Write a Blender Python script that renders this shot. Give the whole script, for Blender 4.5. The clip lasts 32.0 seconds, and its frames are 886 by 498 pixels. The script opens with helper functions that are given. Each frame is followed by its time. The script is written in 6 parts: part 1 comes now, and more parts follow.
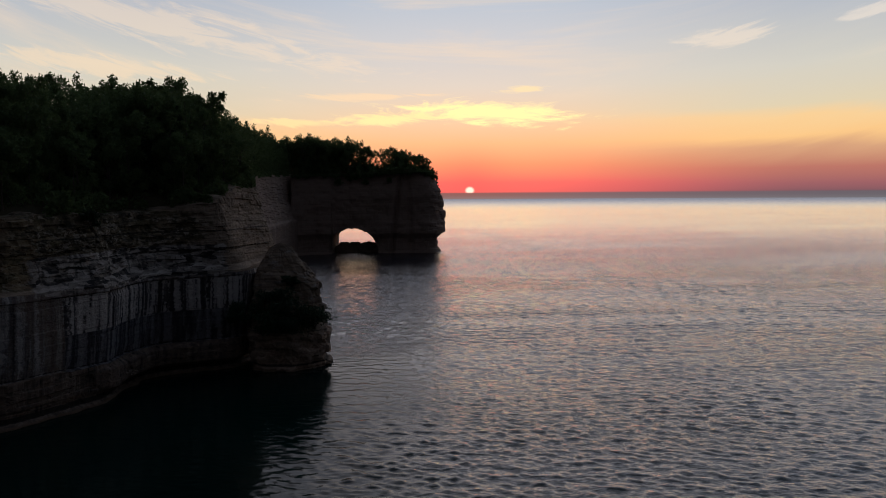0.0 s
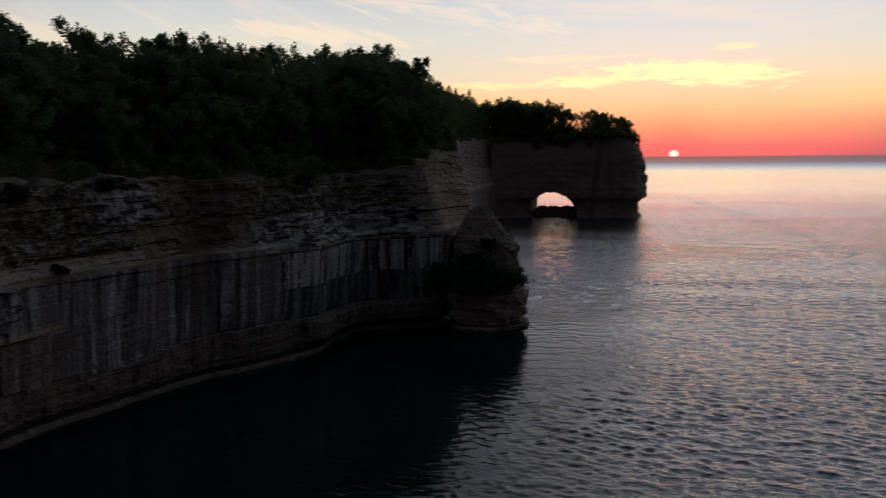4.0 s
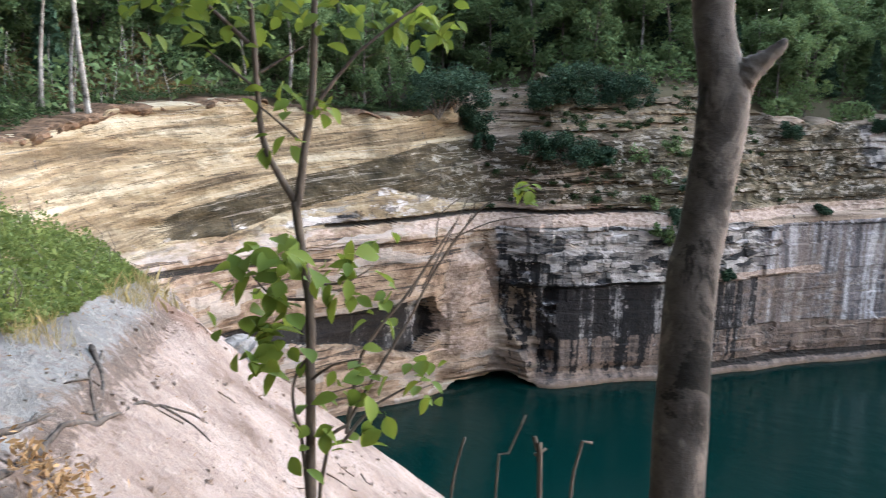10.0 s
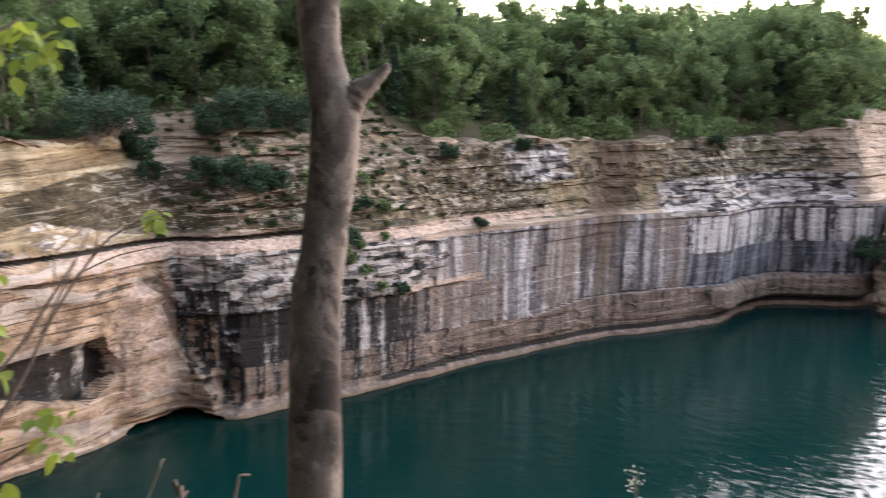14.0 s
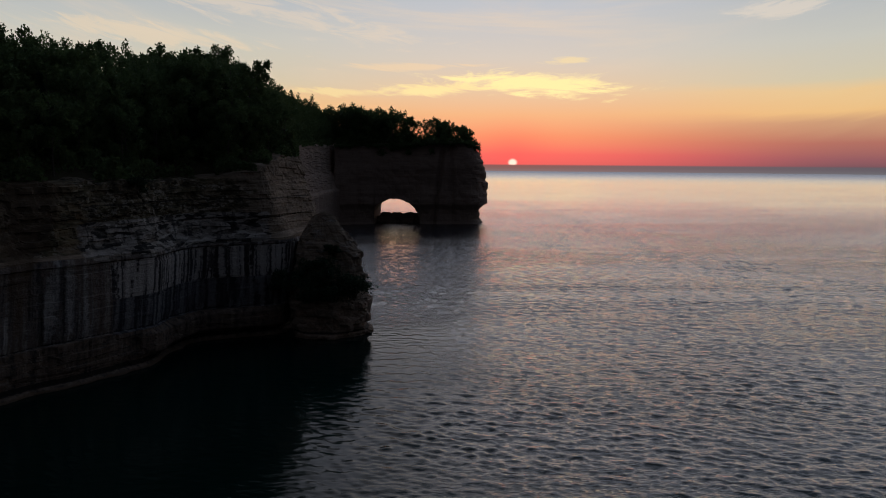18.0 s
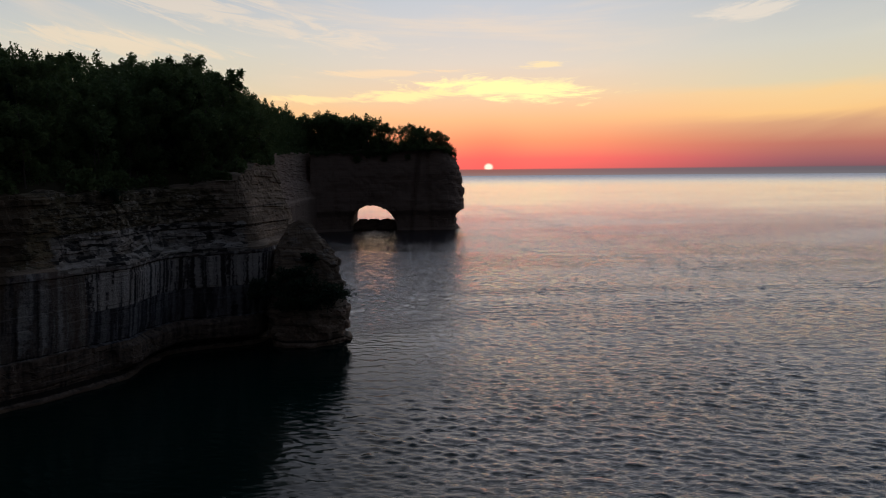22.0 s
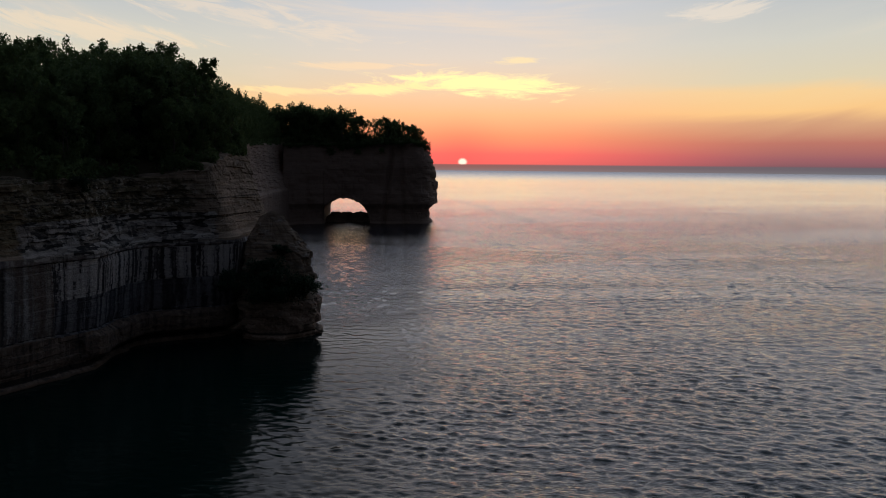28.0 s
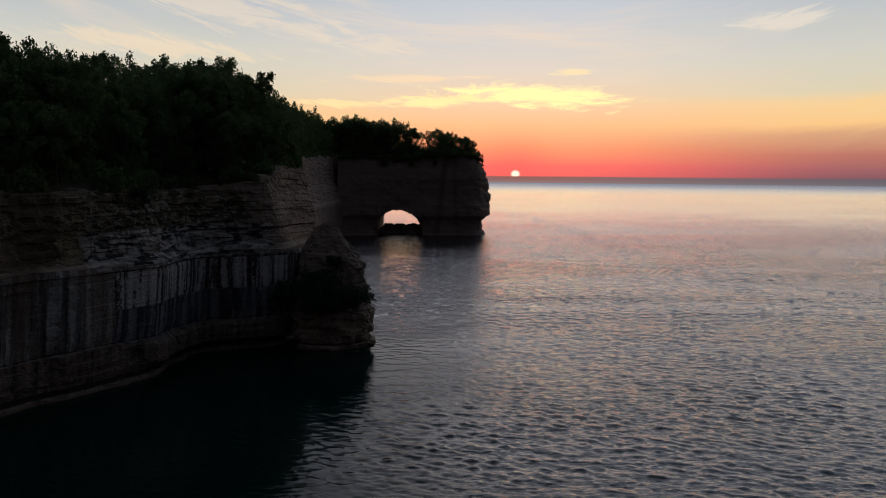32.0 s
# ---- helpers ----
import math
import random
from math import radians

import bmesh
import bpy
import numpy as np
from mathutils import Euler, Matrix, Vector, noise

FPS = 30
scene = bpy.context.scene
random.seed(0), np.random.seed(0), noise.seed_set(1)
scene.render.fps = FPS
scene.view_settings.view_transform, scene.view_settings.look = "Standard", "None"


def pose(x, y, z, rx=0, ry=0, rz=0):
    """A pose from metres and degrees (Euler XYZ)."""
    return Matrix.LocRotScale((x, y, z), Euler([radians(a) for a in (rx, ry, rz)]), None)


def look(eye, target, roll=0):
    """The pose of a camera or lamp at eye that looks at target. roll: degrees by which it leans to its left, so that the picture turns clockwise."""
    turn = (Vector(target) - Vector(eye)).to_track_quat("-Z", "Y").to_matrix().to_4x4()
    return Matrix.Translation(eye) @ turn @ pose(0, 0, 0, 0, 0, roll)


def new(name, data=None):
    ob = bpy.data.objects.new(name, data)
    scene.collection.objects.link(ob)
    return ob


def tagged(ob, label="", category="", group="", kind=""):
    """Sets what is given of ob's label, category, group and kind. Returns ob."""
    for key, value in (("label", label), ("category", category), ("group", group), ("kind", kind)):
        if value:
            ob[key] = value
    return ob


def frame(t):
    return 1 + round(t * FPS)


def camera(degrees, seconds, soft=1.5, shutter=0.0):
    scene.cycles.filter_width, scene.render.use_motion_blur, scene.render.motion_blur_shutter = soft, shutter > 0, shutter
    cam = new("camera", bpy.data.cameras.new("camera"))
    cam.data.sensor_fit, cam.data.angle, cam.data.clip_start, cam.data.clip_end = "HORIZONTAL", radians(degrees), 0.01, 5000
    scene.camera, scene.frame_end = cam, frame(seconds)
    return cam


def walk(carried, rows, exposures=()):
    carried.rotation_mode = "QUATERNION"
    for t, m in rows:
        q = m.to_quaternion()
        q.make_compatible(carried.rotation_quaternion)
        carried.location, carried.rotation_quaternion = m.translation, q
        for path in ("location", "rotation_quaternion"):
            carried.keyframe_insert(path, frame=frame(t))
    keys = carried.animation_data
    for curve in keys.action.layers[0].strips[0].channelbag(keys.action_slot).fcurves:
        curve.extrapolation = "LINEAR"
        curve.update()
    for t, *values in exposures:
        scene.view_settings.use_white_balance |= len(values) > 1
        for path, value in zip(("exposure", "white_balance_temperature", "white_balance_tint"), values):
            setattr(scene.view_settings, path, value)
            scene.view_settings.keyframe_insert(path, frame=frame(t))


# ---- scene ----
# A sandstone shore at sunset: one bay, one arch headland, one lookout ledge.
cam = camera(55.1, 32.0, soft=1.0, shutter=0.5)
PATH = [
    (0, pose(-0.048, -0.029, 35.990, 86.23, 0.35, -1.82)),
    (0.5, pose(-0.047, -0.031, 35.990, 85.93, 0.50, -1.74)),
    (1, pose(-0.043, -0.033, 35.988, 85.71, 0.51, -2.04)),
    (1.5, pose(-0.038, -0.034, 35.987, 85.49, 0.37, -2.51)),
    (2, pose(-0.038, -0.034, 35.989, 85.42, 0.38, -2.41)),
    (2.5, pose(-0.046, -0.033, 35.991, 85.14, 0.30, -0.67)),
    (4.5, pose(-0.174, -0.092, 36.041, 83.39, 0.38, 15.99)),
    (5, pose(-0.183, -0.084, 36.053, 82.94, 0.36, 20.13)),
    (5.5, pose(-0.156, -0.042, 36.032, 82.12, 0.31, 24.31)),
    (6, pose(-0.146, -0.024, 36.015, 81.60, 0.37, 28.43)),
    (6.5, pose(-0.157, -0.031, 36.012, 81.46, 0.48, 31.66)),
    (7, pose(-0.171, -0.045, 36.008, 81.29, 0.12, 35.78)),
    (7.5, pose(-0.195, -0.060, 36.003, 80.89, -0.42, 39.52)),
    (8, pose(-0.225, -0.071, 35.998, 80.55, -0.70, 42.59)),
    (8.5, pose(-0.255, -0.085, 35.994, 80.19, -0.40, 45.98)),
    (9, pose(-0.286, -0.111, 35.991, 80.00, -0.16, 50.66)),
    (9.5, pose(-0.317, -0.151, 35.989, 80.15, -0.17, 55.80)),
    (10, pose(-0.344, -0.186, 35.987, 79.98, -0.09, 60.15)),
    (10.5, pose(-0.365, -0.213, 35.984, 80.07, 0.07, 63.38)),
    (11, pose(-0.382, -0.240, 35.983, 80.48, -0.13, 65.60)),
    (11.5, pose(-0.393, -0.251, 35.984, 80.78, 0.22, 67.32)),
    (12, pose(-0.393, -0.233, 35.988, 80.90, 0.13, 61.78)),
    (12.5, pose(-0.378, -0.201, 35.990, 81.63, 0.11, 54.87)),
    (13, pose(-0.357, -0.169, 35.989, 81.69, 0.40, 49.42)),
    (13.5, pose(-0.331, -0.133, 35.986, 81.42, 0.41, 44.10)),
    (14, pose(-0.302, -0.090, 35.985, 81.49, 0.45, 38.44)),
    (14.5, pose(-0.261, -0.049, 35.987, 81.84, 0.12, 30.91)),
    (15, pose(-0.204, -0.022, 35.991, 82.75, -0.06, 22.13)),
    (15.5, pose(-0.145, -0.005, 35.996, 83.60, -0.06, 14.88)),
    (17.5, pose(-0.043, 0.010, 36.001, 84.25, -0.72, 1.82)),
    (18, pose(-0.037, 0.008, 36.002, 84.30, -0.47, 1.04)),
    (18.5, pose(-0.033, 0.007, 36.004, 84.56, -0.31, 0.49)),
    (19, pose(-0.030, 0.004, 36.004, 84.83, -0.14, -0.03)),
    (19.5, pose(-0.027, 0.002, 36.004, 84.79, -0.25, -0.38)),
    (20, pose(-0.021, -0.000, 36.003, 84.82, -0.40, -0.78)),
    (20.5, pose(-0.013, -0.001, 36.004, 84.95, -0.11, -1.43)),
    (21, pose(-0.007, -0.002, 36.005, 85.13, -0.17, -2.06)),
    (21.5, pose(-0.010, -0.001, 36.007, 85.07, -0.12, -2.01)),
    (22, pose(-0.017, -0.002, 36.007, 84.68, 0.51, -0.56)),
    (22.5, pose(-0.019, -0.002, 36.006, 84.35, 0.52, 0.01)),
    (23, pose(-0.011, -0.002, 36.005, 84.21, 0.31, -0.06)),
    (23.5, pose(-0.002, -0.001, 36.004, 84.29, -0.02, -0.50)),
    (24, pose(0.005, -0.001, 36.003, 84.51, -0.51, -1.26)),
    (24.5, pose(0.012, 0.000, 36.001, 84.73, -0.53, -1.84)),
    (25, pose(0.017, 0.001, 36.000, 84.99, -0.70, -2.20)),
    (25.5, pose(0.020, -0.000, 36.000, 84.99, -0.47, -2.57)),
    (27.5, pose(0.025, 0.009, 36.000, 84.34, -0.36, -2.62)),
    (28, pose(0.025, 0.009, 36.000, 84.29, -0.54, -2.31)),
    (28.5, pose(0.023, 0.009, 36.001, 84.49, -0.61, -1.71)),
    (29, pose(0.018, 0.008, 36.002, 84.48, -0.56, -1.35)),
    (29.5, pose(0.011, 0.008, 36.002, 84.41, -0.45, -0.58)),
    (30, pose(0.005, 0.009, 36.002, 84.60, -0.53, 0.40)),
    (30.5, pose(0.001, 0.009, 36.003, 84.57, -0.58, 0.98)),
    (31, pose(-0.000, 0.010, 36.002, 84.66, -0.55, 1.19)),
    (31.5, pose(-0.001, 0.012, 36.000, 84.81, -0.61, 1.33)),
    (32, pose(-0.003, 0.014, 35.999, 85.06, -0.54, 1.23)),
]
# seconds, stops, kelvin, tint
EXPOSURES = [
    (0.0, 0.0, 6500, 10), (2.5, 0.0, 6500, 10), (4.5, 0.4, 6000, 10), (5.0, 0.95, 5550, 10), (5.5, 2.35, 5800, 10), (6.0, 4.0, 7250, 19), (6.5, 4.35, 7300, 16), (7.0, 4.95, 7300, 21), (8.0, 5.25, 7050, 16),
    (8.5, 4.95, 7100, 12), (9.0, 4.6, 6550, 11), (10.0, 4.75, 6450, 5), (11.0, 4.9, 6530, -1), (11.5, 4.9, 6530, 0), (12.0, 4.9, 6430, 2), (13.0, 4.6, 6180, 7), (14.0, 4.95, 7280, 14), (14.5, 4.35, 7230, 12),
    (15.0, 3.0, 7000, 12), (15.5, 2.0, 7000, 10), (17.5, -0.25, 6300, 8), (18.0, -0.18, 6300, 8), (19.0, 0.0, 6400, 8), (32.0, 0.0, 6400, 8),
]
walk(cam, PATH, EXPOSURES)


# ---- node helpers ----
def node(nt, kind, **settings):
    n = nt.nodes.new(kind)
    for key, value in settings.items():
        if key == "op":
            n.operation = value
        elif key == "blend":
            n.data_type, n.blend_type = "RGBA", value
        elif key == "band":
            n.bands_direction = value
    return n


def plug(nt, target, value):
    if isinstance(value, bpy.types.NodeSocket):
        nt.links.new(value, target)
    else:
        target.default_value = value


def calc(nt, op, a, b=0.0, c=0.0, clamp=False):
    n = node(nt, "ShaderNodeMath", op=op)
    n.use_clamp = clamp
    for i, v in enumerate((a, b, c)):
        plug(nt, n.inputs[i], v)
    return n.outputs[0]


def mix(nt, f, a, b, blend="MIX"):
    n = node(nt, "ShaderNodeMix", blend=blend)
    plug(nt, n.inputs[0], f)
    plug(nt, n.inputs[6], a if isinstance(a, bpy.types.NodeSocket) else (*a[:3], 1))
    plug(nt, n.inputs[7], b if isinstance(b, bpy.types.NodeSocket) else (*b[:3], 1))
    return n.outputs[2]


def ramp(nt, fac, stops, ease="LINEAR"):
    n = nt.nodes.new("ShaderNodeValToRGB")
    n.color_ramp.interpolation = ease
    el = n.color_ramp.elements
    while len(el) < len(stops):
        el.new(0.5)
    for e, (p, c) in zip(el, stops):
        e.position = p
        e.color = (*c, 1) if isinstance(c, tuple) else (c, c, c, 1)
    plug(nt, n.inputs[0], fac)
    return n.outputs[0]


def fnoise(nt, vec, scale=(1, 1, 1), detail=4.0, rough=0.55, distort=0.0, shift=(0, 0, 0)):
    m = nt.nodes.new("ShaderNodeMapping")
    plug(nt, m.inputs[0], vec)
    m.inputs[1].default_value, m.inputs[3].default_value = shift, scale
    n = nt.nodes.new("ShaderNodeTexNoise")
    nt.links.new(m.outputs[0], n.inputs["Vector"])
    n.inputs["Scale"].default_value = 1.0
    n.inputs["Detail"].default_value = detail
    n.inputs["Roughness"].default_value = rough
    n.inputs["Distortion"].default_value = distort
    return n.outputs[0]


def remap(nt, v, a, b, c=0.0, d=1.0, smooth=True):
    n = nt.nodes.new("ShaderNodeMapRange")
    n.interpolation_type = "SMOOTHSTEP" if smooth else "LINEAR"
    for i, x in enumerate((v, a, b, c, d)):
        plug(nt, n.inputs[i], x)
    return n.outputs[0]


# ---- sky and sun ----
SUN_AZ, SUN_EL = 3.62, 0.2        # degrees east of +y, above the lake's edge
world = bpy.data.worlds.new("sunset_sky")
scene.world = world
world.use_nodes = True
nt = world.node_tree
nt.nodes.clear()
way = nt.nodes.new("ShaderNodeTexCoord").outputs["Generated"]
sep = nt.nodes.new("ShaderNodeSeparateXYZ")
nt.links.new(way, sep.inputs[0])
sx, sy, sz = sep.outputs
elev = calc(nt, "MULTIPLY", calc(nt, "ARCSINE", sz), 57.2958)
azim = calc(nt, "MULTIPLY", calc(nt, "ARCTAN2", sx, sy), 57.2958)
daz = calc(nt, "SUBTRACT", azim, SUN_AZ)
off_sun = calc(nt, "ABSOLUTE", daz)
h01 = calc(nt, "POWER", calc(nt, "DIVIDE", calc(nt, "MAXIMUM", elev, 0.0), 90.0), 0.5)   # 1 deg .105, 5 deg .236, 13 deg .38


def at(deg):
    return (deg / 90.0) ** 0.5


# a slow wave in the layers, so that no band lies ruler-straight
angles = nt.nodes.new("ShaderNodeCombineXYZ")
plug(nt, angles.inputs[0], azim)
plug(nt, angles.inputs[1], calc(nt, "ADD", elev, calc(nt, "MULTIPLY", azim, calc(nt, "ADD", 0.06, calc(nt, "MULTIPLY", azim, -0.0056)))))
wave = fnoise(nt, angles.outputs[0], (0.07, 0.5, 1), 4.0, 0.5, 0.3, (2.0, 1.0, 0))
lift = calc(nt, "MULTIPLY", calc(nt, "SUBTRACT", wave, 0.5), remap(nt, elev, 0.5, 3.0, 0.0, 1.6))
h02 = calc(nt, "POWER", calc(nt, "DIVIDE", calc(nt, "MAXIMUM", calc(nt, "ADD", elev, lift), 0.0), 90.0), 0.5)
near_sun = ramp(nt, h01, [(0.0, (0.80, 0.115, 0.125)), (at(0.7), (0.95, 0.135, 0.14)), (at(1.9), (0.95, 0.31, 0.17)), (at(3.3), (0.95, 0.50, 0.26)),
                          (at(5.0), (0.85, 0.62, 0.42)), (at(7.0), (0.73, 0.65, 0.57)), (at(10.0), (0.60, 0.61, 0.64)), (at(14.0), (0.44, 0.53, 0.65)), (at(20.0), (0.36, 0.49, 0.69)), (at(32.0), (0.29, 0.40, 0.57)), (at(50.0), (0.15, 0.195, 0.28)), (1.0, (0.055, 0.07, 0.105))])
aside = ramp(nt, h02, [(0.0, (0.16, 0.09, 0.115)), (at(0.5), (0.31, 0.115, 0.135)), (at(1.5), (0.47, 0.17, 0.14)), (at(2.8), (0.66, 0.36, 0.21)),
                       (at(3.5), (0.94, 0.57, 0.25)), (at(4.6), (0.92, 0.62, 0.31)), (at(5.2), (0.73, 0.63, 0.44)), (at(8.0), (0.64, 0.62, 0.55)), (at(12.0), (0.45, 0.49, 0.56)), (at(20.0), (0.35, 0.47, 0.65)), (at(32.0), (0.28, 0.38, 0.54)), (at(50.0), (0.15, 0.195, 0.28)), (1.0, (0.055, 0.07, 0.105))])
behind = ramp(nt, h01, [(0.0, (0.014, 0.016, 0.023)), (at(5.0), (0.021, 0.021, 0.028)), (at(12.0), (0.026, 0.027, 0.036)), (at(30.0), (0.030, 0.035, 0.048)), (1.0, (0.055, 0.07, 0.105))])
sky = mix(nt, remap(nt, off_sun, 2.0, 22.0), near_sun, aside)
sky = mix(nt, remap(nt, off_sun, 30.0, 84.0), sky, behind)
# thin high cloud, drawn out along the wind
wisps = fnoise(nt, angles.outputs[0], (0.045, 0.42, 1), 8.0, 0.62, 0.7, (3.1, 0.7, 0))
wisp_mask = calc(nt, "MULTIPLY", remap(nt, wisps, 0.47, 0.72), remap(nt, elev, 4.0, 8.0))
wisp_mask = calc(nt, "MULTIPLY", wisp_mask, remap(nt, azim, 4.0, 16.0, 1.0, 0.35))
wisp_mask = calc(nt, "MULTIPLY", wisp_mask, remap(nt, off_sun, 30.0, 80.0, 1.0, 0.15))
sky = mix(nt, calc(nt, "MULTIPLY", wisp_mask, 0.55), sky, (0.90, 0.70, 0.52))
tufts = fnoise(nt, angles.outputs[0], (0.22, 1.3, 1), 7.0, 0.66, 0.9, (7.4, 2.2, 0))


def cloud(sky, az, el, rx, ry, colour, density=1.0, lean=0.0):
    """One bank of cloud in the sky, ragged along the wind."""
    u = calc(nt, "DIVIDE", calc(nt, "SUBTRACT", azim, az), rx)
    v = calc(nt, "DIVIDE", calc(nt, "SUBTRACT", elev, calc(nt, "ADD", el, calc(nt, "MULTIPLY", calc(nt, "SUBTRACT", azim, az), lean))), ry)
    d = calc(nt, "SQRT", calc(nt, "ADD", calc(nt, "MULTIPLY", u, u), calc(nt, "MULTIPLY", v, v)))
    m = remap(nt, calc(nt, "SUBTRACT", calc(nt, "MULTIPLY", tufts, 2.6), calc(nt, "ADD", calc(nt, "MULTIPLY", d, 0.8), 0.52)), 0.0, 0.55)
    return mix(nt, calc(nt, "MULTIPLY", m, density), sky, colour)


sky = cloud(sky, 5.0, 5.35, 7.0, 0.95, (1.2, 0.97, 0.45), 1.0, -0.035)
sky = cloud(sky, -1.5, 4.95, 4.5, 0.5, (1.12, 0.88, 0.42), 0.95, 0.03)
sky = cloud(sky, -8.0, 4.7, 4.0, 0.3, (1.05, 0.80, 0.40), 0.8, -0.02)
sky = cloud(sky, 7.0, 6.75, 2.0, 0.25, (1.0, 0.78, 0.45), 0.8, 0.05)
sky = cloud(sky, -3.0, 6.4, 6.0, 0.28, (1.0, 0.72, 0.45), 0.6, 0.02)
sky = cloud(sky, 20.5, 9.7, 3.2, 0.8, (0.90, 0.76, 0.62), 0.55, 0.06)
sky = cloud(sky, 29.0, 10.7, 3.0, 0.5, (0.92, 0.80, 0.68), 0.5, 0.12)
sky = cloud(sky, -18.0, 11.0, 16.0, 1.5, (0.90, 0.72, 0.55), 0.5, -0.2)
sky = cloud(sky, -20.0, 8.0, 9.0, 0.8, (0.93, 0.72, 0.50), 0.6, -0.08)
# sun's disc and the glow round it
dx = calc(nt, "MULTIPLY", daz, 0.85)
dy = calc(nt, "SUBTRACT", elev, 0.15)
dist = calc(nt, "SQRT", calc(nt, "ADD", calc(nt, "MULTIPLY", dx, dx), calc(nt, "MULTIPLY", dy, dy)))
glow = calc(nt, "POWER", calc(nt, "SUBTRACT", 1.0, calc(nt, "DIVIDE", dist, 4.2), clamp=True), 2.4)
sky = mix(nt, calc(nt, "MULTIPLY", glow, 0.9), sky, (1.0, 0.105, 0.125))
sky = mix(nt, remap(nt, dist, 0.13, 0.32, 1.0, 0.0), sky, (1.25, 1.0, 0.8))
# the lake's far edge, past the end of the water sheet, under a bank of haze
haze = mix(nt, remap(nt, off_sun, 0.0, 9.0), (0.15, 0.10, 0.115), (0.125, 0.12, 0.145))
haze = mix(nt, remap(nt, elev, -0.10, -0.45), haze, (0.15, 0.155, 0.175))
sky = mix(nt, remap(nt, elev, -0.05, 0.07, 1.0, 0.0), sky, haze)
nish = nt.nodes.new("ShaderNodeTexSky")
nish.sky_type = "NISHITA"
nish.sun_disc = False
nish.sun_elevation, nish.sun_rotation = radians(0.6), radians(SUN_AZ)
back = nt.nodes.new("ShaderNodeBackground")
nt.links.new(sky, back.inputs[0])
back.inputs[1].default_value = 1.0
dome = nt.nodes.new("ShaderNodeBackground")
nt.links.new(nish.outputs[0], dome.inputs[0])
dome.inputs[1].default_value = 0.01
both = nt.nodes.new("ShaderNodeAddShader")
nt.links.new(back.outputs[0], both.inputs[0])
nt.links.new(dome.outputs[0], both.inputs[1])
nt.links.new(both.outputs[0], nt.nodes.new("ShaderNodeOutputWorld").inputs[0])

sun = new("sun", bpy.data.lights.new("sun", "SUN"))
sun.data.energy, sun.data.angle, sun.data.color = 0.38, radians(78.0), (1.0, 0.69, 0.52)
sun.matrix_world = look((0, 0, 0), (-math.sin(radians(SUN_AZ)), -math.cos(radians(SUN_AZ)), -math.tan(radians(0.7))))
sun.location = (60, 900, 80)


# ---- materials ----
def material(name, rough=0.8):
    m = bpy.data.materials.new(name)
    m.use_nodes = True
    t = m.node_tree
    b = t.nodes["Principled BSDF"]
    b.inputs["Roughness"].default_value = rough
    b.inputs["Specular IOR Level"].default_value = 0.3 if rough < 0.7 else 0.12
    return m, t, b


def place_of(t):
    g = t.nodes.new("ShaderNodeNewGeometry").outputs["Position"]
    s = t.nodes.new("ShaderNodeSeparateXYZ")
    t.links.new(g, s.inputs[0])
    return g, s.outputs[0], s.outputs[1], s.outputs[2]


def bump(t, b, height, strength=0.5, distance=0.1):
    n = t.nodes.new("ShaderNodeBump")
    n.inputs["Strength"].default_value, n.inputs["Distance"].default_value = strength, distance
    plug(t, n.inputs["Height"], height)
    t.links.new(n.outputs[0], b.inputs["Normal"])


def cells(t, vec, scale, shift=(0, 0, 0), rand=1.0):
    """A value that is constant over each angular block."""
    m = t.nodes.new("ShaderNodeMapping")
    plug(t, m.inputs[0], vec)
    m.inputs[1].default_value, m.inputs[3].default_value = shift, scale
    v = t.nodes.new("ShaderNodeTexVoronoi")
    t.links.new(m.outputs[0], v.inputs["Vector"])
    v.inputs["Scale"].default_value = 1.0
    v.distance = "CHEBYCHEV"
    v.inputs["Randomness"].default_value = rand
    s = t.nodes.new("ShaderNodeSeparateXYZ")
    t.links.new(v.outputs["Color"], s.inputs[0])
    return s.outputs[0], v.outputs["Distance"]


def layers(t, name):
    """The four weights that the cliff's mesh carries under one name."""
    a = t.nodes.new("ShaderNodeAttribute")
    a.attribute_name = name
    s = t.nodes.new("ShaderNodeSeparateXYZ")
    t.links.new(a.outputs["Vector"], s.inputs[0])
    return s.outputs[0], s.outputs[1], s.outputs[2], a.outputs["Alpha"]


def ragged(t, weight, noise, k=1.6, soft=0.10):
    """A weight whose edge is broken up by a noise."""
    v = calc(t, "ADD", weight, calc(t, "MULTIPLY", calc(t, "SUBTRACT", noise, 0.5), k))
    return remap(t, v, 0.5 - soft, 0.5 + soft)


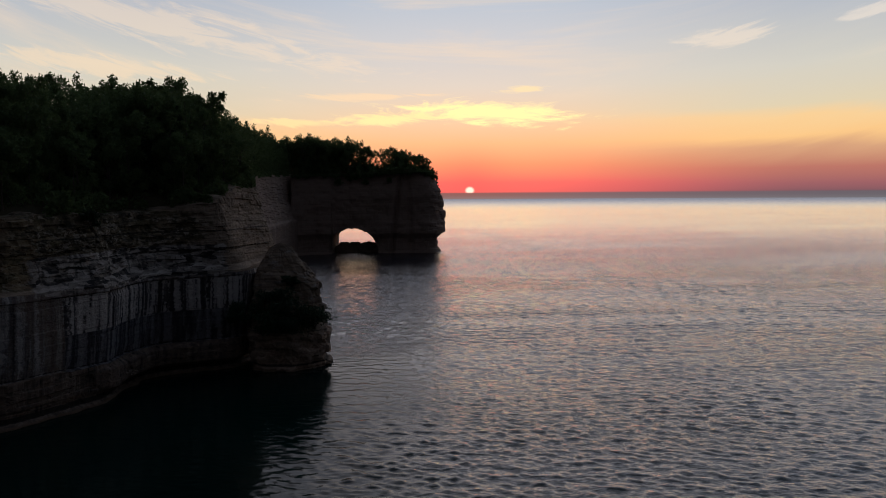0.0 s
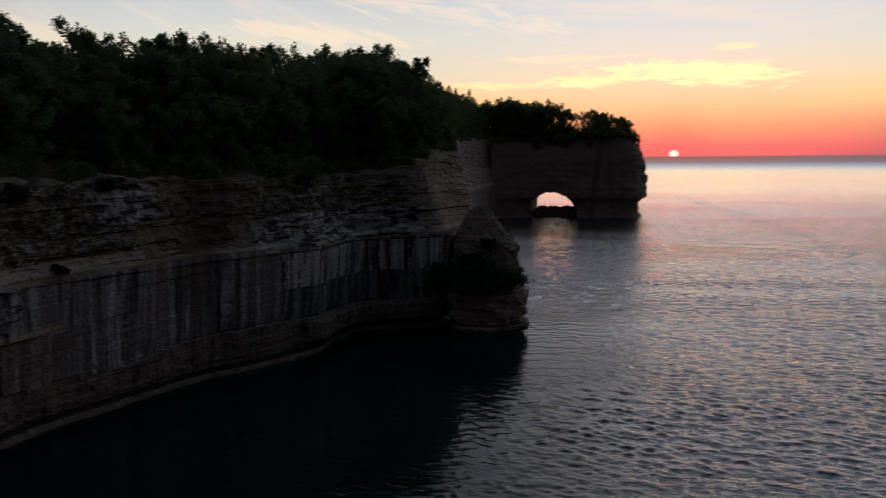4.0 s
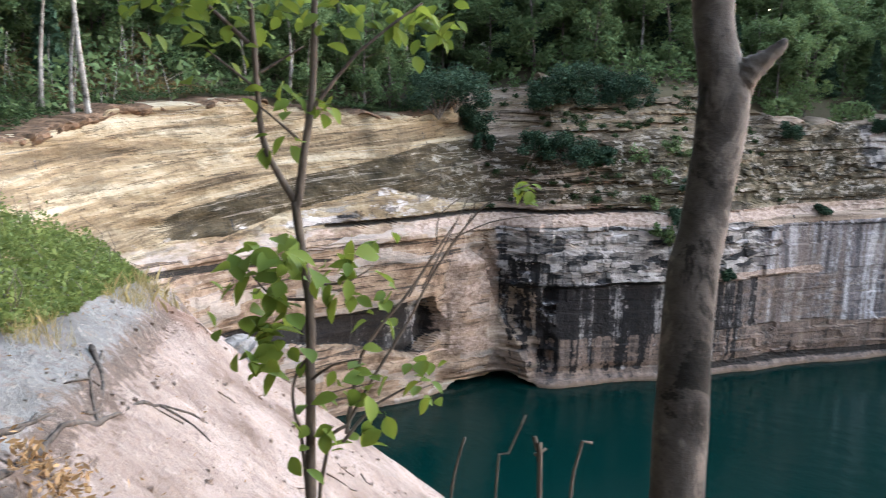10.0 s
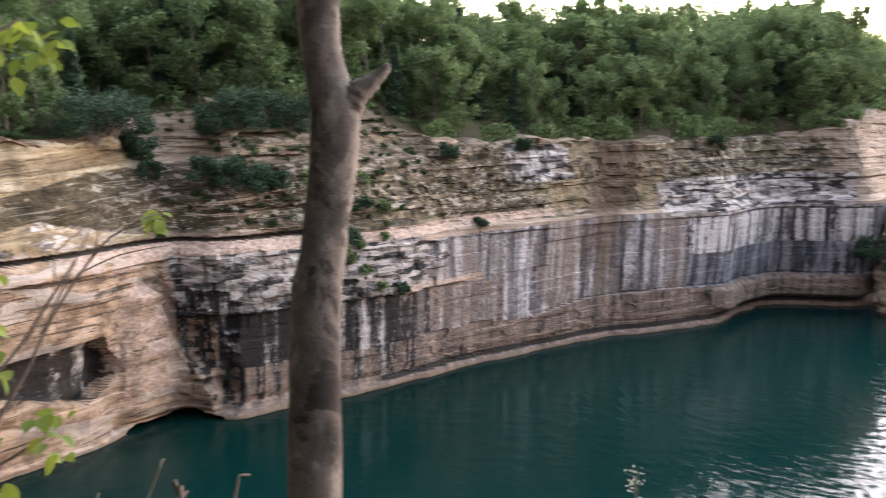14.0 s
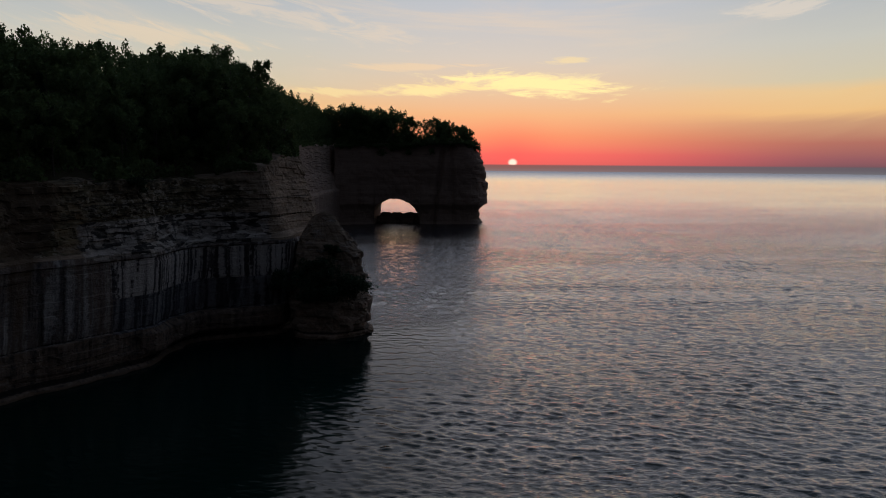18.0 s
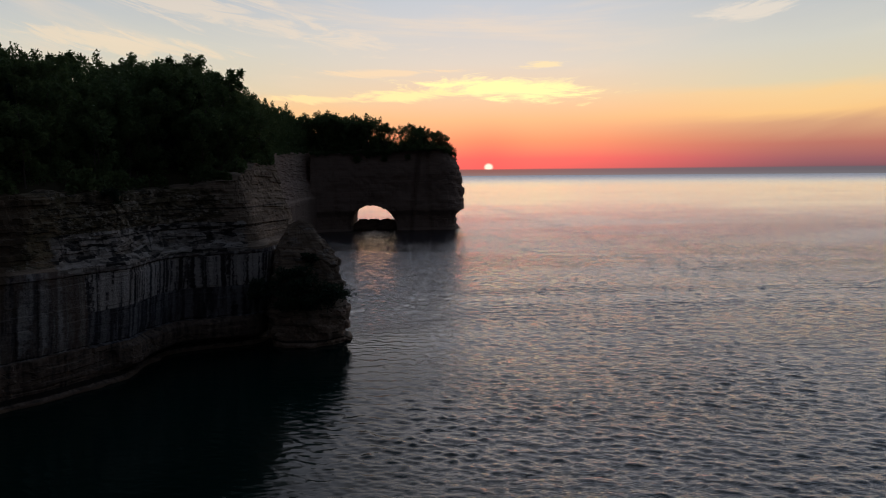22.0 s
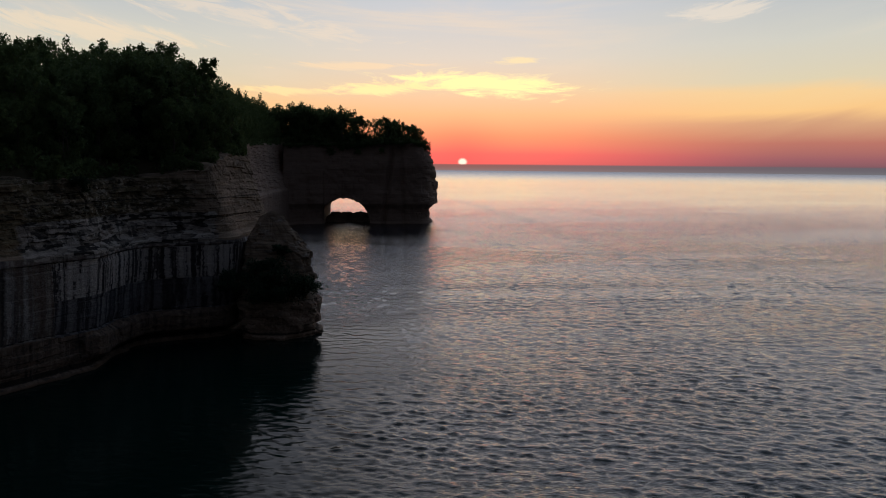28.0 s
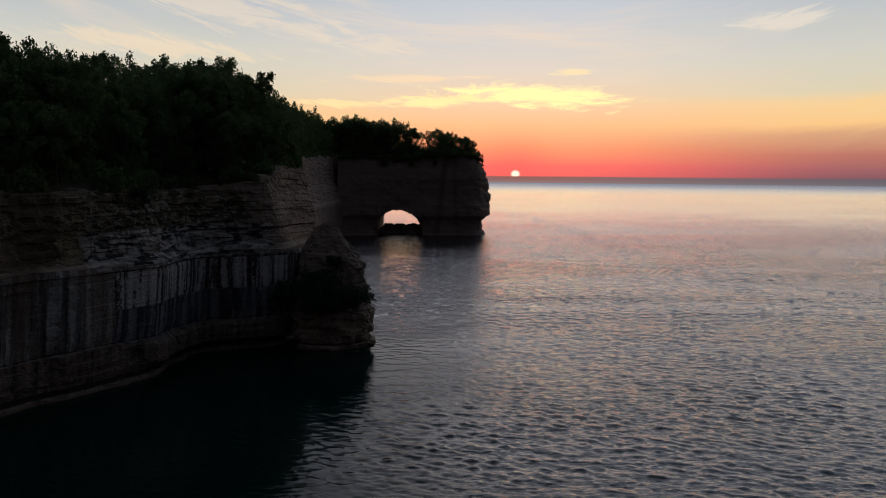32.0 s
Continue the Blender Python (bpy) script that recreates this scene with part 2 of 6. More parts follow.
def rock_material():
    m, t, b = material("painted_sandstone", 0.85)
    p, x, y, z = place_of(t)
    w_crag, w_moss, w_dark, w_pale = layers(t, "beds_a")
    w_face, w_rubble, w_pink, w_warm = layers(t, "beds_b")
    w_panel, w_band, w_slide, w_line = layers(t, "beds_c")
    bend = node(t, "ShaderNodeVectorMath", op="ADD")
    t.links.new(p, bend.inputs[0])
    wob = t.nodes.new("ShaderNodeCombineXYZ")
    plug(t, wob.inputs[2], calc(t, "MULTIPLY", calc(t, "SUBTRACT", fnoise(t, p, (0.35, 0.35, 0.6), 4.0), 0.5), 0.9))
    plug(t, wob.inputs[0], calc(t, "MULTIPLY", calc(t, "SUBTRACT", fnoise(t, p, (0.9, 0.9, 1.6), 4.0, 0.6, 0.0, (5, 5, 5)), 0.5), 1.6))
    t.links.new(wob.outputs[0], bend.inputs[1])
    q = bend.outputs[0]
    fine = fnoise(t, p, (0.10, 0.10, 1.5), 8.0, 0.70, 0.7)
    blotch = fnoise(t, p, (0.42, 0.42, 0.70), 8.0, 0.70, 0.3)
    grit = fnoise(t, p, (1.6, 1.6, 2.6), 6.0, 0.72, 0.2, (4, 1, 7))
    run = fnoise(t, q, (0.70, 0.70, 0.016), 3.0, 0.62, 0.0)
    run2 = fnoise(t, q, (0.75, 0.75, 0.035), 5.0, 0.72, 0.0, (9, 4, 2))
    wide = fnoise(t, p, (0.11, 0.11, 0.02), 3.0, 0.6, 0.2, (2, 8, 5))
    cell = fnoise(t, p, (0.09, 0.09, 0.16), 4.0, 0.6, 0.5, (6, 3, 8))
    patch = fnoise(t, p, (0.16, 0.16, 0.62), 10.0, 0.70, 0.4, (11, 2, 5))
    crust = fnoise(t, p, (0.30, 0.30, 0.95), 9.0, 0.70, 0.3, (3, 9, 1))
    block, rim = cells(t, q, (0.36, 0.36, 1.5))
    shard, _ = cells(t, q, (0.9, 0.9, 2.0), (3, 1, 6))
    slab, _ = cells(t, q, (0.22, 0.22, 0.9), (8, 2, 1))
    # bare bedded sandstone
    tan = ramp(t, fine, [(0.34, (0.055, 0.040, 0.030)), (0.44, (0.15, 0.112, 0.084)), (0.53, (0.25, 0.192, 0.145)), (0.63, (0.37, 0.295, 0.23))])
    slab = calc(t, "ADD", calc(t, "MULTIPLY", slab, 0.5), calc(t, "MULTIPLY", patch, 0.5))
    block = calc(t, "ADD", calc(t, "MULTIPLY", block, 0.62), calc(t, "MULTIPLY", remap(t, crust, 0.3, 0.7), 0.38))
    shard = calc(t, "ADD", calc(t, "MULTIPLY", shard, 0.6), calc(t, "MULTIPLY", remap(t, grit, 0.3, 0.7), 0.4))
    rock = mix(t, 0.35, tan, ramp(t, slab, [(0.0, (0.10, 0.075, 0.055)), (0.5, (0.24, 0.185, 0.14)), (1.0, (0.36, 0.29, 0.235))]))
    # sheer grey face, hung with mineral runs
    grey = ramp(t, run, [(0.36, (0.016, 0.016, 0.020)), (0.42, (0.050, 0.049, 0.057)), (0.47, (0.110, 0.104, 0.110)), (0.51, (0.145, 0.122, 0.112)), (0.55, (0.195, 0.193, 0.212)), (0.61, (0.36, 0.35, 0.35))])
    face = mix(t, calc(t, "MULTIPLY", remap(t, run2, 0.57, 0.66), 0.6), grey, (0.045, 0.047, 0.058))
    face = mix(t, calc(t, "MULTIPLY", remap(t, run2, 0.40, 0.33), 0.55), face, (0.31, 0.29, 0.28))
    face = mix(t, calc(t, "MULTIPLY", remap(t, wide, 0.50, 0.60), 0.5), face, mix(t, run2, (0.10, 0.072, 0.055), (0.255, 0.19, 0.15)))
    face = mix(t, calc(t, "MULTIPLY", remap(t, slab, 0.5, 0.75), 0.32), face, (0.075, 0.066, 0.064))
    face = mix(t, 0.06, face, tan)
    rock = mix(t, ragged(t, w_face, crust, 1.0), rock, face)
    # the lower wall: warm plain stone with broken streaks
    warm = ramp(t, run2, [(0.36, (0.024, 0.022, 0.022)), (0.43, (0.078, 0.063, 0.056)), (0.54, (0.145, 0.11, 0.090)), (0.68, (0.24, 0.19, 0.158))])
    warm = mix(t, calc(t, "MULTIPLY", remap(t, block, 0.4, 0.7), 0.45), warm, mix(t, blotch, (0.13, 0.092, 0.070), (0.27, 0.198, 0.15)))
    warm = mix(t, calc(t, "MULTIPLY", remap(t, shard, 0.62, 0.72), 0.5), warm, (0.055, 0.047, 0.044))
    rock = mix(t, ragged(t, w_warm, crust, 0.9, 0.16), rock, warm)
    # crumbling upper wall: dark moss between angular pale shards
    rub = ramp(t, blotch, [(0.36, (0.016, 0.014, 0.009)), (0.45, (0.050, 0.042, 0.026)), (0.53, (0.115, 0.092, 0.060)), (0.62, (0.20, 0.158, 0.108)), (0.70, (0.29, 0.235, 0.17))])
    chip = calc(t, "MULTIPLY", remap(t, shard, 0.60, 0.68), remap(t, patch, 0.42, 0.56))
    rub = mix(t, calc(t, "MULTIPLY", chip, 0.8), rub, mix(t, grit, (0.20, 0.165, 0.13), (0.47, 0.41, 0.35)))
    rub = mix(t, calc(t, "MULTIPLY", remap(t, block, 0.36, 0.28), 0.7), rub, (0.016, 0.015, 0.011))
    rub = mix(t, calc(t, "MULTIPLY", remap(t, cell, 0.50, 0.60), 0.45), rub, mix(t, blotch, (0.05, 0.043, 0.022), (0.15, 0.125, 0.068)))
    rock = mix(t, ragged(t, w_rubble, crust, 1.2), rock, rub)
    # yellow cross-bedded crag at the head of the bay: beds that climb along the wall
    tilt = t.nodes.new("ShaderNodeCombineXYZ")
    plug(t, tilt.inputs[0], calc(t, "MULTIPLY", y, 0.06))
    plug(t, tilt.inputs[1], calc(t, "MULTIPLY", x, 0.06))
    plug(t, tilt.inputs[2], calc(t, "SUBTRACT", z, calc(t, "MULTIPLY", calc(t, "MULTIPLY", y, 0.07), remap(t, z, 21.0, 24.0))))
    bed = fnoise(t, tilt.outputs[0], (1.0, 1.0, 0.75), 9.0, 0.70, 0.7, (2, 5, 1))
    hair = fnoise(t, tilt.outputs[0], (1.6, 1.6, 2.1), 7.0, 0.72, 0.5, (7, 5, 3))
    crag = ramp(t, bed, [(0.34, (0.048, 0.034, 0.020)), (0.41, (0.125, 0.090, 0.052)), (0.48, (0.195, 0.145, 0.085)), (0.57, (0.26, 0.203, 0.128)), (0.68, (0.33, 0.28, 0.198))])
    crag = mix(t, calc(t, "MULTIPLY", remap(t, hair, 0.43, 0.38), 0.8), crag, (0.040, 0.029, 0.018))
    seam = fnoise(t, tilt.outputs[0], (0.7, 0.7, 0.62), 5.0, 0.60, 0.25, (4, 9, 6))
    seam = calc(t, "MULTIPLY", remap(t, calc(t, "ABSOLUTE", calc(t, "SUBTRACT", calc(t, "FRACT", calc(t, "MULTIPLY", seam, 7.0)), 0.5)), 0.0, 0.085, 1.0, 0.0), remap(t, grit, 0.40, 0.52))
    crag = mix(t, calc(t, "MULTIPLY", remap(t, bed, 0.50, 0.60), 0.45), crag, (0.31, 0.275, 0.20))
    crag = mix(t, calc(t, "MULTIPLY", seam, 0.85), crag, (0.030, 0.022, 0.014))
    crag = mix(t, calc(t, "MULTIPLY", remap(t, hair, 0.58, 0.66), 0.5), crag, (0.40, 0.35, 0.26))
    crag = mix(t, calc(t, "MULTIPLY", remap(t, patch, 0.51, 0.57), 0.6), crag, mix(t, blotch, (0.05, 0.037, 0.022), (0.16, 0.122, 0.075)))
    rosy = mix(t, remap(t, blotch, 0.35, 0.65), (0.105, 0.068, 0.044), (0.30, 0.215, 0.15))
    rosy = mix(t, calc(t, "MULTIPLY", remap(t, hair, 0.46, 0.40), 0.9), rosy, (0.024, 0.019, 0.016))
    rosy = mix(t, calc(t, "MULTIPLY", remap(t, hair, 0.57, 0.64), 0.6), rosy, (0.38, 0.305, 0.235))
    rosy = mix(t, calc(t, "MULTIPLY", remap(t, bed, 0.44, 0.38), 0.6), rosy, (0.075, 0.058, 0.045))
    rosy = mix(t, calc(t, "MULTIPLY", remap(t, slab, 0.52, 0.62), 0.55), rosy, mix(t, grit, (0.24, 0.205, 0.18), (0.40, 0.36, 0.32)))
    crag = mix(t, remap(t, calc(t, "ADD", z, calc(t, "MULTIPLY", calc(t, "SUBTRACT", crust, 0.5), 6.0)), 21.0, 22.5, 1.0, 0.0), crag, rosy)
    rock = mix(t, ragged(t, w_crag, patch, 1.4), rock, crag)
    # brown moss in bands along the beds, with white crumbs
    damp = ramp(t, crust, [(0.40, (0.011, 0.009, 0.005)), (0.50, (0.032, 0.024, 0.012)), (0.59, (0.060, 0.046, 0.026)), (0.64, (0.19, 0.165, 0.130)), (0.68, (0.36, 0.325, 0.275))])
    damp = mix(t, calc(t, "MULTIPLY", calc(t, "MULTIPLY", remap(t, shard, 0.66, 0.72), remap(t, y, 46.0, 60.0)), 0.6), damp, (0.36, 0.32, 0.27))
    damp = mix(t, calc(t, "MULTIPLY", remap(t, hair, 0.56, 0.62), 0.55), damp, mix(t, grit, (0.10, 0.085, 0.065), (0.36, 0.32, 0.265)))
    damp = mix(t, calc(t, "MULTIPLY", remap(t, hair, 0.47, 0.41), 0.7), damp, (0.012, 0.009, 0.006))
    rock = mix(t, calc(t, "MULTIPLY", ragged(t, w_moss, hair, 3.4), 0.93), rock, damp)
    # pale layered blocks, some fallen out and black
    pale = ramp(t, block, [(0.0, (0.012, 0.012, 0.013)), (0.26, (0.022, 0.022, 0.023)), (0.33, (0.10, 0.090, 0.083)), (0.48, (0.20, 0.178, 0.162)), (0.66, (0.31, 0.282, 0.262)), (0.85, (0.40, 0.37, 0.345))])
    pale = mix(t, calc(t, "MULTIPLY", remap(t, fine, 0.42, 0.37), 0.9), pale, (0.014, 0.014, 0.015))
    pale = mix(t, calc(t, "MULTIPLY", remap(t, run, 0.42, 0.38), 0.7), pale, (0.022, 0.022, 0.024))
    pale = mix(t, calc(t, "MULTIPLY", remap(t, grit, 0.45, 0.35), 0.5), pale, (0.12, 0.105, 0.095))
    rock = mix(t, ragged(t, w_pale, crust, 1.3), rock, pale)
    # black seepage, the hollow's inside and darkened wall, hung with white runs
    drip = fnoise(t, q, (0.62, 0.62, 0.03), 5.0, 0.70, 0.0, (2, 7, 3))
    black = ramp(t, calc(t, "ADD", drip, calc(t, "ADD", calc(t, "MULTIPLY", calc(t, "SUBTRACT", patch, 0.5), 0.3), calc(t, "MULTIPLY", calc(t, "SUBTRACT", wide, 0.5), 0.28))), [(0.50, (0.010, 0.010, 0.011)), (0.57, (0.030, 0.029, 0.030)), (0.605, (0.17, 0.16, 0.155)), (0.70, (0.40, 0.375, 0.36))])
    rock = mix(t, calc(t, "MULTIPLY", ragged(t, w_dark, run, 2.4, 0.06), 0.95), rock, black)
    # white panels with black runs of uneven length
    bars = ramp(t, fnoise(t, q, (0.85, 0.85, 0.012), 4.0, 0.62, 0.0, (4, 4, 4)), [(0.42, (0.025, 0.025, 0.03)), (0.46, (0.12, 0.11, 0.115)), (0.49, (0.36, 0.335, 0.33)), (0.65, (0.52, 0.49, 0.48))])
    rock = mix(t, calc(t, "MULTIPLY", ragged(t, w_panel, run2, 2.2, 0.07), 0.92), rock, bars)
    rock = mix(t, calc(t, "MULTIPLY", ragged(t, w_band, run2, 1.8), 0.8), rock, mix(t, remap(t, run, 0.42, 0.60), (0.030, 0.033, 0.044), (0.15, 0.150, 0.168)))
    # pink shelf and black bed joints, with shade painted into the undercuts
    rosy2 = mix(t, remap(t, grit, 0.35, 0.65), (0.17, 0.115, 0.085), (0.41, 0.31, 0.25))
    rock = mix(t, calc(t, "MULTIPLY", ragged(t, w_pink, patch, 1.4), 0.85), rock, rosy2)
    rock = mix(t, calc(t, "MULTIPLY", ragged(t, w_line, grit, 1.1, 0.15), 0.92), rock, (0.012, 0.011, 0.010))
    # brown slide that stains the face below it
    rock = mix(t, calc(t, "MULTIPLY", ragged(t, w_slide, run2, 0.9, 0.35), 0.8), rock, mix(t, run2, (0.036, 0.024, 0.016), (0.115, 0.080, 0.054)))
    # washed lip at the waterline
    lip = remap(t, calc(t, "ADD", z, calc(t, "MULTIPLY", calc(t, "SUBTRACT", blotch, 0.5), 1.4)), 0.25, 0.6, 1.0, 0.0)
    rock = mix(t, calc(t, "MULTIPLY", lip, 0.75), rock, mix(t, grit, (0.05, 0.033, 0.022), (0.19, 0.13, 0.088)))
    # reddish headland
    red = remap(t, y, 300.0, 400.0)
    rock = mix(t, calc(t, "MULTIPLY", red, 0.7), rock, mix(t, fine, (0.20, 0.14, 0.112), (0.44, 0.33, 0.275)))
    t.links.new(rock, b.inputs["Base Color"])
    grain = fnoise(t, p, (1.3, 1.3, 1.7), 8.0, 0.68)
    bump(t, b, calc(t, "ADD", calc(t, "ADD", grain, calc(t, "MULTIPLY", fine, 0.16)), calc(t, "MULTIPLY", rim, 0.12)), 0.6, 0.40)
    return m


def water_material():
    m, t, b = material("lake_water", 0.06)
    p, x, y, z = place_of(t)
    r = calc(t, "SQRT", calc(t, "ADD", calc(t, "MULTIPLY", x, x), calc(t, "MULTIPLY", y, y)))
    shoal = fnoise(t, p, (0.02, 0.02, 1), 3.0)
    near = mix(t, shoal, (0.0003, 0.0072, 0.0064), (0.0008, 0.0155, 0.0130))
    deep = remap(t, r, 120.0, 300.0)
    col = mix(t, deep, near, (0.003, 0.008, 0.018))
    t.links.new(col, b.inputs["Base Color"])
    b.inputs["IOR"].default_value = 1.47
    out = calc(t, "SUBTRACT", calc(t, "ADD", x, calc(t, "MULTIPLY", calc(t, "SUBTRACT", shoal, 0.5), 14.0)), calc(t, "MULTIPLY", calc(t, "MAXIMUM", calc(t, "SUBTRACT", y, 175.0), 0.0), 0.095))
    lee = calc(t, "MAXIMUM", remap(t, out, -15.0, 16.0), remap(t, y, 172.0, 240.0, 0.0, 0.9))
    plug(t, b.inputs["Roughness"], remap(t, r, 150.0, 600.0, 0.025, 0.085))
    # specular cut inside the bay so its water mirrors less sky, raised farther out
    plug(t, b.inputs["Specular IOR Level"], calc(t, "MULTIPLY", remap(t, lee, 0.0, 1.0, 0.09, 0.72), remap(t, r, 90.0, 300.0, 0.68, 1.6)))
    ripple = fnoise(t, p, (1.4, 2.4, 1), 4.0, 0.62, 0.4, (3, 1, 0))
    chop = fnoise(t, p, (0.45, 1.0, 1), 4.0, 0.6, 0.5)
    swell = fnoise(t, p, (0.20, 0.42, 1), 4.0, 0.6, 0.4, (8, 2, 0))
    gust = fnoise(t, p, (0.006, 0.016, 1), 4.0, 0.55, 0.6, (1, 6, 0))
    calm = calc(t, "MULTIPLY", remap(t, gust, 0.36, 0.62, 0.55, 1.2), calc(t, "MAXIMUM", remap(t, lee, 0.0, 1.0, 0.14, 1.0), remap(t, y, 165.0, 225.0, 0.0, 1.1)))
    calm = calc(t, "MULTIPLY", calm, remap(t, r, 350.0, 1000.0, 1.0, 0.15))
    h = calc(t, "ADD", calc(t, "MULTIPLY", ripple, 0.11), calc(t, "ADD", calc(t, "MULTIPLY", chop, remap(t, r, 140.0, 290.0, 0.30, 0.34)), calc(t, "MULTIPLY", swell, remap(t, r, 150.0, 300.0, 0.10, 0.34))))
    h = calc(t, "MULTIPLY", h, calm)
    # normals lean to the land, for waves too small to see, to lift reflections
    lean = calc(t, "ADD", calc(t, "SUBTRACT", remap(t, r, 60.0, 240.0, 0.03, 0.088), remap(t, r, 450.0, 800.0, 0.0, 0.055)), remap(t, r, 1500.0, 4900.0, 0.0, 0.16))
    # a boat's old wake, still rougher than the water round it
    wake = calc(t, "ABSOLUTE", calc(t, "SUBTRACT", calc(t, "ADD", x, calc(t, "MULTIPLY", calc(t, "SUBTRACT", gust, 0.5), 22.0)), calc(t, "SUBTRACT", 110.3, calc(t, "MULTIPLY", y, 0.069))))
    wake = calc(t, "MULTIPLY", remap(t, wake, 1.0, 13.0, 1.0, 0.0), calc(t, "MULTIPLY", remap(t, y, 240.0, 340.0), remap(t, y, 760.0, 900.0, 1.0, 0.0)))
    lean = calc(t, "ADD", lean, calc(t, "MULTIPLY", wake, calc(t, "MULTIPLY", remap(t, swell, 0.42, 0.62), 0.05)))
    # less lean on the headland's landward side, to keep its dark reflection there
    headland_side = calc(t, "ADD", calc(t, "SUBTRACT", x, calc(t, "MULTIPLY", y, 0.0305)), calc(t, "MULTIPLY", calc(t, "SUBTRACT", swell, 0.5), 9.0))
    lean = calc(t, "MULTIPLY", lean, remap(t, headland_side, -6.0, 2.0, 0.45, 1.0))
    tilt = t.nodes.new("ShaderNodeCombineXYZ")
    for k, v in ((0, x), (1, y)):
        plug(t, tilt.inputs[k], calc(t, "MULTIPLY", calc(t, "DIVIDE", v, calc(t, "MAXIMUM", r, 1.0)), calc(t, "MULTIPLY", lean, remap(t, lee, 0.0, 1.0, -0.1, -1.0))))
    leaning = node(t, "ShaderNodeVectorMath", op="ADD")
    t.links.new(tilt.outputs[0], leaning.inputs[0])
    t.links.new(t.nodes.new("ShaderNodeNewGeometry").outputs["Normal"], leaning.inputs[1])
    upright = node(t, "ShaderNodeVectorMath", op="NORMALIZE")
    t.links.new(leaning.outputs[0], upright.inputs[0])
    bn = t.nodes.new("ShaderNodeBump")
    bn.inputs["Strength"].default_value, bn.inputs["Distance"].default_value = 1.0, 1.0
    plug(t, bn.inputs["Height"], h)
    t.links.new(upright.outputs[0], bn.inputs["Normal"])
    t.links.new(bn.outputs[0], b.inputs["Normal"])
    return m


def leaf_material(name, dark, light, thin=0.35):
    m, t, b = material(name, 0.74)
    g = t.nodes.new("ShaderNodeNewGeometry")
    o = t.nodes.new("ShaderNodeObjectInfo")
    v = calc(t, "ADD", calc(t, "MULTIPLY", g.outputs["Random Per Island"], 0.65), calc(t, "MULTIPLY", o.outputs["Random"], 0.35))
    c = mix(t, v, dark, light)
    t.links.new(c, b.inputs["Base Color"])
    tr = t.nodes.new("ShaderNodeBsdfTranslucent")
    t.links.new(mix(t, 0.5, c, light), tr.inputs[0])
    mx = t.nodes.new("ShaderNodeMixShader")
    mx.inputs[0].default_value = thin
    t.links.new(b.outputs[0], mx.inputs[1])
    t.links.new(tr.outputs[0], mx.inputs[2])
    t.links.new(mx.outputs[0], t.nodes["Material Output"].inputs[0])
    return m


def bark_material(name, dark, light, scale=6.0, rough=0.85, grain=0.35, lichen=0.0):
    m, t, b = material(name, rough)
    p = t.nodes.new("ShaderNodeTexCoord").outputs["Object"]
    n1 = fnoise(t, p, (scale, scale, scale * grain), 6.0, 0.65, 0.5)
    n2 = fnoise(t, p, (scale * 4, scale * 4, scale * 4.3 * grain), 5.0, 0.7)
    c = ramp(t, n1, [(0.32, dark), (0.62, light)])
    c = mix(t, calc(t, "MULTIPLY", remap(t, n2, 0.55, 0.72), 0.6), c, tuple(v * 0.5 for v in dark))
    if lichen:
        n3 = fnoise(t, p, (scale * 0.7, scale * 0.7, scale * 0.45), 7.0, 0.72, 0.6, (4, 8, 2))
        c = mix(t, calc(t, "MULTIPLY", remap(t, n3, 0.52, 0.58), lichen), c, tuple(v * 2.2 for v in light))
        c = mix(t, calc(t, "MULTIPLY", remap(t, n3, 0.45, 0.40), 0.8), c, tuple(v * 0.45 for v in dark))
    t.links.new(c, b.inputs["Base Color"])
    bump(t, b, n2, 0.35, 0.01)
    return m


def earth_material(name, a, bb, scale=1.0, rough=0.9, relief=0.05):
    m, t, b = material(name, rough)
    p = t.nodes.new("ShaderNodeNewGeometry").outputs["Position"]
    n1 = fnoise(t, p, (scale,) * 3, 6.0, 0.6, 0.3)
    n2 = fnoise(t, p, (scale * 9,) * 3, 6.0, 0.7)
    t.links.new(mix(t, calc(t, "ADD", calc(t, "MULTIPLY", n1, 0.6), calc(t, "MULTIPLY", n2, 0.4)), a, bb), b.inputs["Base Color"])
    bump(t, b, n2, 0.8, relief)
    return m


ROCK = rock_material()
WATER = water_material()
LEAF = leaf_material("forest_leaves", (0.052, 0.092, 0.040), (0.135, 0.19, 0.078))
DARKLEAF = leaf_material("cedar_leaves", (0.016, 0.036, 0.022), (0.040, 0.072, 0.040), 0.15)
BUSHLEAF = leaf_material("bush_leaves", (0.014, 0.032, 0.009), (0.13, 0.165, 0.045), 0.35)
SAPLEAF = leaf_material("sapling_leaves", (0.020, 0.055, 0.010), (0.16, 0.195, 0.03), 0.4)
DRYLEAF = leaf_material("dry_leaves", (0.09, 0.05, 0.024), (0.30, 0.19, 0.09), 0.2)
BARK = bark_material("forest_bark", (0.05, 0.042, 0.035), (0.15, 0.13, 0.11))
BIRCH = bark_material("birch_bark", (0.075, 0.068, 0.058), (0.25, 0.232, 0.205), 1.9, 0.85, 1.2, 0.3)
RUST = leaf_material("browned_leaves", (0.045, 0.040, 0.015), (0.15, 0.108, 0.045), 0.3)
LOAM = bark_material("dark_loam", (0.028, 0.019, 0.012), (0.15, 0.092, 0.056), 1.6, 0.95, 1.0)
TRUNK = bark_material("smooth_bark", (0.011, 0.009, 0.0075), (0.074, 0.061, 0.051), 9.0, 0.85, 1.1, 0.42)
TWIG = bark_material("twig_bark", (0.028, 0.021, 0.016), (0.095, 0.075, 0.058), 20.0)
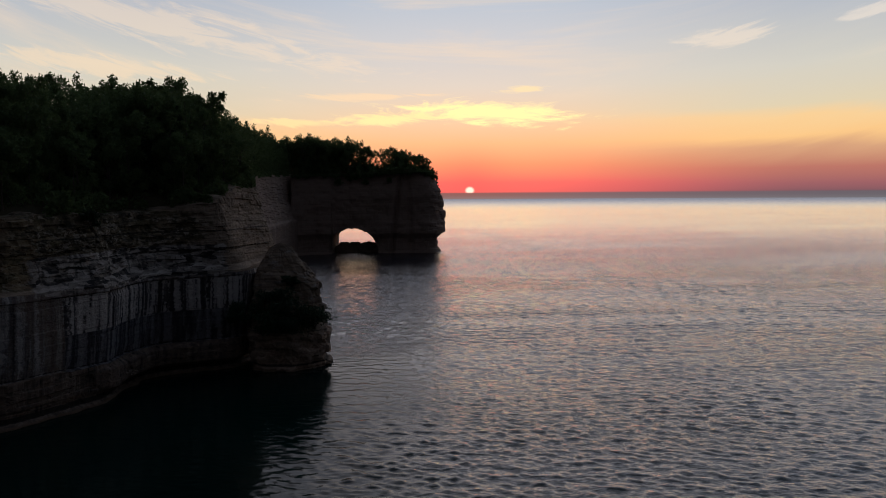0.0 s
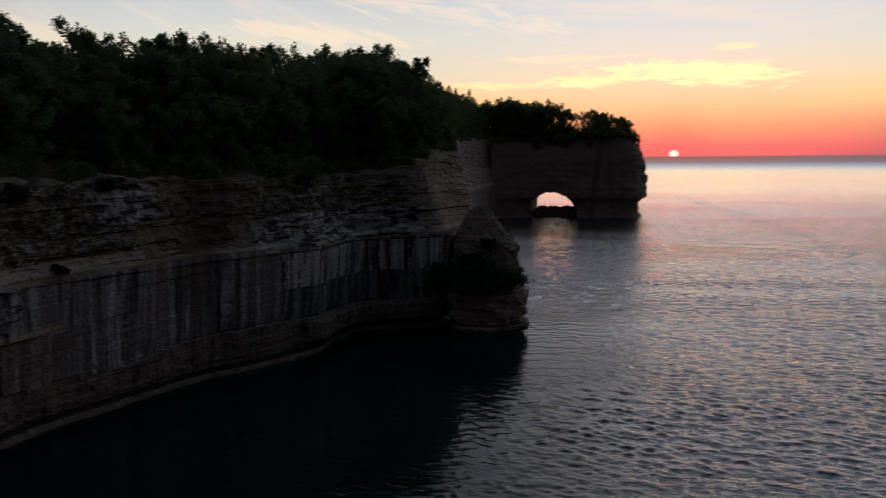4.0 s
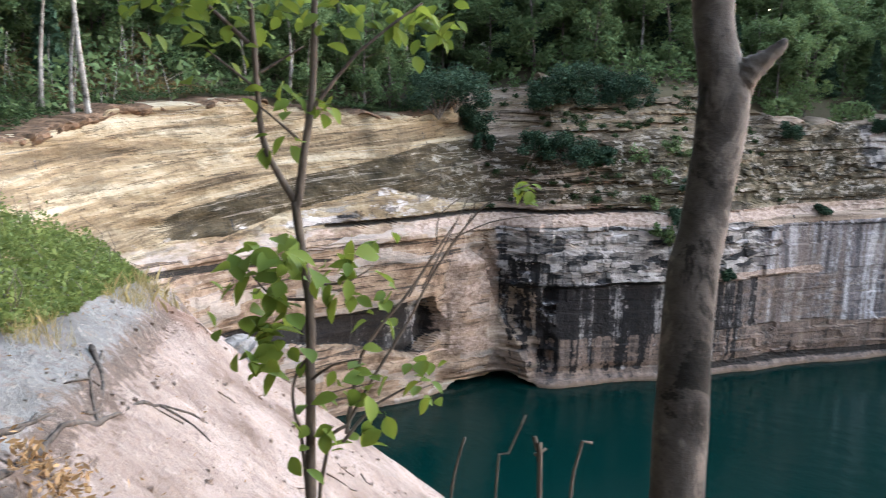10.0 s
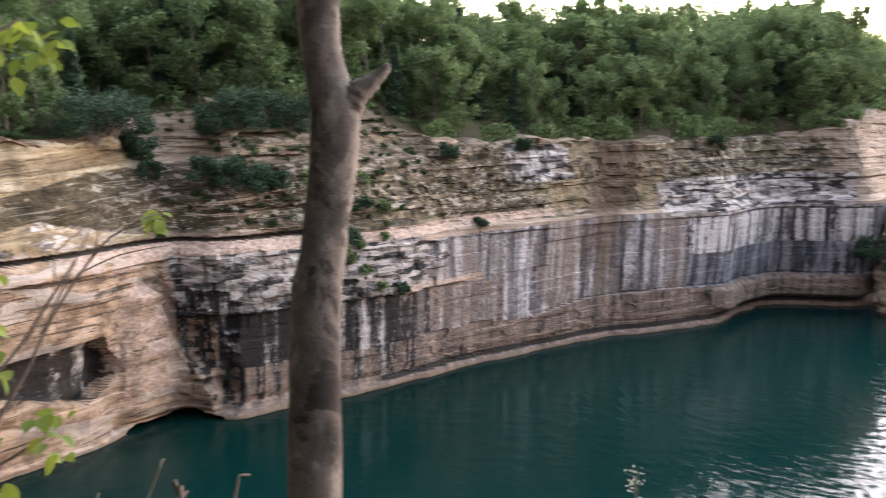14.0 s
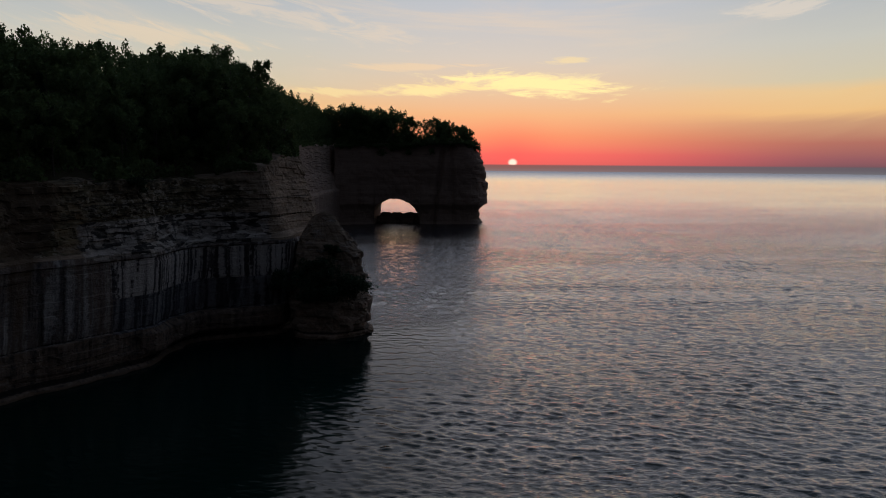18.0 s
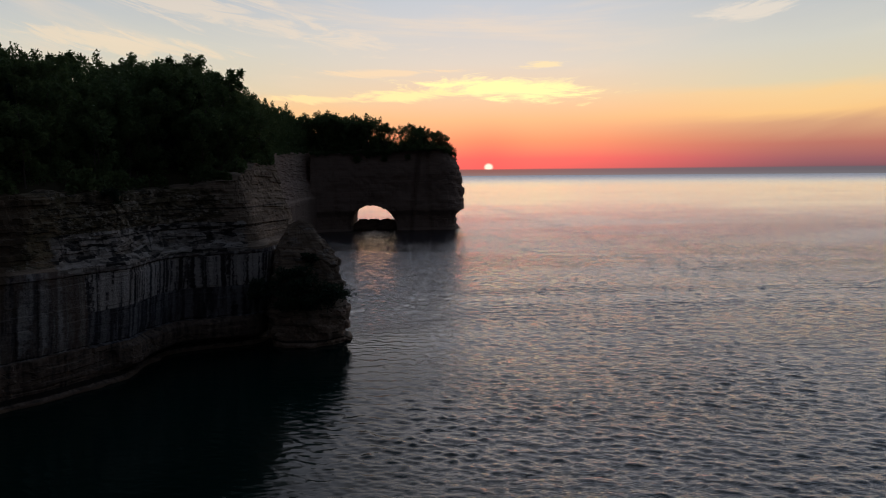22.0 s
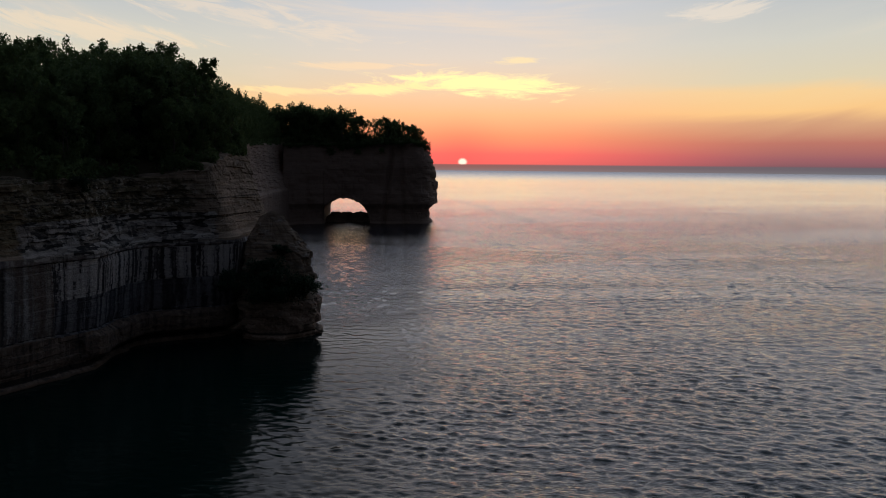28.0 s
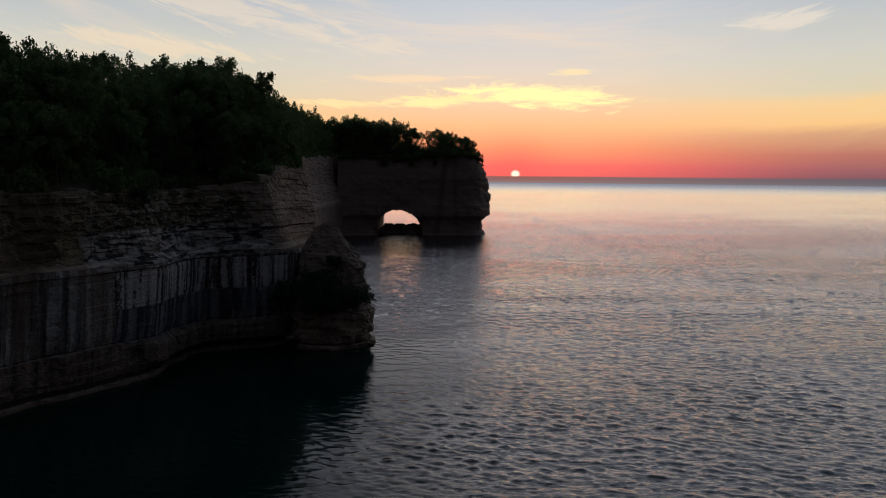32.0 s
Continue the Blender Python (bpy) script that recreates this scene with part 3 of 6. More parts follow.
DRIFT = bark_material("weathered_root", (0.010, 0.008, 0.007), (0.062, 0.051, 0.042), 18.0)
BRUSH = leaf_material("understorey_leaves", (0.012, 0.028, 0.011), (0.048, 0.074, 0.028), 0.3)
GRASS = leaf_material("dry_grass", (0.10, 0.085, 0.035), (0.36, 0.29, 0.13), 0.3)
SOIL = earth_material("forest_floor", (0.03, 0.028, 0.018), (0.10, 0.085, 0.05), 0.4)


# ---- mesh helpers ----
def lattice(ix, iy, iz):
    h = np.sin(ix * 127.1 + iy * 311.7 + iz * 74.7) * 43758.5453
    return h - np.floor(h)


def vnoise(x, y, z):
    """Smooth value noise, -1 to 1, on arrays."""
    x, y, z = np.broadcast_arrays(np.asarray(x, float), np.asarray(y, float), np.asarray(z, float))
    ix, iy, iz = np.floor(x), np.floor(y), np.floor(z)
    fx, fy, fz = x - ix, y - iy, z - iz
    fx, fy, fz = fx * fx * (3 - 2 * fx), fy * fy * (3 - 2 * fy), fz * fz * (3 - 2 * fz)
    out = 0
    for a in (0, 1):
        for b in (0, 1):
            for c in (0, 1):
                w = (fx if a else 1 - fx) * (fy if b else 1 - fy) * (fz if c else 1 - fz)
                out = out + w * lattice(ix + a, iy + b, iz + c)
    return out * 2 - 1


def fractal(x, y, z, octaves=4):
    s, amp, tot = 0, 1.0, 0
    for k in range(octaves):
        f = 2.0 ** k
        s = s + amp * vnoise(x * f + 17 * k, y * f + 5 * k, z * f - 9 * k)
        tot += amp
        amp *= 0.5
    return s / tot


def mesh_of(name, verts, faces, mat, smooth=True):
    me = bpy.data.meshes.new(name)
    me.from_pydata([tuple(v) for v in verts], [], [tuple(f) for f in faces])
    me.materials.append(mat)
    if smooth:
        me.polygons.foreach_set("use_smooth", [True] * len(me.polygons))
    me.update()
    return me


def part(name, me, parent, label="", at_pose=None):
    ob = new(name, me)
    ob.parent = parent
    if at_pose is not None:
        ob.matrix_basis = at_pose
    return tagged(ob, label)


def grid_faces(nu, nv, flip=False):
    i, j = np.meshgrid(np.arange(nu - 1), np.arange(nv - 1), indexing="ij")
    a = (i * nv + j).ravel()
    q = np.stack([a, a + nv, a + nv + 1, a + 1], 1)
    return q[:, ::-1] if flip else q


def spline(points, step):
    """An evenly spaced curve through plan points."""
    P = np.array(points, float)
    P = np.vstack([2 * P[0] - P[1], P, 2 * P[-1] - P[-2]])
    out = []
    for i in range(1, len(P) - 2):
        n = max(2, int(np.linalg.norm(P[i + 1] - P[i]) / 0.25))
        u = np.linspace(0, 1, n, endpoint=False)[:, None]
        a, b, c, d = P[i - 1], P[i], P[i + 1], P[i + 2]
        out.append(0.5 * (2 * b + (c - a) * u + (2 * a - 5 * b + 4 * c - d) * u ** 2 + (3 * b - a - 3 * c + d) * u ** 3))
    Q = np.vstack(out + [P[-2][None]])
    s = np.concatenate([[0], np.cumsum(np.linalg.norm(np.diff(Q, axis=0), axis=1))])
    t = np.arange(0, s[-1], step)
    return np.stack([np.interp(t, s, Q[:, k]) for k in range(Q.shape[1])], 1)


def tube(path, radii, sides=8, wobble=0.0, seed=0):
    """Verts and faces of a round limb along a path."""
    path = np.array(path, float)
    n = len(path)
    tan = np.gradient(path, axis=0)
    tan /= np.linalg.norm(tan, axis=1)[:, None] + 1e-9
    ref = np.array([1.0, 0.3, 0.1])
    V = []
    rng = np.random.RandomState(seed)
    for i in range(n):
        u = np.cross(tan[i], ref)
        u /= np.linalg.norm(u) + 1e-9
        w = np.cross(tan[i], u)
        a = np.linspace(0, 2 * np.pi, sides, endpoint=False)
        r = radii[i] * (1 + wobble * rng.uniform(-1, 1, sides))
        V.append(path[i] + (np.cos(a) * r)[:, None] * u + (np.sin(a) * r)[:, None] * w)
    V = np.vstack(V)
    Fc = []
    for i in range(n - 1):
        for k in range(sides):
            k2 = (k + 1) % sides
            Fc.append((i * sides + k, i * sides + k2, (i + 1) * sides + k2, (i + 1) * sides + k))
    Fc.append(tuple(range((n - 1) * sides, n * sides)))
    return V, Fc


def joined(pieces):
    V, Fc, o = [], [], 0
    for v, f in pieces:
        V.append(np.asarray(v))
        Fc += [tuple(int(k) + o for k in q) for q in f]
        o += len(v)
    return np.vstack(V), Fc


def leaf_cloud(centres, size, rng, up=0.4, aspect=1.5, sides=4):
    """Many small leaves at the centres: diamonds, or pointed sprays where they stay far off."""
    n = len(centres)
    nrm = rng.normal(size=(n, 3))
    nrm[:, 2] += up * 2
    nrm /= np.linalg.norm(nrm, axis=1)[:, None]
    u = np.cross(nrm, rng.normal(size=(n, 3)))
    u /= np.linalg.norm(u, axis=1)[:, None] + 1e-9
    w = np.cross(nrm, u)
    s = (size * rng.uniform(0.6, 1.4, n))[:, None]
    if sides == 3:
        V = np.stack([centres - u * s * aspect * 0.45 + w * s * 0.45, centres + u * s * aspect * 0.65, centres - u * s * aspect * 0.45 - w * s * 0.45], 1).reshape(-1, 3)
        return V, np.arange(3 * n).reshape(-1, 3)
    V = np.stack([centres - u * s * aspect * 0.5, centres + w * s * 0.42 + u * s * 0.1, centres + u * s * aspect * 0.5, centres - w * s * 0.42 + u * s * 0.1], 1).reshape(-1, 3)
    Fc = np.arange(4 * n).reshape(-1, 4)
    return V, Fc


# ---- plan of the shore: the waterline, from the lookout round the bay to the headland ----
# x, y and the height of the rim
SHORE = [(150, -70, 30), (70, -22, 30), (30, -2, 30), (8, 8, 28), (-6, 11, 26), (-15, 10, 25), (-22, 3, 25), (-42, -6, 28), (-58, -4, 30), (-70, 4, 31.5), (-79, 14, 33.8), (-84.5, 25, 35.8),
         (-87, 37, 35.0), (-87.5, 46, 34.0), (-89.5, 53, 34.0), (-89, 59, 37.0), (-83, 62.5, 38.2), (-80, 72, 38.4), (-76.5, 83, 38.2), (-74.9, 92, 37.4), (-74.3, 97, 33.4), (-69.5, 114, 33), (-65, 127, 32.8),
         (-61, 133, 32.6), (-56.5, 142, 32.6), (-53.5, 148.5, 32.6), (-53.5, 158, 32.6), (-51, 167, 33), (-44, 171.5, 33.5), (-36.5, 177, 35), (-34, 192, 37), (-32.5, 204, 37.8), (-35.5, 216, 38.5),
         (-43, 240, 39.5), (-53, 275, 41), (-60, 320, 42), (-67, 390, 43.5), (-69, 440, 45), (-69, 490, 46), (-68, 515, 47)]
BACKLAND = [(-70, 560), (-120, 590), (-420, 640), (-420, -260), (150, -260)]


def soft(v, a, b):
    """0 below a, 1 above b (or the other way round), eased."""
    u = np.clip((v - a) / (b - a), 0, 1)
    return u * u * (3 - 2 * u)


def span(v, a, b, e):
    """1 between a and b, falling off over e on either side."""
    return soft(v, a - e, a) * soft(v, b + e, b)


def wall_layers(me, Y, z, X):
    """What covers the stone, and some painted shade, bed by bed along the wall: y runs along it, z up."""
    crag = np.maximum(soft(Y, 60.5, 54.5), 0.52 * soft(z, 30.5, 32.5) * span(Y, 54, 95, 3))
    slope = np.interp(Y, [0, 12, 17.3, 51, 70, 82], [23, 24.4, 24.8, 30.2, 32, 31])
    foot = np.interp(Y, [0, 15.7, 23.4, 29.2, 42.3, 55, 82], [23.6, 23.2, 22.6, 24.0, 26.0, 23.5, 23.0])
    moss = span(z, foot, slope, 0.5) * soft(Y, 12, 20) * soft(Y, 92, 74) * np.interp(Y, [20, 50, 62, 80], [1.0, 0.95, 0.72, 0.55])
    moss = np.maximum(moss, 0.42 * soft(z, 30.5, 32) * span(Y, 58, 96, 2))
    moss = np.maximum(moss, 0.56 * span(z, 23, 31, 1.5) * span(Y, 93, 110, 4))
    moss = np.maximum(moss, 0.5 * span(z, 26, 30, 1.0) * span(Y, 140, 164, 5))
    crag = np.maximum(crag, 0.5 * span(z, 21.5, 34, 1) * np.maximum(span(Y, 116, 123, 2.5), span(Y, 132, 137, 2.5)))
    thin = span(z, 22.5, foot, 0.4) * span(Y, 33, 60, 4)
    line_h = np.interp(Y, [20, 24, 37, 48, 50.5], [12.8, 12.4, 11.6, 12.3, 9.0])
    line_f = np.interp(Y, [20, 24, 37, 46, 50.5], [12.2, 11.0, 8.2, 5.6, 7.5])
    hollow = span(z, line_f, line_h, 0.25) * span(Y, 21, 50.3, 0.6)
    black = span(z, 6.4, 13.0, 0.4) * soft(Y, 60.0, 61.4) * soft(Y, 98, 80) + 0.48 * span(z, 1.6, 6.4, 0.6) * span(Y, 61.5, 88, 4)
    # seepage, corner fissure with its shade painted in, and the hollow's black inside
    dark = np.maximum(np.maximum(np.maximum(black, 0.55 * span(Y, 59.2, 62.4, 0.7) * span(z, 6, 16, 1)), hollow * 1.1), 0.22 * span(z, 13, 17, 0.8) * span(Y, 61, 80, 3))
    # far wall darkened in its colour to offset the lamp on it
    dark = np.maximum(dark, 0.55 * soft(Y, 205, 240) * soft(z, 44, 36))
    pale = span(z, 13.0, 20.2, 0.5) * soft(Y, 56.5, 60.5) * soft(Y, 96, 84) + 0.42 * thin + 0.85 * span(z, 20.2, 25.5, 0.9) * span(Y, 138, 172, 7) + span(z, 21.9, 23.0, 0.3) * span(Y, 14, 36, 4) * 0.36
    pale = pale + 0.9 * span(z, 27, 32, 1.0) * span(Y, 111, 119, 4)
    top_f = np.interp(Y, [60, 82, 100, 130, 172], [19.4, 19.4, 19.6, 20.4, 19.8])
    low_f = np.interp(Y, [60, 83, 88, 111, 122, 136, 148, 170], [13.0, 13.0, 6.0, 5.6, 6.8, 7.2, 6.8, 6.4])
    face = span(z, low_f, top_f, 0.35) * soft(Y, 80, 92) + 0.15 * span(Y, 182, 240, 6) * soft(z, 19, 21)
    rest = np.interp(Y, [95, 118], [1.6, 0.25])
    rubble = soft(z, top_f + rest, top_f + rest + 1.0) * soft(Y, 66, 76) * soft(Y, 215, 185) * soft(z, 33.6, 31.8)
    pink = np.interp(Y, [30, 52, 60, 75], [0.35, 0.5, 0.85, 0.85]) * span(z, np.interp(Y, [52, 62], [20.0, 20.6]), 21.9, 0.3) * span(Y, 30, 74.5, 2.5) + span(z, np.interp(Y, [74, 86, 99, 113], [20.4, 20.5, 21.0, 21.4]), np.interp(Y, [74, 86, 99, 113], [21.4, 21.6, 22.1, 22.3]), 0.25) * span(Y, 74, 114, 3) * 0.9
    pink = pink + 0.55 * span(z, 5, 17, 1.5) * span(Y, 50.5, 58.5, 1.2) + 0.8 * span(z, 12.8, 13.7, 0.25) * span(Y, 85, 100, 3)
    warm = soft(z, low_f + 0.2, low_f - 0.2) * soft(Y, 60, 63) * soft(Y, 222, 200) + 0.52 * span(z, 6, 12.6, 0.6) * span(Y, 86, 104, 4) + 0.5 * span(z, 1, 4.4, 1) * span(Y, 22, 60, 3)
    panel = span(z, 12.9, 19.0, 0.35) * span(Y, 141, 178, 2.5) * soft(X, -33, -36)
    band = span(z, np.interp(Y, [140, 172], [7.0, 6.6]), 12.6, 0.4) * span(Y, 142, 177, 4) * soft(X, -33, -36)
    axis = 124.8 + np.maximum(z - 18, 0) * 0.42
    wide = np.interp(z, [4, 20, 33], [1.0, 2.2, 3.6])
    slide = np.exp(-((Y - axis) / wide) ** 2) * np.interp(z, [3, 8, 14, 20, 24], [0.25, 0.45, 0.75, 1.1, 1.3]) + 0.22 * span(z, 21, 34, 1) * span(Y, 119, 137, 3) + 0.45 * span(z, 31.0, 40, 1) * span(Y, 56, 98, 3)
    # dark line for the undercut above the shelf: shade put into the colour
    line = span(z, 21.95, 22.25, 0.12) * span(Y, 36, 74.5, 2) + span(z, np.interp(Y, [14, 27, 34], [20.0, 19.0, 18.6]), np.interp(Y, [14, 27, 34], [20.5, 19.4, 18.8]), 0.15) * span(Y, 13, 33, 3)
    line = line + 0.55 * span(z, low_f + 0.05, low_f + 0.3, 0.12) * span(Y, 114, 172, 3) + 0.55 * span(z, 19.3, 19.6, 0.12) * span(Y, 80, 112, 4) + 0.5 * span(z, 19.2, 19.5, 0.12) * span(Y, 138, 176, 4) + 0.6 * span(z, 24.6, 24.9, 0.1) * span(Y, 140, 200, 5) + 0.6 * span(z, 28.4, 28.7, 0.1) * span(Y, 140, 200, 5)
    # shade of the waterline undercut, painted as a dark line
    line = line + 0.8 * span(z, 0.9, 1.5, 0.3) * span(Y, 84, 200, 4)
    rubble = np.maximum(rubble * (1 - 0.8 * span(Y, 176, 215, 8)), soft(z, 31.5, 33) * soft(Y, 57, 62) * soft(Y, 99, 95) * 0.6)
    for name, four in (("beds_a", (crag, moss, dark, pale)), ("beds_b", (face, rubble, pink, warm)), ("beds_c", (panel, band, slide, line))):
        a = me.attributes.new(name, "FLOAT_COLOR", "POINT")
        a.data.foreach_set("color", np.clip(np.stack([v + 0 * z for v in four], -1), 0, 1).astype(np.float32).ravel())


def shore_wall():
    B = spline(SHORE, 0.36)
    close = (B[:, 1] > -8) & (B[:, 1] < 214) & (B[:, 0] < -26)
    B = B[(B[:, 0] < 34) & (close | (np.arange(len(B)) % 6 == 0))]
    tan = np.gradient(B[:, :2], axis=0)
    tan /= np.linalg.norm(tan, axis=1)[:, None]
    for _ in range(10):
        tan[1:-1] = (tan[:-2] + 2 * tan[1:-1] + tan[2:]) / 4
    N = np.stack([-tan[:, 1], tan[:, 0]], 1) * -1        # towards the lake
    N /= np.linalg.norm(N, axis=1)[:, None]
    x, y, top = B[:, :1], B[:, 1:2], B[:, 2:]
    top = top + 0.8 * vnoise(x / 9, y / 9, 0 * x) + 0.5 * vnoise(x / 2, y / 2, 3 + 0 * x)
    v = np.linspace(0, 1, 196)[None]
    z = -2.5 + v * (top + 2.5)
    X, Y = x + 0 * z, y + 0 * z
    arc = np.concatenate([[0], np.cumsum(np.hypot(np.diff(B[:, 0]), np.diff(B[:, 1])))])[:, None] + 0 * z
    dip = 1.6 * vnoise(X / 45, Y / 45, 0 * z)
    # profile: washed lip, undercut, sheer face, shelf, stepped upper slope
    off = np.interp(z, [-3, 0.2, 0.6, 0.9, 1.7, 2.6, 6, 12, 19.5, 20.6, 21.6, 24, 28, 31, 38, 48],
                    [0.2, 0.0, -0.3, -0.9, -1.1, -0.7, -0.5, -0.4, 0.0, -0.2, -1.5, -2.2, -3.4, -4.8, -6.0, -6.5])
    off = off - 1.15 * np.maximum(z - 31.0, 0) * span(Y, 58, 94, 2.5)
    lipn = np.clip(vnoise(X / 3.5, Y / 3.5, 0 * z + 4), -0.6, 1) * 0.9
    off = off + lipn * 0.6 * (z < 0.8)
    upper = np.clip((z - 20.5) / 3, 0, 1)
    crag = np.clip((62 - Y) / 5, 0, 1)
    rng = np.random.RandomState(4)
    beds = np.cumsum(rng.uniform(0.35, 1.5, 70)) - 6.0
    zz = z + dip - 0.07 * (Y - 30) * crag * (z > 22.5)
    lay = np.searchsorted(beds, zz)
    jut = vnoise(X / 10 + lay * 7.3, Y / 10, lay * 3.1)
    jut = np.sign(jut) * np.abs(jut) ** 0.5
    off = off + jut * (0.05 + 0.19 * upper) * (1 - 0.9 * crag)
    off = off + fractal(X / 11, Y / 11, z / 24, 4) * (0.8 + 0.5 * upper)
    # each bed is broken into blocks of its own width, proud or fallen back
    r2 = np.random.RandomState(12).uniform(0, 1, (80, 3))
    wid = 0.9 + 2.6 * r2[np.clip(lay, 0, 79), 0]
    blk = np.floor((arc + 0.35 * vnoise(arc / 0.9, z / 0.5, 0 * z)) / wid + r2[np.clip(lay, 0, 79), 1] * 9)
    proud = vnoise(blk * 3.71 + 0.5, lay * 5.13 + 0.5, 0 * z)
    broken = np.clip(upper * (1 - 0.85 * crag) + 0.9 * span(z, 12.8, 20.5, 0.5) * span(Y, 59, 92, 4) + 0.5 * span(z, 1, 6.5, 1) * (Y > 84) + 0.9 * span(z, 3, 17, 1) * span(Y, 59.2, 63, 0.6), 0, 1) * (1 - 0.65 * soft(Y, 166, 178)) * (1 - 0.7 * soft(z, 30, 32) * span(Y, 56, 95, 3))
    off = off + proud * (0.04 + 0.36 * broken + 0.5 * span(z, 3, 17, 1) * span(Y, 59.4, 63, 0.5)) * (1 - 0.9 * crag * (z > 22))
    off = off - 0.15 * broken * (proud < -0.45)
    off = off + 0.22 * fractal(X / 1.6, Y / 1.6, z / 1.2, 3) * (0.3 + upper)
    bank = soft(z, 30.5, 32) * span(Y, 55, 96, 2)
    off = off + bank * (0.9 * fractal(X / 3.2, Y / 3.2, z / 1.4, 4) + 0.45 * jut)
    # panels that have spalled off the sheer face
    pan = vnoise(np.floor(arc / 6.5 + 0.3 * np.floor(zz / 6)) * 1.7, 0 * z, np.floor(zz / 6) * 2.3)
    off = off + pan * 0.20 * (1 - upper)
    # bedding ledges along the wall
    low_f = np.interp(Y, [60, 100, 106, 111, 122, 136, 148, 170], [13.0, 12.6, 9.0, 5.6, 6.8, 7.2, 6.8, 6.4])
    off = off - 0.75 * soft(z, low_f - 0.08, low_f + 0.08) * np.exp(-np.maximum(z - low_f, 0) / 3) * span(Y, 114, 185, 5)
    off = off + 0.7 * soft(z, 12.7, 13.1) * np.exp(-np.maximum(z - 13, 0) / 5) * span(Y, 61, 96, 3)
    off = off + 0.55 * span(z, 20.0, 21.9, 0.12) * span(Y, 30, 76, 4) - 0.7 * span(z, 21.95, 22.3, 0.1) * span(Y, 36, 76, 3)
    off = off + 0.35 * span(z, 19.4, 20.6, 0.12) * span(Y, 78, 178, 4) * (0.6 + 0.6 * vnoise(arc / 6, 0 * z, 0 * z))
    off = off + 1.1 * soft(z, 6.6, 5.4) * soft(z, 1.2, 2.6) * span(Y, 150, 172, 6) - 1.0 * soft(z, 2.2, 1.2) * span(Y, 150, 200, 6)
    # the crag at the head of the bay: rounded, cross-bedded
    bed = np.sin((zz * 0.9 + 2.2 * vnoise(X / 14, Y / 14, z / 9)) * 2.1)
    off = off + crag * (0.12 * bed + 0.8 * fractal(X / 9, Y / 9, z / 8, 4))
    off = off + crag * np.interp(z, [0, 8, 16, 22, 36], [0.0, 0.4, 1.5, 1.2, 0.5])
    off = off - 0.7 * span(z, 18.9, 20.3, 0.2) * span(Y, 12, 34, 4) * (0.5 + 0.5 * vnoise(arc / 3, 0 * z, 2 + 0 * z))
    # a long low hollow under it, deepest at its round end
    line_h = np.interp(Y, [20, 24, 37, 48, 50.5], [12.8, 12.4, 11.6, 12.3, 9.0])
    line_f = np.interp(Y, [20, 24, 37, 46, 50.5], [12.2, 11.0, 8.2, 5.6, 7.5])
    off = off - np.interp(Y, [21, 36, 48], [0.5, 1.6, 2.6]) * span(z, line_f, line_h, 0.5) * span(Y, 21, 49.6, 1.2) * (X < -70)
    # a smooth pillar ends the crag; the wall beyond stands back behind it
    edge = np.interp(z, [0, 6, 10, 15.6, 17.5], [61.5, 60.3, 58.6, 56.4, 54.5]) + 0.4 * vnoise(z / 1.5, 0 * z, 0 * z)
    off = off + 1.5 * soft(Y, edge + 0.15, edge - 0.15) * soft(Y, 50.0, 53.0) * span(z, 1.5, 16.2, 1.2) - 0.9 * soft(Y, edge, edge + 0.3) * soft(Y, edge + 3.2, edge + 1.6) * span(z, 3, 17, 1.5)
    low = np.clip(1 - ((Y - 56.5) / 5.0) ** 2, 0, 1) ** 0.3 * (0.62 + 0.35 * vnoise(Y / 1.3, 0 * z, 3 + 0 * z))
    off = off - 3.2 * soft(z, low + 0.1, low - 0.3) * (np.abs(Y - 56.5) < 5.0) * (X < -70)
    P = np.stack([X + N[:, :1] * off, Y + N[:, 1:] * off, z], 2)
    # a short cap that runs back under the soil
    cap = [P[:, -1] + np.stack([-N[:, 0] * d, -N[:, 1] * d, 0 * d + h + 0 * N[:, 0]], 1) for d, h in ((1.5, 0.35), (4.0, 0.5), (8.0, 0.4), (13.0, -1.0))]
    short = 1 - 0.68 * span(B[:, 1], 58, 94, 3)
    cap = [P[:, -1] + (c - P[:, -1]) * np.stack([short, short, 1 + 0 * short], 1) for c in cap]
    # dark loam hanging over the crag's rim
    k = (B[:, 1] < 56) & (B[:, 1] > 1) & (B[:, 0] < -66)
    rim, out3 = P[k, -1], np.column_stack([N[k], 0 * N[k, 0]])
    rough = 0.5 * fractal(rim[:, 0] / 2.2, rim[:, 1] / 2.2, 0 * rim[:, 0], 3) + 0.10 * vnoise(rim[:, 0] * 2.7, rim[:, 1] * 2.7, 0 * rim[:, 0])
    flat = 0 * rough
    thick = np.interp(rim[:, 1], [1, 8, 20, 30, 56], [1.0, 0.9, 0.6, 0.25, 0.2])
    rows = [rim + out3 * (d + rough * w)[:, None] + np.array([0, 0, 1.0]) * (h + 0.5 * rough * w)[:, None] for d, h, w in
            ((flat - 0.35, flat - thick, 1.9), (flat + 0.05, flat - 0.5 * thick, 1.9), (flat + 0.05, flat, 1.6), (flat - 0.25, flat + 0.2, 1.4), (flat - 1.6, flat + 0.42, 0.8), (flat - 6.0, flat + 0.6, 0.0))]
    steps = np.linspace(0, len(rows) - 1.001, 19)
    L = np.stack([rows[int(s)] * (1 - s % 1) + rows[int(s) + 1] * (s % 1) for s in steps], 1)
    crumb = 0.42 * fractal(L[..., 0] * 1.1, L[..., 1] * 1.1, L[..., 2] * 1.6, 4) + 0.12 * np.sign(vnoise(L[..., 0] * 1.7, L[..., 1] * 1.7, L[..., 2] * 2.4))
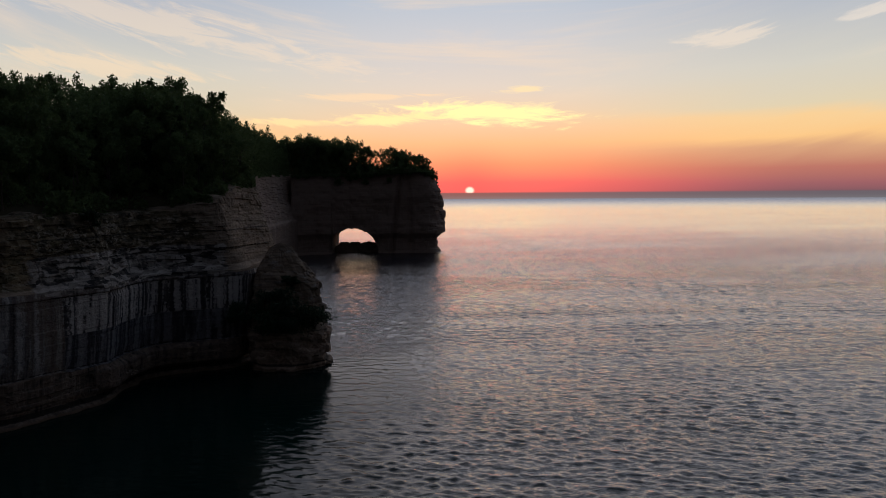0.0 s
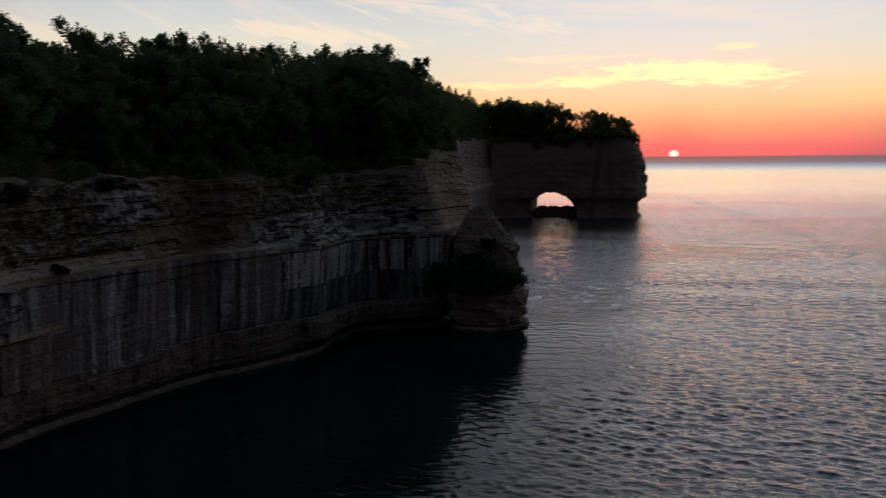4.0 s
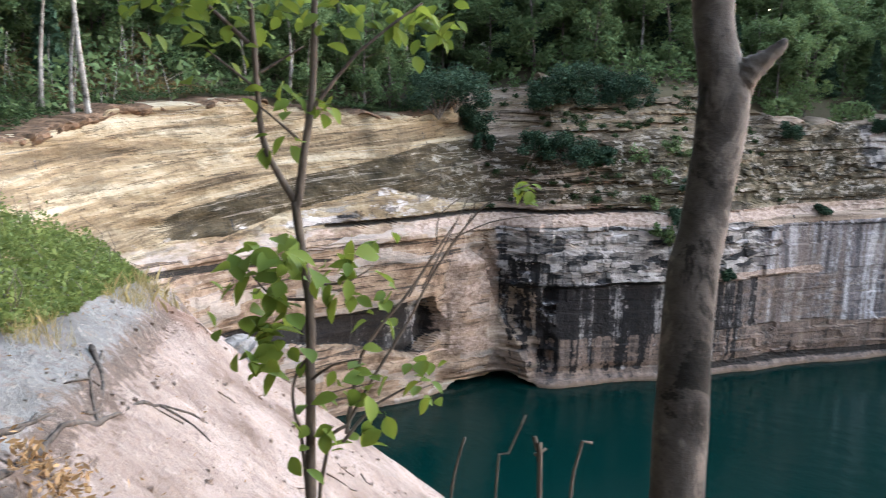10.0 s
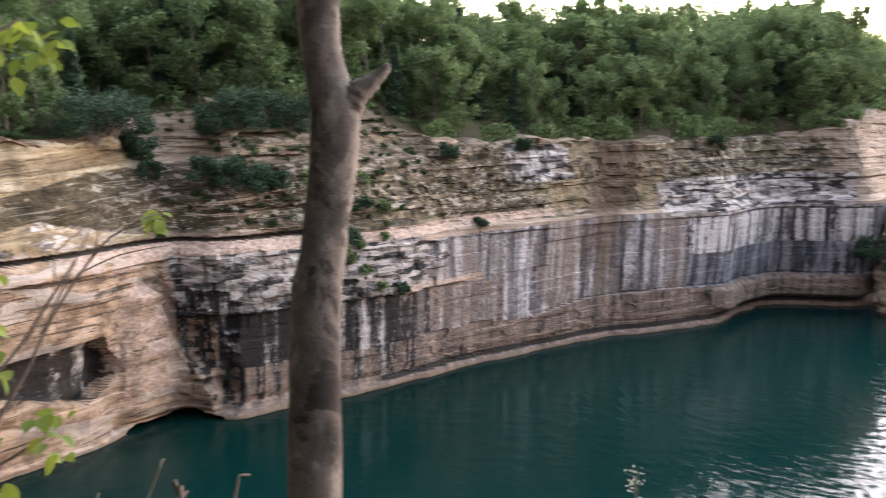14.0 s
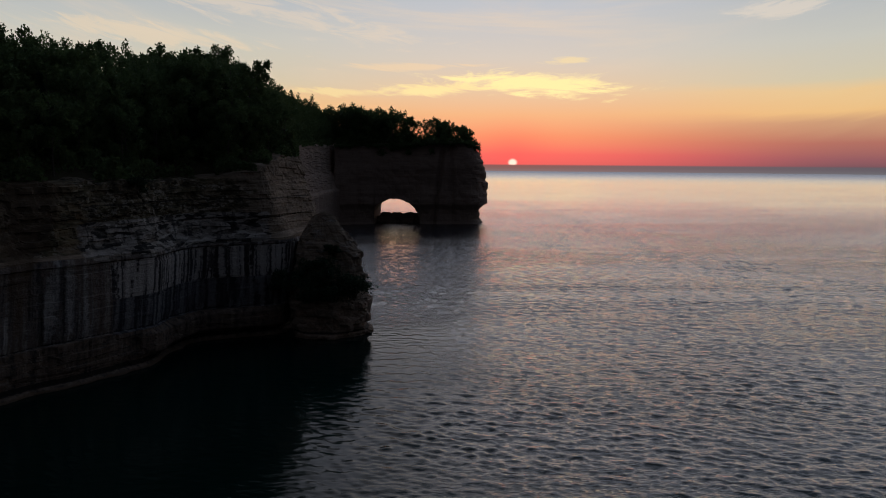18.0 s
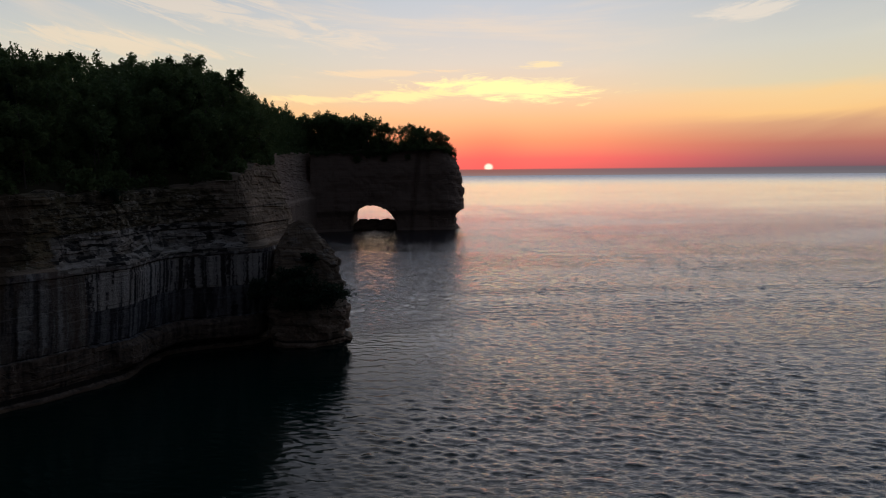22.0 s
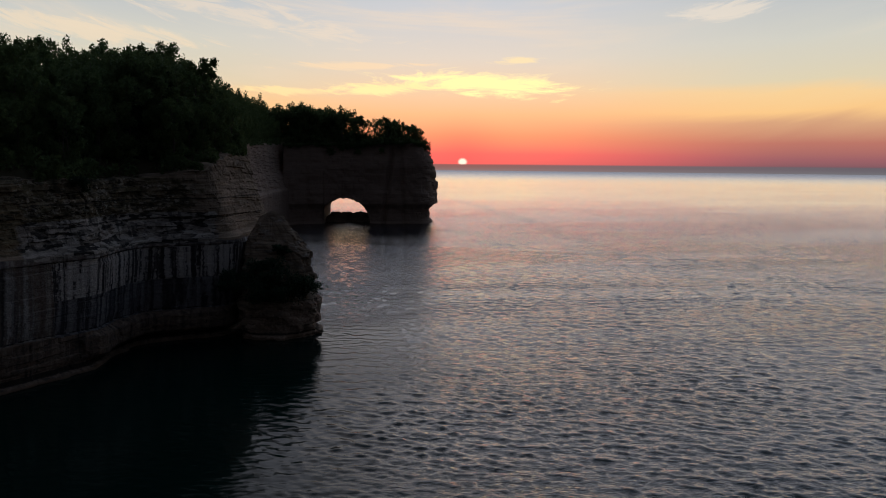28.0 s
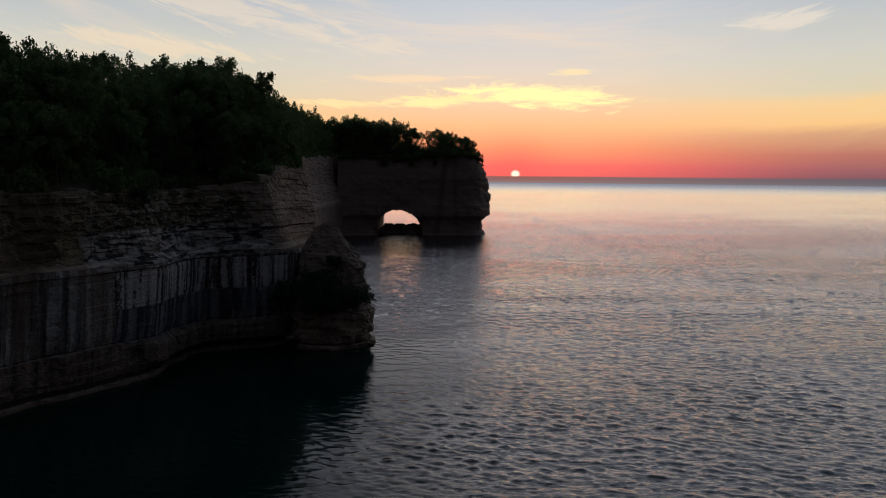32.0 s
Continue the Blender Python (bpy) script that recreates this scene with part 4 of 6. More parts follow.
    L = L + (out3[:, None] + np.array([0, 0, 0.35])) * (crumb * np.interp(steps, [0, 0.5, 4, 5], [0.6, 1.0, 0.7, 0.2]))[..., None]
    lip = new("soil_rim", mesh_of("soil_rim", L.reshape(-1, 3), grid_faces(L.shape[0], L.shape[1], True), LOAM, False))
    tagged(lip, "dark crumbling loam along the rim of the crag", "soil", kind="structure")
    P = np.concatenate([P, np.stack(cap, 1)], 1)
    nu, nv = P.shape[:2]
    me = mesh_of("cliff", P.reshape(-1, 3), grid_faces(nu, nv, True), ROCK, False)
    wide = np.concatenate([z, z[:, -1:] + np.zeros((1, 4))], 1)
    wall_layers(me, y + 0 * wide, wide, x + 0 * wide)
    ob = new("cliff", me)
    tagged(ob, "banded sandstone cliff with black and white mineral streaks", "cliff", kind="structure")
    return P, N


WALL, WALL_OUT = shore_wall()


def on_wall(y, z, out=0.0):
    """A place on the bay wall, given how far along and how high."""
    c = np.where((WALL[:, 0, 0] < -20) & (WALL[:, 0, 1] > -8))[0]
    i = c[np.argmin(np.abs(WALL[c, 0, 1] - y))]
    j = np.argmin(np.abs(WALL[i, :196, 2] - z))
    return WALL[i, j] + np.array([WALL_OUT[i, 0], WALL_OUT[i, 1], 0]) * out


# ---- the wooded ground above the cliff ----
SH = spline(SHORE, 2.0)


def inland(x, y):
    """Metres back from the waterline, negative over the lake, and the height of the rim there."""
    x, y = np.asarray(x, float), np.asarray(y, float)
    poly = np.vstack([SH[:, :2], np.array(BACKLAND, float)])
    d, rim = np.full(x.shape, 1e9), np.zeros(x.shape)
    for k in range(len(SH)):
        e = (x - SH[k, 0]) ** 2 + (y - SH[k, 1]) ** 2
        rim = np.where(e < d, SH[k, 2], rim)
        d = np.minimum(d, e)
    d = np.sqrt(d)
    ins = np.zeros(x.shape, bool)
    for a, b in zip(poly, np.roll(poly, -1, axis=0)):
        c = ((a[1] > y) != (b[1] > y)) & (x < (b[0] - a[0]) * (y - a[1]) / (b[1] - a[1] + 1e-12) + a[0])
        ins ^= c
    rim = rim - np.interp(y, [53, 60, 92, 97], [0.0, 4.2, 4.2, 0.0])      # the bare slope there stands higher than the soil behind it
    return np.where(ins, d, -d), rim


def ground_height(x, y, q, rim):
    rise = np.interp(y, [-60, 10, 50, 80, 120, 200, 300, 450], [3, 5, 14, 15, 13, 10, 8, 6])
    z = rim + rise * (1 - np.exp(-np.maximum(q - 8, 0) / 20)) + 0.8 * vnoise(x / 13, y / 13, 0)
    # the land goes on rising behind the head of the bay
    return z + 0.30 * np.clip(q - 45, 0, 130) * np.clip((190 - y) / 80, 0, 1)


def hillside():
    xs, ys = np.arange(-300, 40, 2.0), np.arange(-90, 540, 2.0)
    X, Y = np.meshgrid(xs, ys, indexing="ij")
    Q, rim = inland(X, Y)
    Z = ground_height(X, Y, Q, rim)
    Z = np.where(Q < 10.8, rim - 2.2, Z)
    Z = np.where((X > -14) & (X < 8) & (Y > -9), 29.5, Z)
    fc = grid_faces(len(xs), len(ys))
    fc = fc[Q.ravel()[fc].min(1) > 7.2]
    ob = new("ground", mesh_of("ground", np.stack([X, Y, Z], 2).reshape(-1, 3), fc, SOIL))
    return tagged(ob, "dark leaf-covered forest floor above the cliff", "ground", kind="structure")


hillside()


# ---- the lake: one sheet to the horizon ----
def lake():
    rings = [0.0, 50.0, 85.0]
    while rings[-1] < 540:
        rings.append(rings[-1] + 0.03 + 0.0031 * rings[-1])
    rings += [600, 700, 800, 900, 1200, 1700, 2300, 3100, 4000, 4960]
    az = np.radians(np.concatenate([np.arange(-180, -72, 6), np.arange(-72, -31, 0.6), np.arange(-31, 33, 0.17), np.arange(33, 180, 6)]))
    R, A = np.meshgrid(np.array(rings), az, indexing="ij")
    X, Y = R * np.sin(A), R * np.cos(A)
    rng = np.random.RandomState(2)
    Z = np.zeros_like(R)
    gust = 0.75 + 0.45 * fractal(X / 70, Y / 38, 0 * X, 3)
    for k in range(64):
        L = 0.85 * (5.6 / 0.85) ** (k / 63.0)
        th = radians(200) + rng.normal(0, 0.55)
        kx, ky = 2 * np.pi / L * math.sin(th), 2 * np.pi / L * math.cos(th)
        amp = 0.0122 * L * min(1.0, 1.5 / L) ** 1.05
        ph = kx * X + ky * Y + rng.uniform(0, 6.28)
        reach = np.clip((L * 135 - R) / (L * 50), 0, 1)      # short waves die out where the sheet is too coarse for them
        Z += amp * reach * (np.sin(ph) + 0.28 * np.sin(2 * ph - 1.3))
    lee = np.clip((X + 21 - 0.095 * np.maximum(Y - 175, 0)) / 22, 0, 1)
    lee = np.maximum(lee, 0.95 * np.clip((Y - 165) / 50, 0, 1))
    Z *= gust * (0.15 + 0.85 * lee) * np.clip((545 - R) / 120, 0, 1) * np.clip((R - 60) / 25, 0, 1)
    Z[np.abs(A) > radians(74)] = 0
    n, m = R.shape
    fc = grid_faces(n, m)
    i = np.arange(n - 1) * m
    seam = np.stack([i + m - 1, i + 2 * m - 1, i + m, i], 1)
    V = np.stack([X, Y, Z], 2).reshape(-1, 3)
    ob = new("water", mesh_of("water", V, np.vstack([fc, seam])[:, ::-1], WATER))
    return tagged(ob, "rippled lake water, teal in the bay", "lake", kind="structure")


lake()


# ---- the headland with its arch ----
def headland():
    xs = np.concatenate([np.arange(-72, -51.2, 0.9), np.arange(-51.2, -21.5, 0.4), np.arange(-21.5, 10, 0.9), 10 + 5.6 * np.sin(np.linspace(0, np.pi / 2, 12))])
    u = np.clip((xs - 4) / 11.6, 0, 1)
    mid = 531 + 0 * xs
    half = 20.0 * np.sqrt(np.clip(1 - u ** 2.2, 0, 1)) + 0.05
    front = np.where(xs < -40, np.interp(xs, [-72, -60, -40], [494, 504, 511]), 511 + (mid - 511) * 0) + 0
    front = np.where(xs > 4, mid - half, front)
    backy = np.where(xs > 4, mid + half, 551)
    # the arch: steep left jamb, rounded right
    zb = np.interp(xs, [-50.4, -50.1, -49.6, -48.6, -46.0, -42.0, -37.5, -33, -29.5, -26.5, -24.5, -23.3, -22.9], [-2.5, 8.0, 10.6, 11.6, 13.4, 14.9, 15.2, 14.2, 12.4, 10.0, 6.4, 3.0, -2.5], left=-2.5, right=-2.5)
    zb = zb + np.where(zb > 0, 0.35 * vnoise(xs / 1.3, 0 * xs, 0 * xs), 0)
    top = np.interp(xs, [-72, -40, 0, 10, 14, 15.6], [46, 47.5, 49, 47.5, 44, 41]) + 1.2 * fractal(xs / 5, 0 * xs, 5 + 0 * xs, 3)
    nv = 74
    v = np.linspace(0, 1, nv)[None]
    z = zb[:, None] + (top - zb)[:, None] * v
    X = xs[:, None] + 0 * z
    strata = fractal(X / 30, 0 * z + 3.3, z * 0.55, 3)
    prof = np.interp(z, [-3, 0.5, 1.2, 6, 9, 12, 20, 34, 43, 49], [0.4, 0.4, -0.8, -1.6, -1.2, 1.2, 0.8, 0.4, -0.6, -2.4])
    tipw = np.clip((X - 4) / 11.6, 0, 1)
    prof = prof - tipw * (3.2 * soft(z, 33, 49) + 1.2 * soft(z, 12, 6) - 0.9 * span(z, 12, 24, 3)) + 0.36 * np.sign(vnoise(X / 3.1, 0 * z, np.floor(z / 2.3) * 1.7)) * (0.25 + 0.75 * tipw)
    groove = -2.4 * np.exp(-((X + 15 - 0.12 * z) / 1.3) ** 2) - 1.8 * np.exp(-((X + 3 + 0.05 * z) / 1.6) ** 2)

    def side(y0, sgn):
        o = prof + 0.22 * np.sign(strata) * np.abs(strata) ** 0.6 + 2.6 * fractal(X / 11, y0[:, None] / 12 + 0 * z, z / 12, 4) + groove * (sgn < 0)
        return np.stack([X + o * tipw, y0[:, None] + sgn * o * (1 - tipw ** 2), z], 2)

    Fr, Bk = side(front, -1.0), side(backy, 1.0)
    Fr[-1], Bk[-1] = (Fr[-1] + Bk[-1]) / 2, (Fr[-1] + Bk[-1]) / 2
    nu = len(xs)
    pieces = [(Fr.reshape(-1, 3), grid_faces(nu, nv)), (Bk.reshape(-1, 3), grid_faces(nu, nv, True))]
    w = np.linspace(0, 1, 9)[None, :, None]
    cap = Fr[:, -1][:, None] * (1 - w) + Bk[:, -1][:, None] * w
    cap[:, 1:-1, 2] += 0.8 + 0.8 * vnoise(cap[:, 1:-1, 0] / 4, cap[:, 1:-1, 1] / 4, 0)
    pieces.append((cap.reshape(-1, 3), grid_faces(nu, 9)))
    k = np.where(zb > -2.4)[0]
    k = np.arange(k[0] - 1, k[-1] + 2)
    w = np.linspace(0, 1, 14)[None, :, None]
    roof = Fr[k, 0][:, None] * (1 - w) + Bk[k, 0][:, None] * w
    roof[:, 1:-1, 2] += 0.7 * vnoise(roof[:, 1:-1, 0] / 3, roof[:, 1:-1, 1] / 3, 0)
    pieces.append((roof.reshape(-1, 3), grid_faces(len(k), 14, True)))
    V, Fc = joined(pieces)
    ob = new("headland", mesh_of("headland", V, Fc, ROCK, False))
    return tagged(ob, "reddish sandstone headland pierced by a low natural arch", "headland", kind="structure")


headland()


def boulder(name, c, r, seed, label):
    n1, n2 = 26, 18
    th, ph = np.meshgrid(np.linspace(0, 2 * np.pi, n1), np.linspace(-np.pi / 2, np.pi / 2, n2), indexing="ij")
    d = np.stack([np.cos(ph) * np.cos(th), np.cos(ph) * np.sin(th), np.sin(ph)], 2)
    k = 1 + 0.45 * fractal(d[..., 0] * 1.6 + seed, d[..., 1] * 1.6, d[..., 2] * 1.6, 4)
    P = d * k[..., None] * np.array(r)
    ob = new(name, mesh_of(name, P.reshape(-1, 3), grid_faces(n1, n2), ROCK, False))
    ob.location = c
    return tagged(ob, label, "boulder", "rocks fallen under the arch")


for i, (c, r) in enumerate([((-44.8, 527, 1.2), (6.5, 5, 4.6)), ((-37.5, 530, 1.4), (6.5, 5, 4.8)), ((-29.8, 527, 1.2), (6.6, 5, 4.6)), ((-25.5, 525, 0.6), (3, 4, 3.0))]):
    boulder("boulder", c, r, i * 3.7, "dark sandstone boulder lying in the water under the arch")


# ---- the rock spur at the end of the bay wall ----
def rock_spur():
    # footprint ring by height: centre, half sizes
    zs = np.linspace(-2.5, 25.5, 64)
    cx = np.interp(zs, [-3, 0, 7.5, 9.0, 16, 25.5], [-27.3, -27.3, -27.2, -27.6, -28.4, -29.2])
    cy = np.interp(zs, [-3, 0, 7.5, 9.0, 16, 25.5], [180, 180, 180.5, 182, 183, 183.5])
    hx = np.interp(zs, [-3, 0.6, 1.2, 7.8, 9.2, 12, 16.5, 21, 24.5, 25.5], [8.1, 8.0, 7.8, 7.9, 7.5, 7.3, 6.9, 4.6, 2.2, 0.4])
    hy = np.interp(zs, [-3, 0.6, 1.2, 7.8, 9.2, 16.5, 21, 24.5, 25.5], [8.4, 8.4, 7.4, 7.8, 5.0, 4.0, 2.4, 1.0, 0.3])
    a = np.linspace(0, 2 * np.pi, 97)
    Z = zs[:, None] + 0 * a[None]
    ca, sa = np.cos(a)[None], np.sin(a)[None]
    p = 3.2
    rr = (np.abs(ca) ** p + np.abs(sa) ** p) ** (-1 / p)
    k = 1 + 0.14 * fractal(ca * 2.6 + 3, sa * 2.6, Z / 3.5, 4) + 0.045 * np.sign(vnoise(ca * 2, sa * 2, Z * 0.6)) + 0.04 * np.sign(vnoise(ca * 4, sa * 4, np.floor(Z / 1.4) * 2.3)) + 0.05 * fractal(ca * 7, sa * 7, Z / 1.5, 2)
    X = cx[:, None] + hx[:, None] * ca * rr * k
    Y = cy[:, None] + hy[:, None] * sa * rr * k
    P = np.stack([X, Y, Z], 2)
    me = mesh_of("rock_spur", P.reshape(-1, 3), grid_faces(len(zs), 97, True), ROCK, False)
    low = soft(Z, 9.5, 7.5)
    # dark lines: the lip's undercut shade painted in, and a higher bed
    for name, four in (("beds_a", (0, 0, 0, 0.38 * (1 - low))), ("beds_b", (0, 0, 0.5 * low, 0.4)), ("beds_c", (0, 0, 0, 0.7 * span(Z, 0.9, 1.4, 0.2) + 0.6 * span(Z, 7.6, 8.0, 0.15)))):
        me.attributes.new(name, "FLOAT_COLOR", "POINT").data.foreach_set("color", np.stack([v + 0 * Z for v in four], -1).astype(np.float32).ravel())
    ob = new("rock_spur", me)
    return tagged(ob, "pointed sandstone spur with a square foot standing in the lake", "rock", kind="structure")


rock_spur()


# ---- trees ----
def tree_meshes(seed, h, spread, leaves, size, birch=False, bare=0.35):
    """Trunk and crown meshes of one broadleaf tree, rooted at the origin."""
    rng = np.random.RandomState(seed)
    n = 8
    lean = rng.normal(0, 0.04, 2)
    t = np.linspace(0, 1, n)
    core = np.stack([lean[0] * h * t ** 1.5 + 0.25 * np.sin(t * 5 + seed), lean[1] * h * t ** 1.5 + 0.25 * np.cos(t * 4 + seed), t * h * 0.92 - 0.6], 1)
    r0 = min(h * 0.0125, 0.29)
    if h > 20:
        core[:, 0] += 0.6 * np.sin(t * 4.2 + seed * 1.7)
        core[:, 1] += 0.35 * np.sin(t * 5.1 + seed)
    pieces = [tube(core, r0 * (1.15 - t * 0.95), 6)]
    tips = []
    for k in range(14):
        s = rng.uniform(bare, 0.93)
        a = k * 2.4 + rng.uniform(-0.4, 0.4)
        base = np.array([np.interp(s, t, core[:, j]) for j in range(3)])
        reach = spread * rng.uniform(0.55, 1.0) * (1.15 - 0.75 * abs(s - 0.55))
        end = base + np.array([math.cos(a) * reach, math.sin(a) * reach, reach * rng.uniform(0.25, 0.75)])
        midp = (base + end) / 2 + np.array([0, 0, -0.12 * reach])
        pieces.append(tube([base, midp, end], [r0 * 0.42, r0 * 0.28, r0 * 0.1], 4))
        tips += [(end, 0.27 * spread), (midp * 0.3 + end * 0.7, 0.30 * spread), (midp, 0.26 * spread), (end + np.array([0, 0, 0.14 * spread]), 0.20 * spread)]
    tips += [(core[-1], 0.26 * spread), (core[-1] * 0.5 + core[-2] * 0.5, 0.36 * spread), (core[-2], 0.42 * spread)]
    per = leaves // len(tips)
    C = []
    for c, r in tips:
        d = rng.normal(size=(per, 3))
        d /= np.linalg.norm(d, axis=1)[:, None]
        rad = r * rng.uniform(0.1, 1.25, per) ** 0.6
        q = c + d * rad[:, None] * np.array([1.1, 1.1, 0.72])
        C.append(q)
    V, Fc = leaf_cloud(np.vstack(C), size, rng, 0.4, 1.3, 3)
    tv, tf = joined(pieces)
    return mesh_of("trunk", tv, tf, BIRCH if birch else BARK), mesh_of("crown", V, Fc, LEAF, False), V


def cedar_meshes(seed, h, r, leaves, size):
    """A dense conifer: stacked drooping sprays round a straight stem."""
    rng = np.random.RandomState(seed)
    t = np.linspace(0, 1, 6)
    core = np.stack([0.05 * np.sin(t * 4), 0.05 * np.cos(t * 3), t * h - 0.5], 1)
    pieces = [tube(core, h * 0.012 * (1.1 - t), 6)]
    s = rng.uniform(0.06, 1.0, leaves) ** 1.1
    a = rng.uniform(0, 2 * np.pi, leaves)
    tier = 0.72 + 0.28 * np.sin(s * 40 + a * 2)
    rad = r * (1.02 - s) ** 0.8 * tier * rng.uniform(0.5, 1.05, leaves)
    C = np.stack([np.cos(a) * rad, np.sin(a) * rad, s * h - 0.25 * rad], 1)
    V, Fc = leaf_cloud(C, size, rng, 0.1, 2.0, 3)
    tv, tf = joined(pieces)
    return mesh_of("trunk", tv, tf, BARK), mesh_of("crown", V, Fc, DARKLEAF, False), V


def plant_tree(name, meshes, pos, rz, scale, label, group):
    root = new(name)
    root.empty_display_size = 0.3
    root.matrix_basis = Matrix.LocRotScale(pos, Euler((0, 0, rz)), (scale[0], scale[0], scale[1]))
    part("trunk", meshes[0], root)
    part("crown", meshes[1], root)
    return tagged(root, label, "tree", group)


BROAD = [tree_meshes(10 + i, 16.0, 4.5, 3200, 0.38, False, 0.10) for i in range(7)]
BIRCHES = [tree_meshes(40 + i, 16.5, 3.4, 2500, 0.38, True, 0.42) for i in range(3)]
TALL = [tree_meshes(140 + i, 27.0, 3.4, 1500, 0.45, True, 0.72) for i in range(3)]
CEDARS = [cedar_meshes(60 + i, 13.0, 2.6, 2800, 0.4) for i in range(3)]
FARB = [tree_meshes(80 + i, 15.0, 4.7, 1250, 0.52, False, 0.10) for i in range(4)]


def forest():
    rng = np.random.RandomState(5)
    S = spline(SHORE, 4.2)
    tan = np.gradient(S[:, :2], axis=0)
    tan /= np.linalg.norm(tan, axis=1)[:, None]
    back = np.stack([-tan[:, 1], tan[:, 0]], 1)
    gx, gy = np.meshgrid(np.arange(-190, -18, 4.9), np.arange(-45, 505, 4.9))
    pts = np.column_stack([gx.ravel(), gy.ravel()]) + rng.uniform(-1.9, 1.9, (gx.size, 2))
    Q, rim = inland(pts[:, 0], pts[:, 1])
    ok = (Q > 9) & (Q < np.where(pts[:, 1] < 262, 66, 30))
    pts, Q, rim = pts[ok], Q[ok], rim[ok]
    Z = ground_height(pts[:, 0], pts[:, 1], Q, rim)
    kept, far_v = [], []
    for (x, y), q, z in zip(pts, Q, Z):
        if q < 9.0 or x > -46 and y < 60 or y > 505 or (q < 17 and 56 < y < 95) or (q < 17 and y < 24):
            continue
        kept.append((x, y))
        k, rz = rng.uniform(), rng.uniform(0, 6.28)
        edge = q < 15
        sc = rng.uniform(0.85, 1.15) * (0.75 if edge else 1.0)
        hgt = sc * rng.uniform(0.9, 1.2) * np.interp(y, [30, 90, 130, 165, 185, 205, 225, 260, 300, 450], [1.0, 0.94, 0.97, 1.08, 1.02, 0.99, 1.12, 1.20, 1.32, 1.38])
        if y > 265 or q > 31:
            if q > 44 and k < 0.8:
                continue
            m = Matrix.LocRotScale((x, y, z - 0.1), Euler((0, 0, rz)), (sc, sc, hgt))
            V = FARB[rng.randint(4)][2]
            M = np.array(m)
            far_v.append(V @ M[:3, :3].T + M[:3, 3])
        elif k < 0.22 and edge or k < (0.15 if y > 120 else 0.08):
            plant_tree("cedar", CEDARS[rng.randint(3)], (x, y, z - 0.1), rz, (sc, hgt * (1.0 if edge or y < 120 else 0.95)), "dark green cedar at the edge of the cliff woods", "woods on the cliff")
        elif k < 0.24:
            plant_tree("birch", BIRCHES[rng.randint(3)], (x, y, z - 0.1), rz, (sc, hgt), "birch with a pale trunk in the cliff woods", "woods on the cliff")
        else:
            plant_tree("tree", BROAD[rng.randint(7)], (x, y, z - 0.1), rz, (sc, hgt), "green broadleaf tree in the dense cliff woods", "woods on the cliff")
    # tall birches on the rim of the crag at the head of the bay
    for k, (x, y, s) in enumerate([(-84.6, 10.6, 1.0), (-82.4, 2.2, 1.05), (-82.0, -4.0, 1.1), (-83.2, -5.8, 0.9), (-88.0, 7.8, 0.8), (-84.5, 9.8, 0.75), (-95.0, 3.0, 0.9), (-90.0, -1.5, 0.7), (-96.0, 34.0, 0.8), (-103.0, 44.0, 0.9)]):
        q, rim = inland(np.array([x]), np.array([y]))
        z = float(rim[0] + 0.3 if q[0] < 11 else ground_height(x, y, q, rim)[0])
        plant_tree("tall_birch", TALL[k % 3], (x, y, z - 0.2), k * 1.3, (s, s), "tall slender birch with a white trunk on the rim", "birches on the crag")
    V = np.vstack(far_v)
    ob = new("woods", mesh_of("woods", V, np.arange(len(V)).reshape(-1, 3), LEAF, False))
    tagged(ob, "distant green broadleaf woods running back from the cliff", "woods", kind="stuff")
    # the headland's own trees
    for i in range(100):
        x = rng.uniform(-106, 9)
        y = rng.uniform(513, 545) if x < 2 else rng.uniform(520, 540)
        sc = np.interp(x, [-106, -60, -40, -29, -12, 4, 9], [1.8, 1.72, 1.6, 1.32, 1.12, 0.92, 0.62]) * rng.uniform(0.82, 1.08)
        plant_tree("headland_tree", FARB[rng.randint(4)], (x, y, 46.2 + 0.03 * (x + 40)), rng.uniform(0, 6.28), (sc * 0.8, sc), "dark leafy tree on top of the arch headland", "trees on the headland")
    for x, y, s in ((7.5, 526, 0.72), (9.5, 531, 0.6), (11.5, 528, 0.42), (13.0, 533, 0.32), (10.5, 537, 0.5), (-21, 514, 1.0), (-18, 518, 1.05), (-8, 514, 0.85), (0, 515, 0.8)):
        plant_tree("headland_tree", FARB[rng.randint(4)], (x, y, 46.6 if x < 9 else 44.0), rng.uniform(0, 6.28), (s * 0.75, s), "dark leafy tree on top of the arch headland", "trees on the headland")
    n = 16000
    x, y = rng.uniform(-106, 11, n), rng.uniform(511, 549, n)
    y = np.where(x > 0, 531 + (y - 531) * 0.7, y)
    c = 0.5 + 0.5 * vnoise(x / 5, y / 5, 0 * x)
    z = 47.0 + 0.03 * (x + 40) + np.interp(x, [-70, -35, -10, 6, 11], [12, 9, 5.5, 3, 0.6]) * c * rng.uniform(0, 1, n)
    V, Fc = leaf_cloud(np.column_stack([x, y, z]), 0.9, rng, 0.4, 1.5, 3)
    ob = new("headland_scrub", mesh_of("headland_scrub", V, Fc, LEAF, False))
    tagged(ob, "dark scrub covering the top of the headland", "undergrowth", kind="stuff")
    n = 7000
    x = rng.uniform(-72, 13, n)
    c = 0.5 + 0.5 * fractal(x / 4, 0 * x, 0 * x, 3)
    face_y = np.where(x < -40, np.interp(x, [-72, -60, -40], [494, 504, 511]), 511) + np.clip(x - 4, 0, 12) * 1.2
    q = rng.uniform(0, 1, n)
